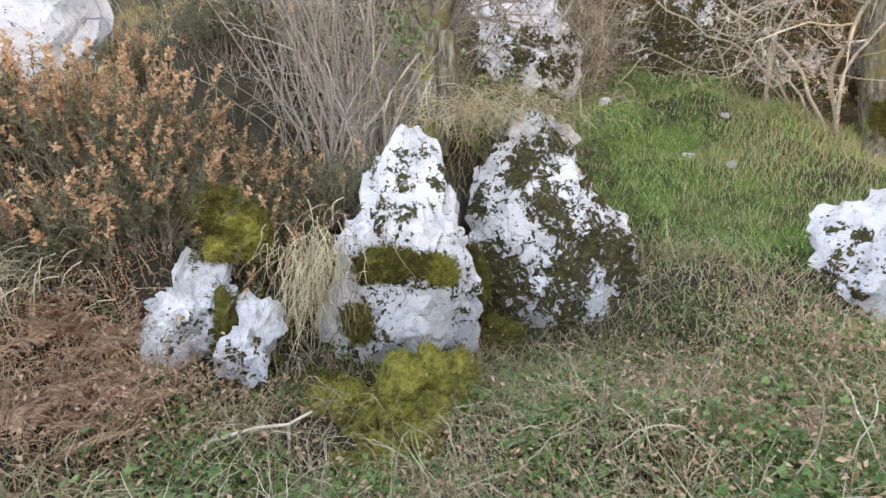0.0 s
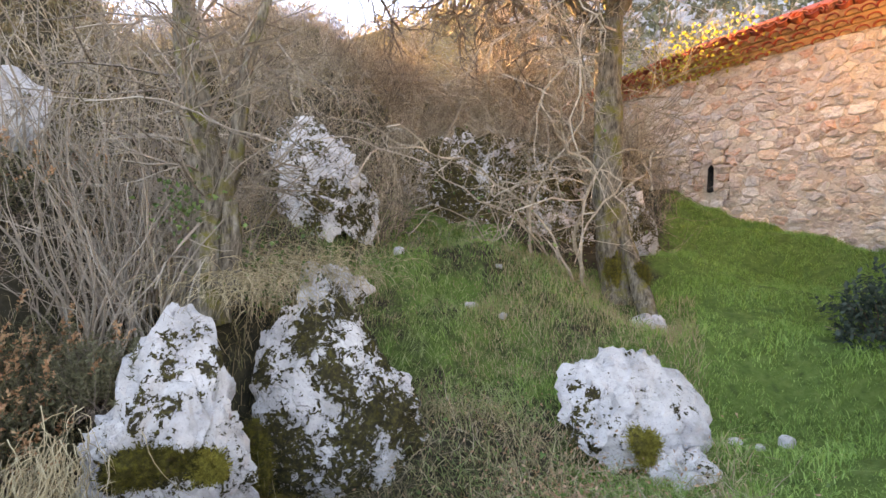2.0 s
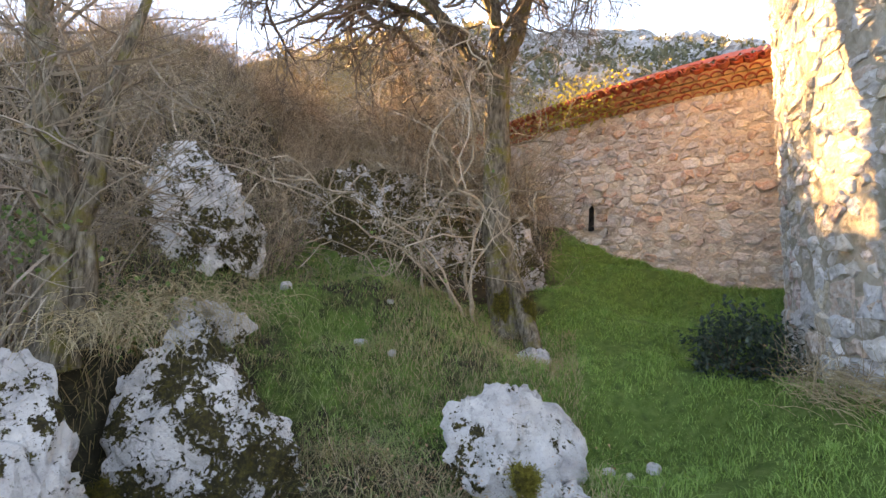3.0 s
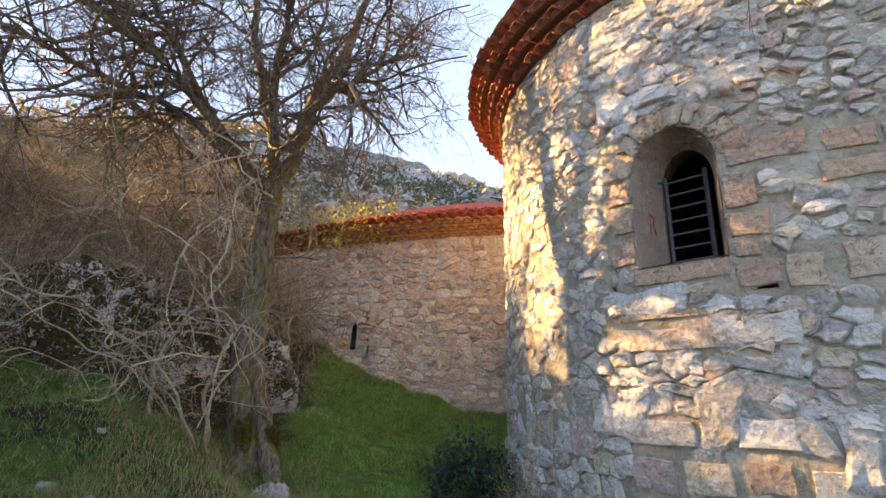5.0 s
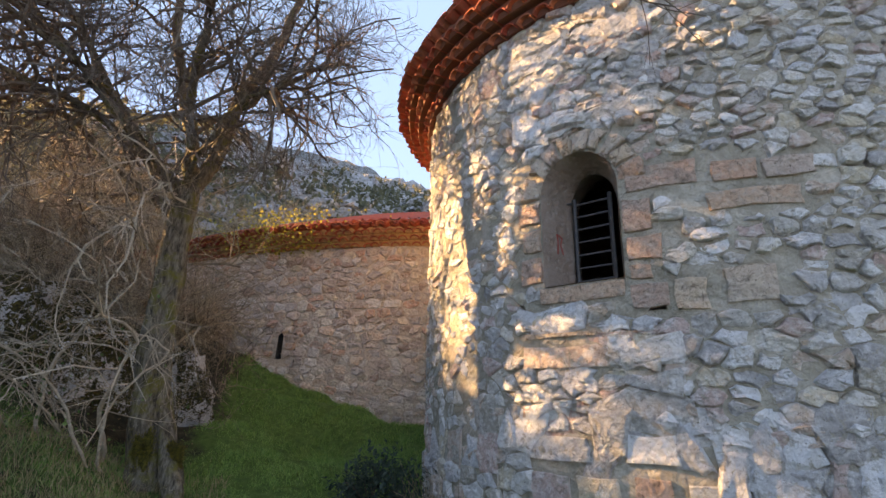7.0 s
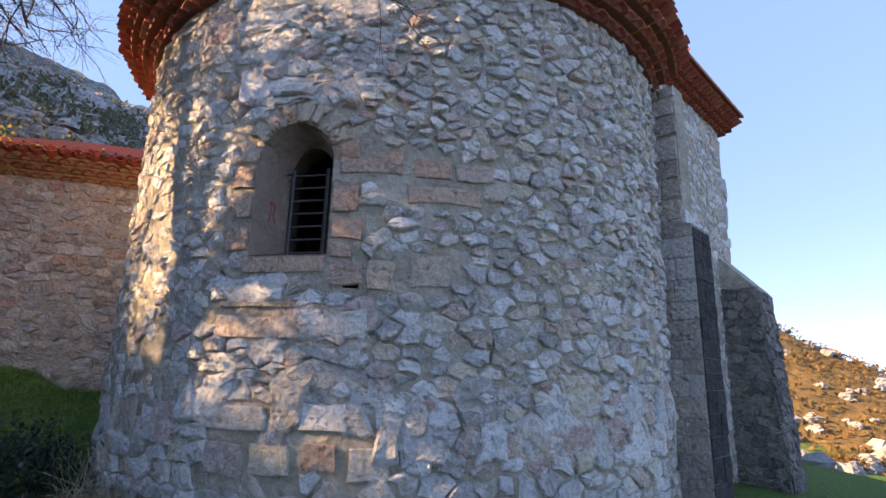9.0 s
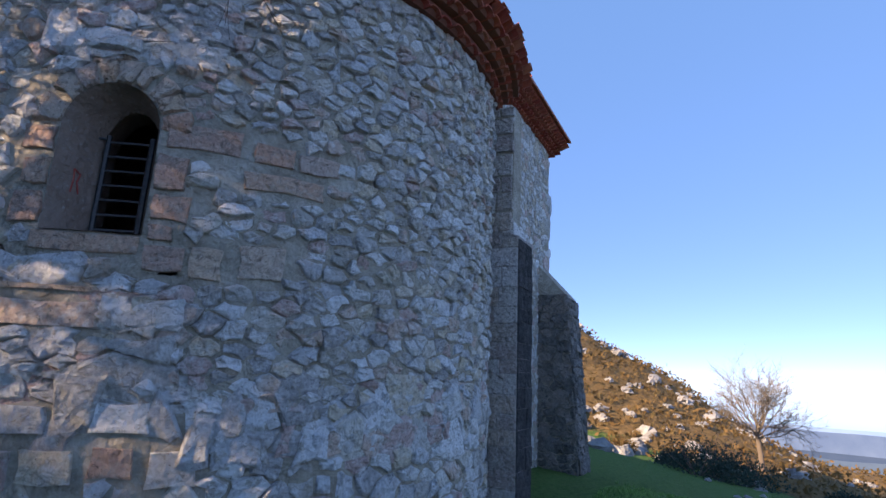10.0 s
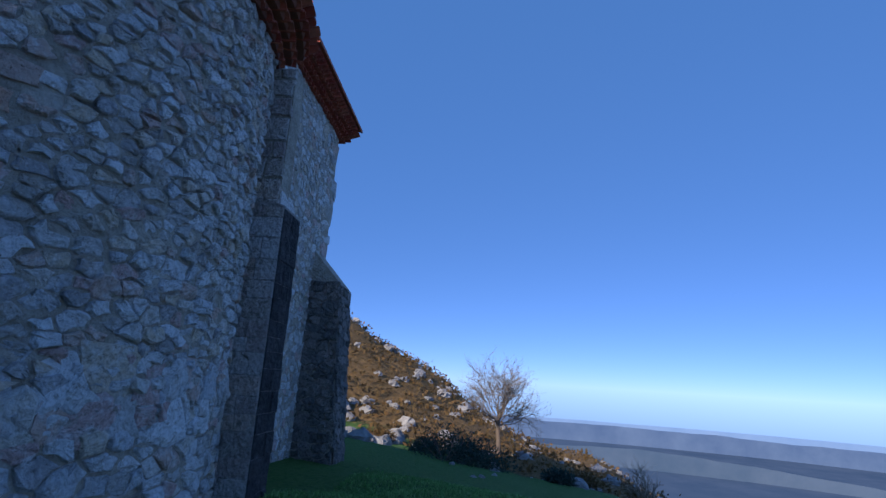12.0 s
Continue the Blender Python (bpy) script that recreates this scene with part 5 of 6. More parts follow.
TREE_LIMBS = (
    ([(-0.22, 7.27, 5.10), (0.05, 7.3, 5.6), (0.30, 7.3, 6.7), (0.75, 7.3, 7.9), (1.2, 7.2, 9.2)], 0.13),
    ([(-0.22, 7.27, 5.05), (-0.6, 7.2, 5.3), (-1.05, 7.1, 6.0), (-2.1, 7.0, 7.0), (-3.4, 6.8, 7.8)], 0.12),
    ([(-0.2, 7.25, 5.25), (-0.35, 7.3, 6.2), (-0.7, 7.4, 7.6), (-0.9, 7.4, 9.3)], 0.10),
    ([(-0.2, 7.2, 5.35), (-0.25, 6.6, 6.0), (-0.1, 5.8, 7.0), (0.1, 5.0, 7.6)], 0.08),
    ([(-0.3, 7.25, 4.75), (-0.9, 7.6, 5.2), (-1.9, 8.0, 6.2), (-3.0, 8.2, 6.9)], 0.08),
    ([(0.25, 7.3, 6.5), (0.9, 7.1, 7.0), (1.6, 6.9, 7.3)], 0.06),
    ([(-0.25, 7.25, 4.95), (-0.7, 6.9, 5.5), (-1.5, 6.4, 6.3), (-2.6, 6.0, 6.9), (-3.6, 5.7, 7.1)], 0.07),
    ([(-1.05, 7.1, 6.0), (-1.6, 6.6, 6.9), (-2.2, 6.2, 7.8)], 0.06),
    ([(-0.6, 7.2, 5.3), (-1.4, 6.9, 5.9), (-2.6, 6.6, 6.3), (-3.9, 6.4, 6.7)], 0.06),
    ([(-2.1, 7.0, 7.0), (-3.0, 6.5, 8.0), (-3.9, 6.2, 8.8)], 0.05),
    ([(-0.22, 7.27, 5.15), (-0.15, 6.8, 5.4), (0.3, 6.4, 6.0), (0.9, 6.0, 6.3)], 0.06),
)
twigs = Bag()
for pts, r in TREE_LIMBS:
    b = Bag()
    P = [V3(p) for p in pts]
    fine = []
    for i in range(len(P) - 1):
        fine += [P[i].lerp(P[i + 1], k / 4) + rand_dir(prng) * 0.05 for k in range(4)]
    fine.append(P[-1])
    b.tube(fine, r, r * 0.35, 8)
    part("limb", b.mesh("limb", M_BARK, True), M_BARK, tree)
    for k in range(27):
        i = prng.randint(max(2, len(fine) // 4), len(fine) - 2)
        if fine[i].z < 5.9 and k > 3:
            continue
        d = (fine[i + 1] - fine[i]).normalized()
        boughs(twigs, fine[i], (d * 0.6 + rand_dir(prng, 0.0) * 1.0).normalized(), prng.uniform(0.7, 1.6), prng.uniform(0.014, 0.032), 3, prng, 0.40, -0.01, (3, 5), 1.1, 0.46)
tagged(part("crown", twigs.mesh("crown", M_BRANCH), M_BRANCH, tree), kind="stuff")

foot = thing("moss_patch", "yellow moss on the thorn tree root", "", (0.14, 7.02, 1.75))
foot.parent = tree
cushion(foot, -0.02, 0.0, 0.06, 0.06, 0.04, 0.14, M_MOSS_DARK, 41.0)
cushion(foot, -0.36, 0.02, 0.10, 0.07, 0.05, 0.22, M_MOSS_DARK, 42.0, "dark green moss on bark")
# pale lit branches of the hazel beside it
hazel = thing("hazel_shrub", "leafless hazel shrub with pale arching branches", "shrub")
for k in range(5):
    b = Bag()
    x = prng.uniform(-2.3, -0.6)
    p = V3((x, 7.0 + prng.uniform(-0.3, 0.3), ground_z(x, 7.0)))
    boughs(b, p, V3((prng.gauss(-0.15, 0.35), prng.gauss(-0.15, 0.25), 1.0)).normalized(), prng.uniform(0.7, 1.5), prng.uniform(0.006, 0.013), 3, prng, 0.62, -0.04, (3, 4), 0.9, 0.5)
    part("branch", b.mesh("branch", M_BRANCH_PALE), M_BRANCH_PALE, hazel)
for k in range(6):
    b = Bag()
    x, y = prng.uniform(-1.5, -0.45), prng.uniform(6.7, 7.2)
    p = V3((x, y, ground_z(x, y) - 0.05))
    r0 = prng.uniform(0.014, 0.032)
    pts, e = crooked(p, V3((prng.gauss(-0.12, 0.25), prng.gauss(-0.1, 0.2), 1)).normalized(), prng.uniform(1.5, 2.7), 9, prng, 0.38, V3((0, 0, 0.05)))
    b.tube(pts, r0, r0 * 0.6, 6)
    arc, e = crooked(pts[-1], (e + V3((prng.gauss(-0.5, 0.5), prng.gauss(-0.4, 0.3), 0))).normalized(), prng.uniform(0.9, 1.9), 9, prng, 0.42, V3((-0.03, -0.05, -0.05)))
    b.tube(arc, r0 * 0.6, 0.004, 5)
    for j in range(7):
        q = prng.choice(pts[4:] + arc)
        boughs(b, q, (rand_dir(prng, -0.05) + V3((-0.3, -0.3, 0))).normalized(), prng.uniform(0.5, 1.2), prng.uniform(0.006, 0.014), 2, prng, 0.55, -0.05, (3, 4), 1.0, 0.55)
    part("branch", b.mesh("branch", M_BRANCH_PALE), M_BRANCH_PALE, hazel)
for k in range(7):
    b = Bag()
    p = V3((-0.4 + prng.gauss(0, 0.2), 7.0 + prng.gauss(0, 0.2), prng.uniform(4.2, 5.0)))
    boughs(b, p, V3((-1.0, prng.gauss(-0.5, 0.3), prng.gauss(-0.05, 0.25))).normalized(), prng.uniform(1.2, 2.0), prng.uniform(0.014, 0.024), 3, prng, 0.62, -0.07, (3, 4), 1.1, 0.5)
    part("branch", b.mesh("branch", M_BRANCH_PALE), M_BRANCH_PALE, hazel)

# bramble thickets on the bank
b, b2 = Bag(), Bag()
for k in range(1500):
    u = prng.random()
    if u < 0.22:
        x, y = prng.uniform(-4.2, -0.4), prng.uniform(8.2, 9.2)
        z0 = max(ground_z(x, y), 3.4)
    elif u < 0.6:
        x, y = prng.uniform(-5.8, 0.2), prng.uniform(9.2, 12.0)
        z0 = ground_z(x, y)
    else:
        x, y = prng.uniform(-8.5, -4.2), prng.uniform(6.6, 11.5)
        z0 = ground_z(x, y)
    p = V3((x, y, z0))
    L = prng.uniform(0.8, 2.0) * (0.5 if u > 0.6 else 0.7 if u < 0.22 else 0.85)
    pts, e = crooked(p, V3((prng.gauss(0, 0.5), prng.gauss(0.1 if u < 0.22 else 0.0, 0.4), 1)).normalized(), L, 6, prng, 0.48, V3((0, 0.02, -0.16)))
    (b if prng.random() < 0.8 else b2).tube(pts, prng.uniform(0.003, 0.008), 0.0018)
    for j in range(prng.randint(2, 6)):
        q = pts[prng.randint(2, 6)]
        t, e = crooked(q, rand_dir(prng), prng.uniform(0.2, 0.6), 2, prng, 0.5)
        b.tube(t, 0.004, 0.0015)
for k in range(800):
    u = prng.random()
    if u < 0.18:
        x, y = prng.uniform(-4.0, -0.3), prng.uniform(8.3, 9.8)
        z0 = max(ground_z(x, y), 3.4)
    elif u < 0.65:
        x, y = prng.uniform(-7.5, 0.6), prng.uniform(9.0, 12.5)
        z0 = ground_z(x, y) + 0.1
    else:
        x, y = prng.uniform(-10, -4.4), prng.uniform(5.0, 12.5)
        z0 = ground_z(x, y) + 0.05
    p = V3((x, y, z0))
    boughs(b if prng.random() < 0.82 else b2, p, V3((prng.gauss(0, 0.4), prng.gauss(0.0, 0.35), 1)).normalized(), prng.uniform(0.4, 0.9) * (0.6 if x < -4 else 1.0), prng.uniform(0.005, 0.010), 2, prng, 0.48, -0.02, (4, 6), 1.1, 0.55)
for k in range(4800):
    u = prng.random()
    if u < 0.36:
        x, y = prng.uniform(-4.9, 0.1), prng.uniform(8.5, 11.4)
        z0, tall = max(ground_z(x, y), 3.7), (0.6, 1.45) if x > -2.2 else (0.4, 0.95)
    elif u < 0.55:
        x, y = prng.uniform(-4.6, -3.2), prng.uniform(6.2, 8.8)
        z0, tall = ground_z(x, y), (0.5, 1.2)
    else:
        x, y = prng.uniform(-9.5, -4.3), prng.uniform(4.0, 11.0)
        z0, tall = ground_z(x, y), (0.5, 1.35)
    if nz(x * 0.9, y * 0.9, 12) < -0.28:
        continue
    bag = b if prng.random() < 0.72 else b2
    pts, e = crooked(V3((x, y, z0 - 0.05)), V3((prng.gauss(0, 0.4), prng.gauss(-0.1, 0.4), 1)).normalized(), prng.uniform(*tall), 5, prng, 0.38, V3((0, 0, -0.06)))
    bag.tube(pts, prng.uniform(0.004, 0.010), 0.002)
    for j in range(5):
        q = pts[prng.randint(1, 5)]
        t, e = crooked(q, rand_dir(prng, 0.25), prng.uniform(0.25, 0.75), 2, prng, 0.5)
        bag.tube(t, prng.uniform(0.0025, 0.0045), 0.0014)
stuff("bramble_thicket", b, M_CANE, "tangled brown leafless brambles over the rocky bank", "brambles")
stuff("briar_thicket", b2, M_BRANCH, "dark leafless briars mixed in the bank thicket", "briars")
b = Bag()
for k in range(12000):
    u = prng.random()
    x, y = (prng.uniform(-4.0, -0.4), prng.uniform(8.2, 9.6)) if u < 0.25 else (prng.uniform(-10.5, 0.2), prng.uniform(8.0, 13.0)) if u < 0.6 else (prng.uniform(-10.5, -4.5), prng.uniform(4.5, 12.0))
    z = ground_z(x, y) + abs(prng.gauss(0, 0.6 if u < 0.6 else 0.3))
    if u < 0.25:
        z = max(z, 3.2)
    b.leaf(V3((x, y, z)), rand_dir(prng), rand_dir(prng), prng.uniform(0.018, 0.045))
for k in range(16000):
    x, y = (prng.uniform(-11, -4.2), prng.uniform(3.5, 12.5)) if k % 4 else (prng.uniform(-11, -3.5), prng.uniform(12, 19))
    z = ground_z(x, y) + abs(prng.gauss(0, 0.28)) * (1 + nz(x * 0.9, y * 0.9, 2))
    b.leaf(V3((x, y, z)), rand_dir(prng, 0.3), rand_dir(prng), prng.uniform(0.05, 0.13), 0.35)
stuff("dry_leaves", b, M_WITHERED, "withered brown leaves caught in the brambles", "leaves")
b = Bag()
for k in range(700):
    x = prng.gauss(1.0, 0.6)
    a = math.atan2(11.9 - BY, x - BX)
    p = V3((x, BY + (BR + 0.55) * math.sin(a) + prng.gauss(0, 0.25), prng.uniform(5.55, 6.55)))
    b.leaf(p, rand_dir(prng), rand_dir(prng), prng.uniform(0.04, 0.09), 0.8)
for k in range(24):
    p = V3((prng.gauss(0.9, 0.6), 12.3, 6.1))
    pts, e = crooked(p, V3((prng.gauss(0, 0.5), -0.9, 0.4)).normalized(), prng.uniform(0.7, 1.4), 5, prng, 0.25, V3((0, 0, -0.2)))
    b.tube(pts, 0.008, 0.003)
stuff("creeper", b, M_YELLOW, "yellowing creeper leaves hanging over the tiled eaves", "creeper")

for i, (x, y, h) in enumerate(((-5.2, 16.2, 1.6), (-3.9, 17.2, 2.0), (-2.6, 18.6, 2.3), (-1.2, 19.6, 2.5), (0.4, 20.6, 2.7), (1.9, 21.2, 2.7), (3.4, 21.8, 2.6), (-7.6, 17.0, 1.5))):
    ob = thing("scrub_bush", "bare yellow-brown bush behind the side chapel roof", "bush", (x, y, ground_z(x, y) - 0.05), group="scrub behind the side chapel")
    b, lf = Bag(), Bag()
    for k in range(20):
        boughs(b, V3((prng.gauss(0, 0.4), prng.gauss(0, 0.3), 0)), V3((prng.gauss(0, 0.35), prng.gauss(0, 0.3), 1)).normalized(), h * prng.uniform(0.7, 1.05), 0.018, 3, prng, 0.34, 0.0, (3, 4), 0.95, 0.55)
    for k in range(220):
        q = b.v[prng.randrange(len(b.v))]
        lf.leaf(q + rand_dir(prng) * 0.05, rand_dir(prng), rand_dir(prng), prng.uniform(0.04, 0.09), 0.7)
    tagged(part("wood", b.mesh("wood", M_CANE), M_CANE, ob), kind="stuff")
    part("foliage", lf.mesh("foliage", M_YELLOW), M_YELLOW, ob)

for i, (x, y, h) in enumerate(((-2.0, 10.0, 2.0), (-1.5, 9.6, 1.7), (-2.7, 10.4, 1.8), (-7.4, 12.4, 0.9), (-6.4, 12.9, 1.0), (-5.3, 12.2, 0.9), (-4.4, 13.2, 1.2), (-3.4, 12.8, 1.2), (-6.6, 8.2, 0.9), (-7.8, 8.8, 1.0), (-5.6, 6.6, 0.8), (-7.0, 6.4, 0.9), (-9.0, 7.8, 1.0), (-7.6, 4.6, 0.8), (-8.4, 5.6, 0.9), (-8.6, 3.8, 0.8), (-9.6, 6.2, 0.9), (-6.6, 4.9, 0.7), (-5.8, 10.9, 0.6), (-7.0, 11.4, 0.6))):
    ob = thing("thorn_bush", "leafless brown thorn bush on the bank crest", "bush", (x, y, ground_z(x, y) - 0.05), group="thorn bushes on the bank")
    b = Bag()
    for k in range(15 if h < 1.4 else 22):
        boughs(b, V3((prng.gauss(0, 0.4), prng.gauss(0, 0.3), 0)), V3((prng.gauss(0, 0.5), prng.gauss(0, 0.4), 1)).normalized(), h * prng.uniform(0.6, 1.05), 0.012 if h < 1.4 else 0.03, 3, prng, 0.4, 0.0, (3, 4), 1.0, 0.5)
    tagged(part("wood", b.mesh("wood", M_CANE), M_CANE, ob), kind="stuff")

# the old hazel stool on the bank
stool = thing("hazel_tree", "old hazel with mossy trunk and ivy on the bank", "tree")
part("trunk", trunk_mesh([(-3.10, 3.36, 1.55), (-3.14, 3.42, 2.2), (-3.25, 3.46, 3.0), (-3.45, 3.50, 3.8), (-3.75, 3.6, 5.2)], [0.20, 0.15, 0.13, 0.11, 0.07], 4.0), M_BARK, stool, "leaning mossy grey trunk")
part("limb", trunk_mesh([(-3.12, 3.44, 2.3), (-2.95, 3.5, 2.9), (-2.9, 3.6, 3.7), (-2.7, 3.75, 4.6)], [0.08, 0.07, 0.05, 0.03], 5.0, 10), M_BARK, stool)
part("stump", trunk_mesh([(-3.0, 3.5, 1.7), (-2.94, 3.46, 2.3), (-2.93, 3.45, 2.55)], [0.10, 0.07, 0.055], 6.0, 10), M_BARK, stool, "sawn stub of a side stem")
b = Bag()
for k in range(70):
    i = prng.random()
    p = V3((-3.10, 3.4, 2.4)).lerp(V3((-3.6, 3.55, 4.8)), i)
    boughs(b, p, (rand_dir(prng, 0.35)), prng.uniform(0.6, 1.3), prng.uniform(0.008, 0.018), 2, prng, 0.25, 0.0, (2, 4), 0.9, 0.5)
tagged(part("crown", b.mesh("crown", M_STEM), M_STEM, stool), kind="stuff")
canes = thing("hazel_clump", "dense clump of upright brown leafless hazel stems", "shrub")
side = Bag()
for k in range(210):
    x, y = prng.uniform(-4.9, -3.3), prng.uniform(2.7, 4.3)
    b = Bag()
    p = V3((x, y, ground_z(x, y) - 0.05))
    pts, e = crooked(p, V3((prng.gauss(-0.05, 0.16), prng.gauss(0, 0.16), 1)).normalized(), prng.uniform(0.9, 2.6), 9, prng, 0.24)
    b.tube(pts, prng.choice((0.005, 0.007, 0.010, 0.016)), 0.003, 4)
    if prng.random() < 0.75:
        boughs(side, pts[prng.randint(3, 6)], rand_dir(prng, 0.4), prng.uniform(0.35, 0.8), 0.004, 2, prng, 0.45, 0, (2, 4))
    part("stem", b.mesh("stem", M_STEM), M_STEM, canes)
tagged(part("twig_mass", side.mesh("twig_mass", M_STEM), M_STEM, canes), kind="stuff")
near = thing("hanging_branch", "pale bare branch hanging close over the heather", "branch")
b = Bag()
b.tube([V3((-0.93, 0.67, 1.85)), V3((-0.945, 0.645, 1.90)), V3((-0.96, 0.62, 1.93)), V3((-0.97, 0.58, 2.0)), V3((-0.96, 0.59, 2.06)), V3((-0.955, 0.62, 2.14)), V3((-0.94, 0.65, 2.21)), V3((-0.945, 0.67, 2.32)), V3((-0.94, 0.66, 2.44)), V3((-0.97, 0.60, 2.75)),
        V3((-1.05, 0.75, 3.3)), V3((-1.4, 1.3, 4.2)), V3((-2.2, 2.3, 4.9)), V3((-3.0, 3.1, 4.9)), V3((-3.55, 3.53, 4.3))], 0.005, 0.018, 7)
part("wood", b.mesh("wood", M_STEM, True), M_STEM, near)
twig = thing("overhanging_twig", "dark bare twig reaching in front of the apse", "twig")
b = Bag()
for p, d, L in (((3.2, 3.1, 6.05), (0.6, -0.35, -0.55), 0.9), ((3.3, 3.0, 6.0), (0.8, -0.3, -0.15), 0.8)):
    boughs(b, V3(p), V3(d).normalized(), L, 0.012, 2, prng, 0.18, 0.03, (2, 3), 0.8, 0.5)
part("wood", b.mesh("wood", M_BRANCH), M_BRANCH, twig)

# dark laurel bush at the foot of the apse
bush = thing("laurel_bush", "low dark evergreen bush beside the apse wall", "bush", (2.25, 6.25, 1.2))
b, bs = Bag(), Bag()
for k in range(3000):
    d = rand_dir(prng, 0.25)
    g = 0.72 + 0.55 * nz(d.x * 2.2 + 4, d.y * 2.2, d.z * 2.2)
    p = V3((d.x * 0.50 + 0.10, d.y * 0.42, 0.20 + d.z * 0.42)) * (prng.uniform(0.7, 1.0) * max(0.4, g + 0.3))
    b.leaf(p, (d * 0.5 + rand_dir(prng)), V3((0, 0, 1)), prng.uniform(0.045, 0.085), 0.55)
for k in range(30):
    d = rand_dir(prng, 0.6)
    pts, e = crooked(V3((0, 0, 0)), d, 0.5, 4, prng, 0.2)
    bs.tube(pts, 0.012, 0.004)
part("foliage", b.mesh("foliage", M_BUSH), M_BUSH, bush)
part("wood", bs.mesh("wood", M_BRANCH), M_BRANCH, bush)

stems = Bag()
for k in range(90):
    x, y = prng.uniform(2.55, 3.1), prng.uniform(5.0, 6.2)
    if math.hypot(x - AX, y - AY) < AR + 0.06:
        continue
    pts, e = crooked(V3((x, y, ground_z(x, y))), V3((prng.gauss(-0.1, 0.3), prng.gauss(-0.2, 0.3), 1)).normalized(), prng.uniform(0.3, 0.75), 6, prng, 0.25, V3((0, 0, -0.08)))
    stems.tube(pts, 0.004, 0.0015)
stuff("wall_foot_weeds", stems, M_STALK, "dry brown weed stalks at the foot of the apse", "weeds")

# ---- ground cover ----


def scatter(n, x0, x1, y0, y1, keep):
    out = 0
    tries = 0
    while out < n and tries < n * 8:
        tries += 1
        x, y = prng.uniform(x0, x1), prng.uniform(y0, y1)
        if keep(x, y) and math.hypot(x + 2.22, y - 1.96) > 0.42:
            out += 1
            yield x, y


def outside_walls(x, y):
    return math.hypot(x - AX, y - AY) > AR + 0.02 and not (x > 7.9 and y > 1.95) and math.hypot(x - BX, y - BY) > BR + 0.03


def lawn_at(x, y):
    return cover_at(x, y)[0] > prng.uniform(0.25, 0.8) and outside_walls(x, y)


b = Bag()
for x, y in scatter(95000, -3.8, 4.4, -0.5, 12.2, lawn_at):
    c = nz(x * 2.2, y * 2.2, 9) + 0.6 * nz(x * 6, y * 6, 4)
    if c < -0.32 - 0.3 * prng.random():
        continue
    L = prng.uniform(0.03, 0.085) * max(0.35, 1.0 + 1.3 * c)
    b.blade((x, y, ground_z(x, y) - 0.01), (prng.gauss(0, 0.7), prng.gauss(0, 0.7)), L, prng.uniform(0.004, 0.009), prng.uniform(0, 3.14))
for x, y in scatter(26000, 4.4, 15.2, -6, 3.6, lawn_at):
    b.blade((x, y, ground_z(x, y) - 0.01), (prng.gauss(0, 0.45), prng.gauss(0, 0.45)), prng.uniform(0.05, 0.10), prng.uniform(0.012, 0.024), prng.uniform(0, 3.14))
stuff("lawn_grass", b, M_GRASS, "short green grass of the lawn", "grass")


def rough_at(x, y):
    g, d = cover_at(x, y)
    return g < prng.uniform(0.15, 0.95) and outside_walls(x, y)


b, s, tuft = Bag(), Bag(), Bag()
for x, y in scatter(10000, -3.2, 1.2, 1.2, 8.2, rough_at):
    c = nz(x * 1.5, y * 1.5, 3)
    L = prng.uniform(0.08, 0.32) * (1.0 if y < 4.4 else 0.5)
    lean = (prng.gauss(0, 0.9), prng.gauss(-0.25, 0.9))
    ((b if y < 4.4 else tuft) if prng.random() < (0.50 if y < 4.4 else 0.85) + c else s).blade((x, y, ground_z(x, y) - 0.02), lean, L, prng.uniform(0.003, 0.008), prng.uniform(0, 3.14), prng.uniform(0.3, 1.1))
for x, y in scatter(26000, -8.8, -2.6, 0.2, 10.5, rough_at):
    if math.hypot(x + 2.85, y - 1.35) < 0.42:
        continue
    L = prng.uniform(0.10, 0.34)
    lean = (prng.gauss(0.35, 0.45), prng.gauss(-0.3, 0.45))
    (s if prng.random() < 0.62 else b).blade((x, y, ground_z(x, y) - 0.02), lean, L, prng.uniform(0.003, 0.007), prng.uniform(0, 3.14), prng.uniform(0.5, 1.3))
for x, y in scatter(6000, -1.6, 0.7, 5.0, 7.4, lambda x, y: True):
    s.blade((x, y, ground_z(x, y) - 0.02), (prng.gauss(0, 0.6), prng.gauss(-0.2, 0.6)), prng.uniform(0.08, 0.22), prng.uniform(0.003, 0.006), prng.uniform(0, 3.14), 1.0)
for x, y in scatter(4200, -2.7, 1.1, 0.7, 3.6, lambda x, y: True):
    c = nz(x * 1.9, y * 1.9, 8)
    L = prng.uniform(0.08, 0.27)
    (b if prng.random() < 0.62 + 1.2 * c else s).blade((x, y, ground_z(x, y) - 0.02), (prng.gauss(0, 0.9), prng.gauss(-0.2, 0.9)), L, prng.uniform(0.005, 0.012), prng.uniform(0, 3.14), prng.uniform(0.4, 1.3))
for x, y in scatter(4000, -1.9, 0.9, 2.5, 4.6, lambda x, y: True):
    (tuft if prng.random() < 0.45 + nz(x * 2, y * 2, 5) else s).blade((x, y, ground_z(x, y) - 0.02), (prng.gauss(0, 0.9), prng.gauss(-0.2, 0.9)), prng.uniform(0.08, 0.22), prng.uniform(0.004, 0.009), prng.uniform(0, 3.14), prng.uniform(0.4, 1.2))
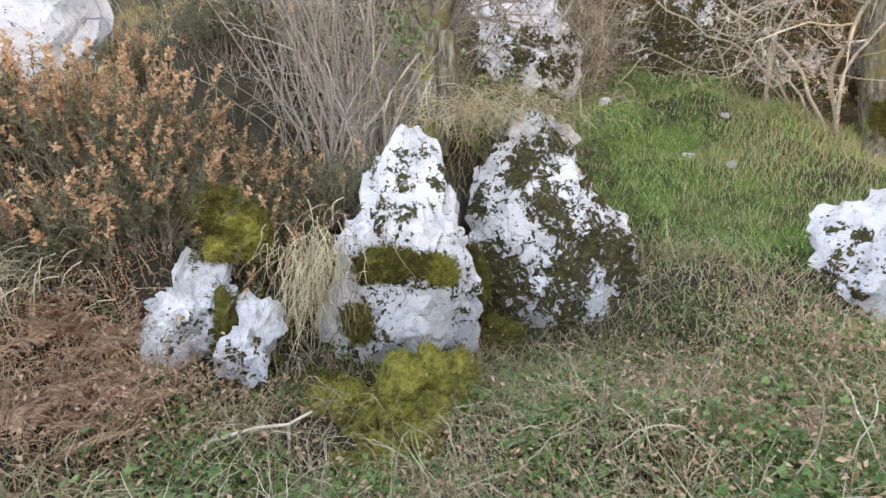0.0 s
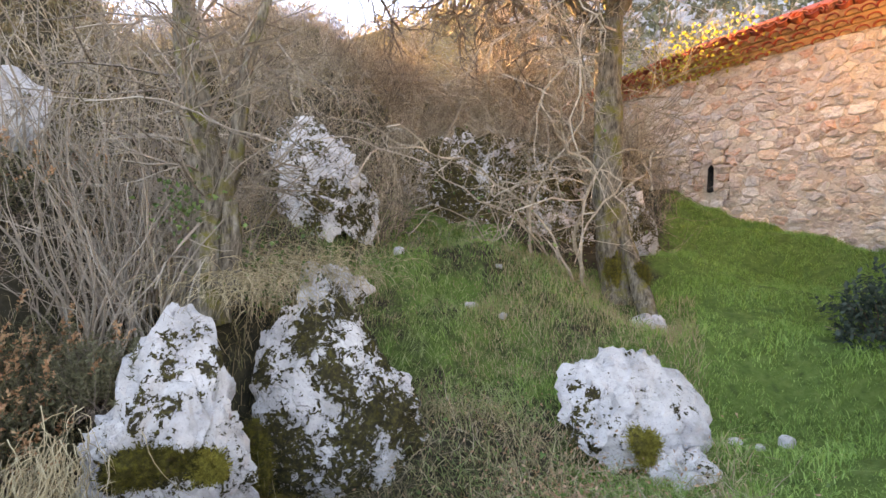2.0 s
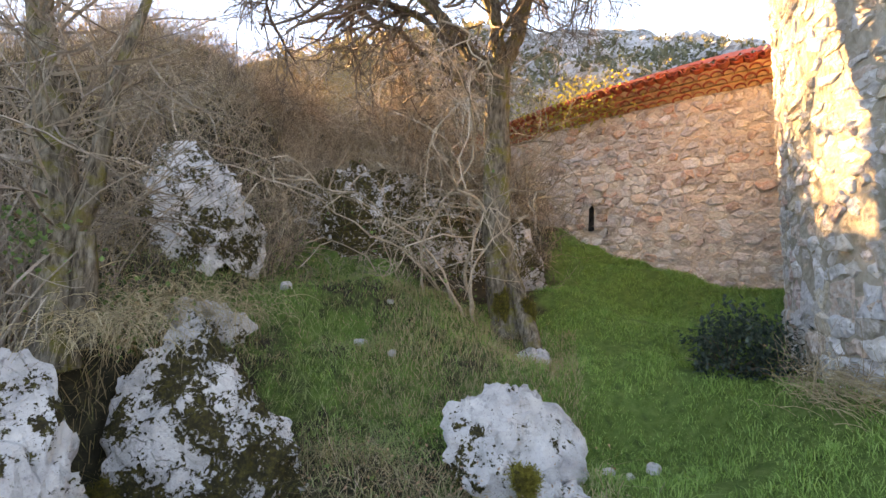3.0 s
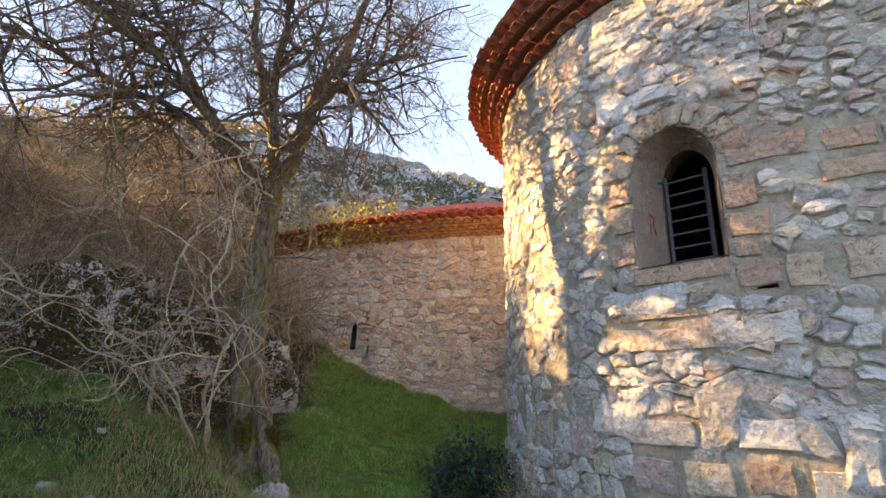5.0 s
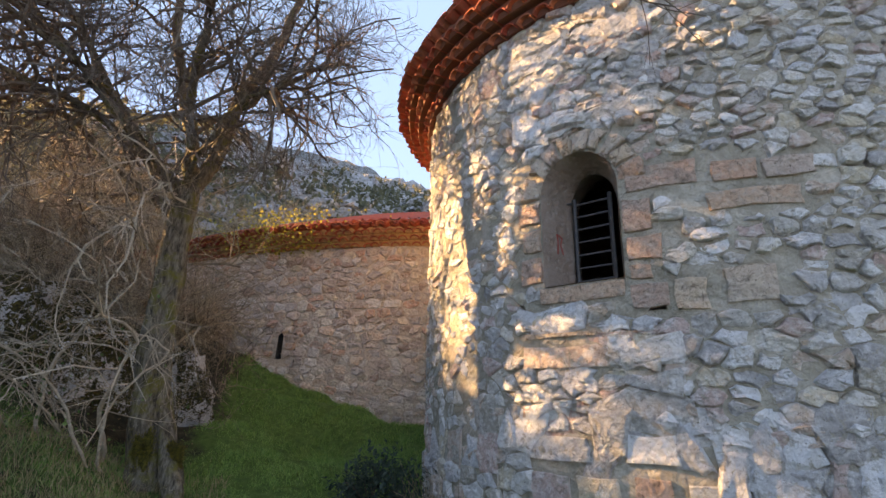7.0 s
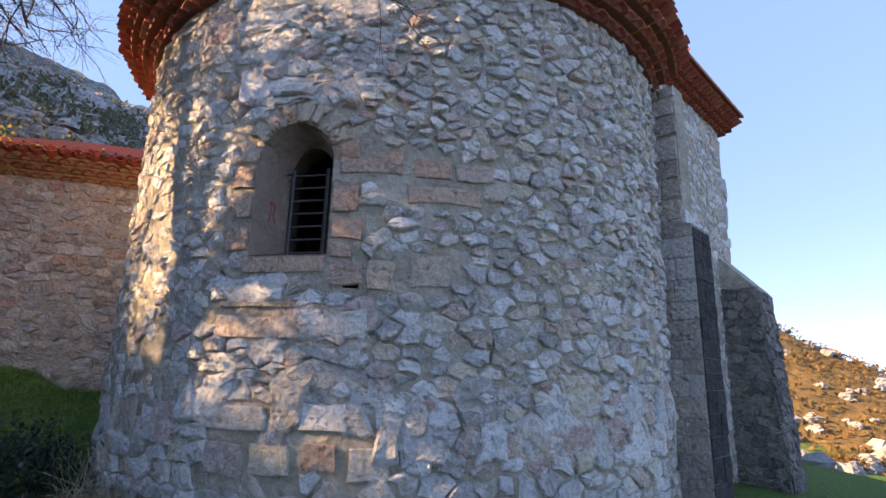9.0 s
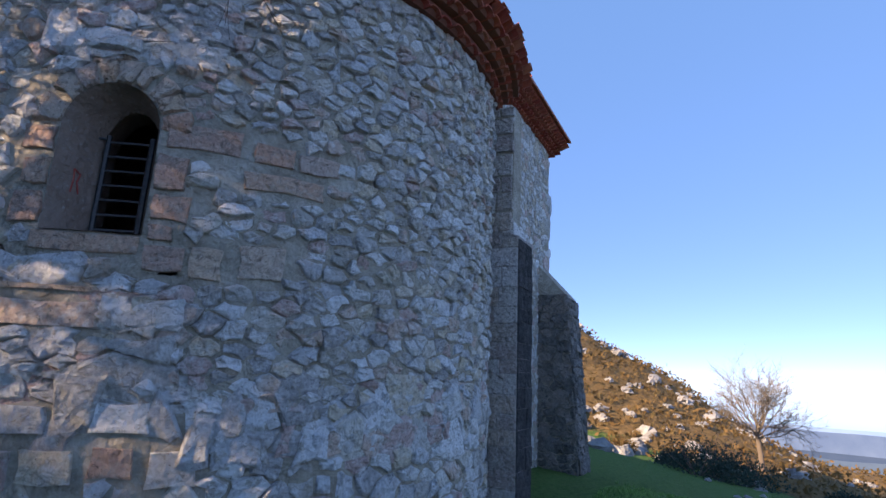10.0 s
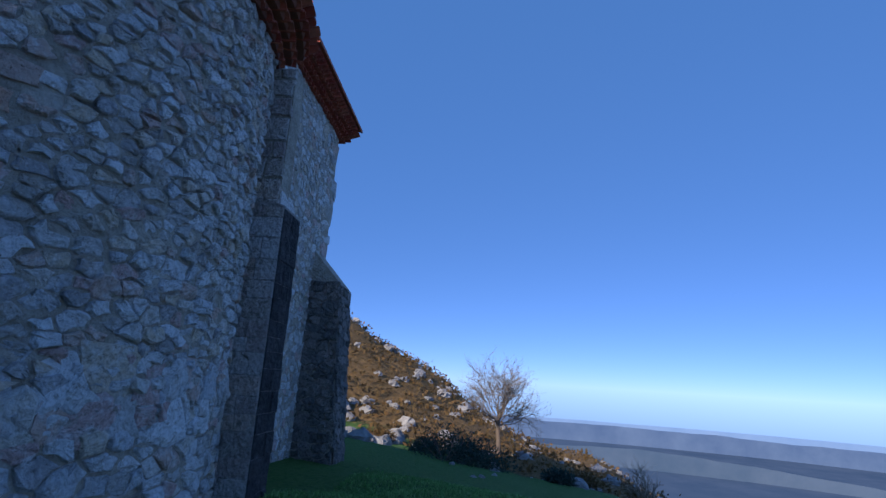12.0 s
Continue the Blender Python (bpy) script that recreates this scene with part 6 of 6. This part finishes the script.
for x, y in scatter(7000, -7.0, -0.6, -4.0, 0.8, lambda x, y: True):
    (b if prng.random() < 0.5 else s).blade((x, y, ground_z(x, y) - 0.02), (prng.gauss(0, 0.8), prng.gauss(0, 0.8)), prng.uniform(0.1, 0.3), prng.uniform(0.006, 0.014), prng.uniform(0, 3.14), prng.uniform(0.4, 1.2))
for x, y in scatter(11000, -4.3, -0.7, 4.3, 7.5, lambda x, y: x + 0.4 * y < 2.6):
    c = nz(x * 1.8, y * 1.8, 14)
    (tuft if prng.random() < 0.55 + 1.5 * c else b if prng.random() < 0.6 else s).blade((x, y, ground_z(x, y) - 0.02), (prng.gauss(0.2, 0.9), prng.gauss(-0.3, 0.9)), prng.uniform(0.05, 0.16) * (1 + c), prng.uniform(0.004, 0.009), prng.uniform(0, 3.14), prng.uniform(0.6, 1.3))
# hanging straw over the ledges
for cx, cy, cz, n, sp in ((-2.80, 3.5, 1.9, 500, 0.28), (-3.3, 4.4, 2.1, 700, 0.5), (-3.1, 4.9, 1.9, 500, 0.4), (-3.6, 0.5, 0.95, 200, 0.2), (2.75, 5.0, 1.3, 350, 0.25)):
    for k in range(n):
        p = (cx + prng.gauss(0, sp), cy + prng.gauss(0, sp), cz + prng.gauss(0, 0.08))
        L = prng.uniform(0.15, 0.42)
        o = V3(p)
        pts, e = crooked(o, V3((prng.gauss(0.35, 0.4), prng.gauss(-0.4, 0.4), 0.35)).normalized(), L, 4, prng, 0.2, V3((0.05, -0.05, -0.42)))
        s.tube(pts, prng.uniform(0.002, 0.0042), 0.001)
for k in range(330):
    p = V3((-2.74 + prng.gauss(0, 0.12), 1.92 + prng.gauss(0, 0.12), 0.90 + prng.gauss(0, 0.14)))
    pts, e = crooked(p, V3((prng.gauss(0.45, 0.2), prng.gauss(-0.45, 0.2), 0.1)).normalized(), prng.uniform(0.15, 0.55), 7, prng, 0.45, V3((0.0, 0.0, -0.4)))
    s.tube(pts, prng.uniform(0.0022, 0.004), 0.001)
stuff("tufted_grass", tuft, M_TUFT, "tufted grey-green grass between the rocks", "grass")
stuff("rough_grass", b, M_MEADOW, "long rough green and straw coloured grass", "grass")
stuff("dead_grass", s, M_STRAW, "dry straw coloured dead grass and stalks", "grass")

# dead stalks and bramble runners in front of the rocks
b = Bag()
for k in range(520):
    x, y = prng.uniform(-1.7, 0.8), prng.uniform(1.4, 4.4)
    p = V3((x, y, ground_z(x, y)))
    pts, e = crooked(p, V3((prng.gauss(0, 0.7), prng.gauss(0, 0.7), 0.9)).normalized(), prng.uniform(0.15, 0.6), 8, prng, 0.5, V3((0, 0, -0.16)))
    b.tube(pts, prng.uniform(0.002, 0.0045), 0.0012)
for k in range(900):
    x, y = (prng.uniform(-3.2, -1.0), prng.uniform(0.2, 2.4)) if k % 3 else (prng.uniform(-4.6, -3.0), prng.uniform(0.3, 2.9))
    p = V3((x, y, ground_z(x, y)))
    pts, e = crooked(p, V3((prng.gauss(0, 0.7), prng.gauss(0, 0.7), 0.8)).normalized(), prng.uniform(0.15, 0.55), 8, prng, 0.5, V3((0, 0, -0.16)))
    b.tube(pts, prng.uniform(0.002, 0.004), 0.0012)
for k in range(100):
    x, y = prng.uniform(-2.8, 1.0), prng.uniform(0.9, 3.6)
    pts, e = crooked(V3((x, y, ground_z(x, y))), V3((prng.gauss(0, 0.8), prng.gauss(-0.2, 0.8), 0.8)).normalized(), prng.uniform(0.3, 0.7), 9, prng, 0.36, V3((0, 0, -0.12)))
    b.tube(pts, prng.uniform(0.004, 0.0065), 0.002)
stuff("dead_stalks", b, M_STALK, "dead bramble runners and brown stalks in a tangle", "stalks")
b = Bag()
for k in range(19000):
    u = prng.random()
    if u < 0.55:
        x, y = prng.gauss(-0.9, 0.7), prng.gauss(2.4, 0.6)
    elif u < 0.8:
        x, y = prng.gauss(-2.3, 0.5), prng.gauss(1.4, 0.5)
    else:
        x, y = prng.gauss(0.3, 0.5), prng.gauss(2.5, 0.5)
    if nz(x * 2.6, y * 2.6, 6) < 0.02 + 0.25 * prng.random() or math.hypot(x + 2.2, y - 1.94) < 0.45:
        continue
    z = ground_z(x, y) + abs(prng.gauss(0, 0.07)) + 0.02
    b.ivy_leaf(V3((x, y, z)), rand_dir(prng, 0.2), V3((prng.gauss(0, 0.7), prng.gauss(-0.4, 0.7), 1)), prng.uniform(0.022, 0.055))
for k in range(330):
    cx, cy = (prng.uniform(-2.0, 1.0), prng.uniform(1.4, 3.4)) if k % 3 else (prng.uniform(-3.2, -1.8), prng.uniform(0.5, 1.9))
    if nz(cx * 1.4, cy * 1.4, 17) < 0.0 or math.hypot(cx + 2.2, cy - 1.94) < 0.5:
        continue
    h = prng.uniform(0.05, 0.17)
    for j in range(prng.randint(9, 18)):
        p = V3((cx + prng.gauss(0, 0.055), cy + prng.gauss(0, 0.055), ground_z(cx, cy) + h + prng.gauss(0, 0.035)))
        b.ivy_leaf(p, rand_dir(prng, 0.1), V3((prng.gauss(0, 0.4), prng.gauss(-0.5, 0.4), 1)), prng.uniform(0.02, 0.048))
for cx, cy, cz, n, sp in ((-3.25, 3.36, 2.5, 300, 0.14), (-3.1, 4.0, 1.9, 500, 0.25), (-2.6, 6.6, 2.0, 500, 0.25), (-1.5, 7.0, 2.2, 400, 0.5)):
    for k in range(n):
        b.leaf(V3((cx + prng.gauss(0, sp), cy + prng.gauss(0, sp), cz + prng.gauss(0, sp))), rand_dir(prng), rand_dir(prng, 0.5), prng.uniform(0.025, 0.06), 0.85)
stuff("ivy", b, M_IVY, "low green ivy and bramble leaves on the ground", "ivy")
b = Bag()
for k in range(10500):
    u = prng.random()
    x, y = (prng.gauss(-0.4, 0.6), prng.gauss(3.0, 0.7)) if u < 0.45 else (prng.gauss(-1.4, 0.6), prng.gauss(1.9, 0.5)) if u < 0.65 else (prng.gauss(-3.0, 0.4), prng.gauss(0.9, 0.3))
    b.leaf(V3((x, y, ground_z(x, y) + abs(prng.gauss(0, 0.15)) + 0.02)), rand_dir(prng), rand_dir(prng), prng.uniform(0.012, 0.042), 0.5)
stuff("fallen_leaves", b, M_BRACKEN, "curled brown fallen leaves among the stalks", "leaves")

b = Bag()
for k in range(1300):
    x, y = prng.gauss(-3.2, 0.35), prng.gauss(0.75, 0.35)
    pts, e = crooked(V3((x, y, ground_z(x, y) + abs(prng.gauss(0, 0.12)))), rand_dir(prng, 0.2), prng.uniform(0.12, 0.42), 7, prng, 0.6, V3((0.05, -0.05, -0.05)))
    b.tube(pts, prng.uniform(0.0018, 0.004), 0.001)
stuff("withered_tangle", b, M_BRACKEN, "reddish-brown tangle of withered curled fern stems", "ferns")


# heather
def heather(at, size, sprigs, seed, label, bloom=0.6):
    r = random.Random(seed)
    ob = thing("heather_bush", label, "heather", at, group="heather on the bank")
    st, lv, bl = Bag(), Bag(), Bag()
    for k in range(sprigs):
        d = V3((r.gauss(0.12, 0.5), r.gauss(-0.12, 0.5), 1)).normalized()
        o = V3((r.gauss(0, 0.22) * size, r.gauss(0, 0.22) * size, -0.1))
        pts, e = crooked(o, d, size * r.uniform(0.5, 1.0), 5, r, 0.16)
        st.tube(pts, 0.004, 0.0015)
        for q, w in zip(pts[2:], pts[3:] + [pts[-1] + e * 0.05]):
            for j in range(10):
                t = q.lerp(w, r.random())
                lv.leaf(t, (rand_dir(r) + e * 0.7), rand_dir(r), r.uniform(0.025, 0.05), 0.28)
        if r.random() < bloom:
            L = r.uniform(0.10, 0.20)
            for j in range(26):
                t = pts[-1] + e * L * r.random()
                bl.leaf(t, (rand_dir(r) + e * 0.9), rand_dir(r), r.uniform(0.02, 0.04), 0.6)
    part("wood", st.mesh("wood", M_BRANCH), M_BRANCH, ob)
    part("foliage", lv.mesh("foliage", M_HEATH), M_HEATH, ob)
    if bl.v:
        tagged(part("bloom", bl.mesh("bloom", M_BLOOM), M_BLOOM, ob), "dried orange-brown flower spikes", kind="stuff")


for i, (x, y, size, n, bloom) in enumerate(((-4.4, 0.7, 0.75, 190, 0.95), (-4.1, 1.25, 0.85, 200, 0.95), (-3.8, 0.75, 0.65, 150, 0.5), (-3.65, 1.35, 0.68, 170, 0.28), (-3.55, 1.85, 0.65, 170, 0.18), (-3.4, 2.25, 0.6, 160, 0.12), (-3.15, 2.6, 0.5, 140, 0.08), (-4.2, 1.9, 0.8, 170, 0.3), (-4.9, 1.3, 0.6, 160, 0.95), (-3.25, 1.75, 0.46, 120, 0.15), (-4.9, 0.3, 0.65, 170, 0.8), (-5.4, 2.0, 0.4, 120, 0.5), (-5.9, 0.9, 0.9, 170, 0.8), (-5.6, 3.6, 0.8, 160, 0.25), (-4.7, 2.5, 0.7, 150, 0.2), (-3.85, 2.15, 0.75, 190, 0.35), (-3.6, 2.1, 0.6, 180, 0.3), (-3.95, 2.5, 0.7, 180, 0.3), (-3.75, 1.7, 0.6, 170, 0.3))):
    heather((x, y, ground_z(x, y)), size, n, 40 + i, "dark green heather with dried orange-brown flower spikes" if bloom > 0.7 else "dark green heather with few dried flower spikes", bloom)


# bracken
def frond(bag, p, d, length, r):
    pts, e = crooked(p, d, length, 8, r, 0.10, V3((0, 0, -0.10)))
    bag.tube(pts, 0.003, 0.001)
    for i in range(1, 9):
        ax = (pts[i] - pts[i - 1]).normalized()
        side = ax.cross(V3((0, 0, 1))).normalized()
        w = length * 0.30 * (1 - i / 10)
        for sgn in (-1, 1):
            for h in (0, 0.5):
                q = pts[i - 1].lerp(pts[i], h)
                t = (side * sgn + ax * 0.35 + V3((0, 0, r.gauss(-0.15, 0.2)))).normalized()
                bag.leaf(q, t, V3((0, 0, 1)), w, 0.16)
                for j in (0.3, 0.5, 0.7):
                    bag.leaf(q + t * w * j, (ax + t * 0.3).normalized(), V3((0, 0, 1)), w * 0.28, 0.4)
                    bag.leaf(q + t * w * j, (-ax + t * 0.5).normalized(), V3((0, 0, 1)), w * 0.28, 0.4)


for i, (x, y, n, L) in enumerate(((-2.95, 0.75, 20, 0.5), (-3.25, 0.55, 20, 0.5), (-3.35, 1.05, 12, 0.45), (-3.55, 0.75, 16, 0.5), (-0.28, 2.75, 9, 0.34), (-0.2, 3.7, 5, 0.3), (-1.9, 8.3, 6, 0.5))):
    ob = thing("bracken", "withered reddish-brown bracken fronds", "fern", (x, y, ground_z(x, y)), group="dead bracken")
    r = random.Random(80 + i)
    for k in range(n):
        b = Bag()
        a = r.uniform(0, 6.28)
        frond(b, V3((r.gauss(0, 0.08), r.gauss(0, 0.08), 0.02)), V3((math.cos(a) * 0.8 + 0.25, math.sin(a) * 0.8 - 0.25, 0.75)).normalized(), L * r.uniform(0.7, 1.1), r)
        part("frond", b.mesh("frond", M_BRACKEN), M_BRACKEN, ob)
stick = thing("fallen_stick", "grey forked dead stick lying in the ivy", "stick")
b = Bag()
b.tube([V3((-2.50, 0.92, 0.10)), V3((-2.38, 1.05, 0.19)), V3((-2.30, 1.21, 0.21)), V3((-2.22, 1.35, 0.20)), V3((-2.16, 1.45, 0.25))], 0.013, 0.008, 6)
b.tube([V3((-2.22, 1.35, 0.20)), V3((-2.23, 1.35, 0.05)), V3((-2.23, 1.34, -0.20))], 0.009, 0.006, 6)
part("wood", b.mesh("wood", M_CANE, True), M_CANE, stick)

# ---- distance ----
far_tree = thing("far_tree", "lone bare round-crowned tree on the slope", "tree", (35.0, -2.1, ground_z(35.0, -2.1)))
part("trunk", trunk_mesh([(0, 0, -0.6), (0.05, 0, 0.8), (0.0, 0.1, 1.9)], [0.15, 0.11, 0.10], 7.0, 10), M_BRANCH, far_tree)
b = Bag()
frng = random.Random(9)
for k in range(26):
    d = V3((frng.gauss(0, 1.0), frng.gauss(0, 1.0), 0.95)).normalized()
    boughs(b, V3((0, 0.05, 1.5 + 0.8 * frng.random())), d, frng.uniform(1.7, 2.5), 0.035, 3, frng, 0.24, 0.03, (4, 5), 0.8, 0.52)
tagged(part("crown", b.mesh("crown", M_STEM), M_STEM, far_tree), kind="stuff")


def shrub(x, y, size, mat, label, seed, n=1500, leaf=0.12):
    r = random.Random(seed)
    ob = thing("shrub", label, "shrub", (x, y, ground_z(x, y)))
    b, st = Bag(), Bag()
    for k in range(n):
        d = rand_dir(r, 0.3)
        p = V3((d.x * size, d.y * size, abs(d.z) * size * 0.8)) * r.uniform(0.5, 1.05) * (1 + 0.3 * nz(d.x * 2 + seed, d.y * 2, d.z * 2))
        b.leaf(p, d + rand_dir(r), rand_dir(r), leaf * r.uniform(0.6, 1.3), 0.5)
    for k in range(14):
        pts, e = crooked(V3((0, 0, -0.1)), rand_dir(r, 0.8), size * 0.9, 4, r, 0.2)
        st.tube(pts, 0.02 * size, 0.006)
    part("foliage", b.mesh("foliage", mat), mat, ob)
    part("wood", st.mesh("wood", M_BRANCH), M_BRANCH, ob)


shrub(27.9, 0.1, 2.0, M_BUSH, "dark gorse bush at the edge of the lawn", 1)
shrub(28.8, -1.2, 1.5, M_BUSH, "dark gorse bush at the edge of the lawn", 8)
shrub(26.2, -0.3, 1.3, M_BUSH, "dark gorse bush at the edge of the lawn", 10)
shrub(25.2, 0.6, 1.7, M_BUSH, "dark low gorse bush at the edge of the lawn", 9)
shrub(27.6, 1.6, 0.8, M_BUSH, "dark gorse bush at the edge of the lawn", 2)
shrub(27.0, -4.4, 0.7, M_BUSH, "dark low gorse bush on the slope", 3)
shrub(30.5, 4.3, 0.9, M_GORSE, "brown dry gorse bush on the slope", 4)
shrub(31.0, -6.3, 0.9, M_GORSE, "brown dry gorse bush on the slope", 6)
bare = thing("bare_shrub", "leafless brown thorn shrub leaning on the slope", "shrub", (31.5, -9.8, ground_z(31.5, -9.8)))
b = Bag()
for k in range(16):
    boughs(b, V3((0, 0, 0)), V3((frng.gauss(0, 0.6), frng.gauss(0.35, 0.5), 1)).normalized(), frng.uniform(1.0, 1.8), 0.03, 2, frng, 0.25, 0, (3, 5), 0.8, 0.5)
part("crown", b.mesh("crown", M_CANE), M_CANE, bare)

# pale rocks over the far slopes


def lump(bag, x, y, size, r):
    z = ground_z(x, y)
    o = len(bag.v)
    pts = []
    n = 7
    for lv, (s, h) in enumerate(((1.0, -0.3), (0.9, 0.25), (0.45, 0.6))):
        for i in range(n):
            a = 2 * math.pi * i / n + lv * 0.4
            k = size * s * r.uniform(0.65, 1.2)
            bag.v.append((x + k * math.cos(a), y + k * math.sin(a), z + h * size * r.uniform(0.6, 1.2)))
    for lv in (0, 1):
        for i in range(n):
            j = (i + 1) % n
            bag.f.append((o + lv * n + i, o + lv * n + j, o + (lv + 1) * n + j, o + (lv + 1) * n + i))
    bag.f.append(tuple(o + 2 * n + i for i in range(n)))


b, g = Bag(), Bag()
for k in range(900):
    x, y = frng.uniform(28, 80), frng.gauss(8, 16)
    if nz(x * 0.09, y * 0.09, 5) < 0.02 and frng.random() < 0.7:
        continue
    lump(b, x, y, abs(frng.gauss(0.12, 0.28)) + 0.10, frng)
for k in range(5200):
    x, y = frng.uniform(31, 80), frng.gauss(8, 18)
    z = ground_z(x, y)
    h = abs(frng.gauss(0.22, 0.2))
    for j in range(4):
        g.leaf(V3((x + frng.gauss(0, 0.25), y + frng.gauss(0, 0.25), z + h * frng.random())), rand_dir(frng, 0.4), rand_dir(frng), frng.uniform(0.15, 0.4), 0.6)
for k in range(1500):
    y = frng.uniform(26, 95)
    x = frng.uniform(-8, 34)
    lump(b, x, y, (abs(frng.gauss(0.22, 0.5)) + 0.15) * (0.6 + y * 0.01), frng)
h2 = Bag()
for k in range(5200):
    y, x = frng.uniform(22, 90), frng.uniform(-14, 36)
    z = ground_z(x, y)
    for j in range(3):
        h2.leaf(V3((x + frng.gauss(0, 0.4), y + frng.gauss(0, 0.4), z + frng.random() * 0.9)), rand_dir(frng, 0.4), rand_dir(frng), frng.uniform(0.3, 0.8), 0.6)
for k in range(26):
    x = 24.5 + k * 0.33
    lump(b, x, 4.9 - 0.13 * (x - 24) + frng.gauss(0, 0.35), frng.uniform(0.2, 0.75), frng)
for x, y in ((19.6, -0.6), (20.3, -0.9), (22.0, -1.4), (23.0, 0.2)):
    lump(b, x, y, 0.14, frng)


def far_rock_material():
    m = Mat("far_limestone", 0.95, 0.2)
    pos = m.geo_pos()
    c = m.ramp(m.noise(1.6, 7, 0.7, pos), (0.3, (0.20, 0.195, 0.19)), (0.5, (0.35, 0.34, 0.33)), (0.7, (0.50, 0.49, 0.47)))
    m.color(c).bump(m.noise(6.0, 6, 0.75, pos), 1.0, 0.15)
    return m.m


stuff("scattered_rocks", b, far_rock_material(), "pale limestone rocks scattered over the dry slopes", "rocks")
stuff("mountain_scrub", h2, M_HEATH, "grey-green low scrub over the rocky mountainside", "scrub")
stuff("gorse_scrub", g, M_GORSE, "dry orange-brown gorse and bracken over the slopes", "scrub")


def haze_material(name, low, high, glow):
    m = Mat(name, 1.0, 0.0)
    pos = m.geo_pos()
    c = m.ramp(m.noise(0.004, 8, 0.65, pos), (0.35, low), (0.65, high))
    # bluish distance haze is put into this colour and its own glow
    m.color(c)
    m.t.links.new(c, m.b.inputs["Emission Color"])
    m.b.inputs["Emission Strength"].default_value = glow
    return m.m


def ridge(name, dist, top, rough, mat, seed, foot):
    V, F = [], []
    n = 160
    for i in range(n + 1):
        a = radians(lerp(-100, 60, i / n))
        z = top(a) + rough * noise.fractal(Vector((a * 9 + seed, seed, 0)), 1.0, 2.0, 5)
        x, y = dist * math.cos(a), dist * math.sin(a)
        V += [(x, y, foot), (x, y, z)]
    for i in range(n):
        F.append((2 * i, 2 * i + 2, 2 * i + 3, 2 * i + 1))
    ob = new(name, mesh_of(name, V, F, mat))
    return tagged(ob, "hazy blue hills far across the valley", "backdrop", kind="structure")


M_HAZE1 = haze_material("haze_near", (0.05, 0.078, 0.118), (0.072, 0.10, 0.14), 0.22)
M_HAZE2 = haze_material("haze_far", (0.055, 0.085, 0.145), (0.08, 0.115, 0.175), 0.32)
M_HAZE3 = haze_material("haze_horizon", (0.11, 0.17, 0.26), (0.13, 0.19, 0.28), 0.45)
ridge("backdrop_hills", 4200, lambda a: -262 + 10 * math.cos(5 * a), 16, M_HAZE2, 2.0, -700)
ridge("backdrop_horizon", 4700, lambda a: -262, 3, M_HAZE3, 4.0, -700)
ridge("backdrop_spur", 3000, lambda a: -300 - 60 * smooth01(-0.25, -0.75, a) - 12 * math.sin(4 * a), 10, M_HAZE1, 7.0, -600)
V, F = [], []
for i in range(61):
    a = radians(lerp(-110, 70, i / 60))
    for r in (200, 600, 1200, 2000, 3100, 4800):
        V.append((r * math.cos(a), r * math.sin(a), -380 + 8 * nz(math.cos(a) * 3, r * 0.002)))
for i in range(60):
    for j in range(5):
        F.append((i * 6 + j, i * 6 + j + 1, (i + 1) * 6 + j + 1, (i + 1) * 6 + j))
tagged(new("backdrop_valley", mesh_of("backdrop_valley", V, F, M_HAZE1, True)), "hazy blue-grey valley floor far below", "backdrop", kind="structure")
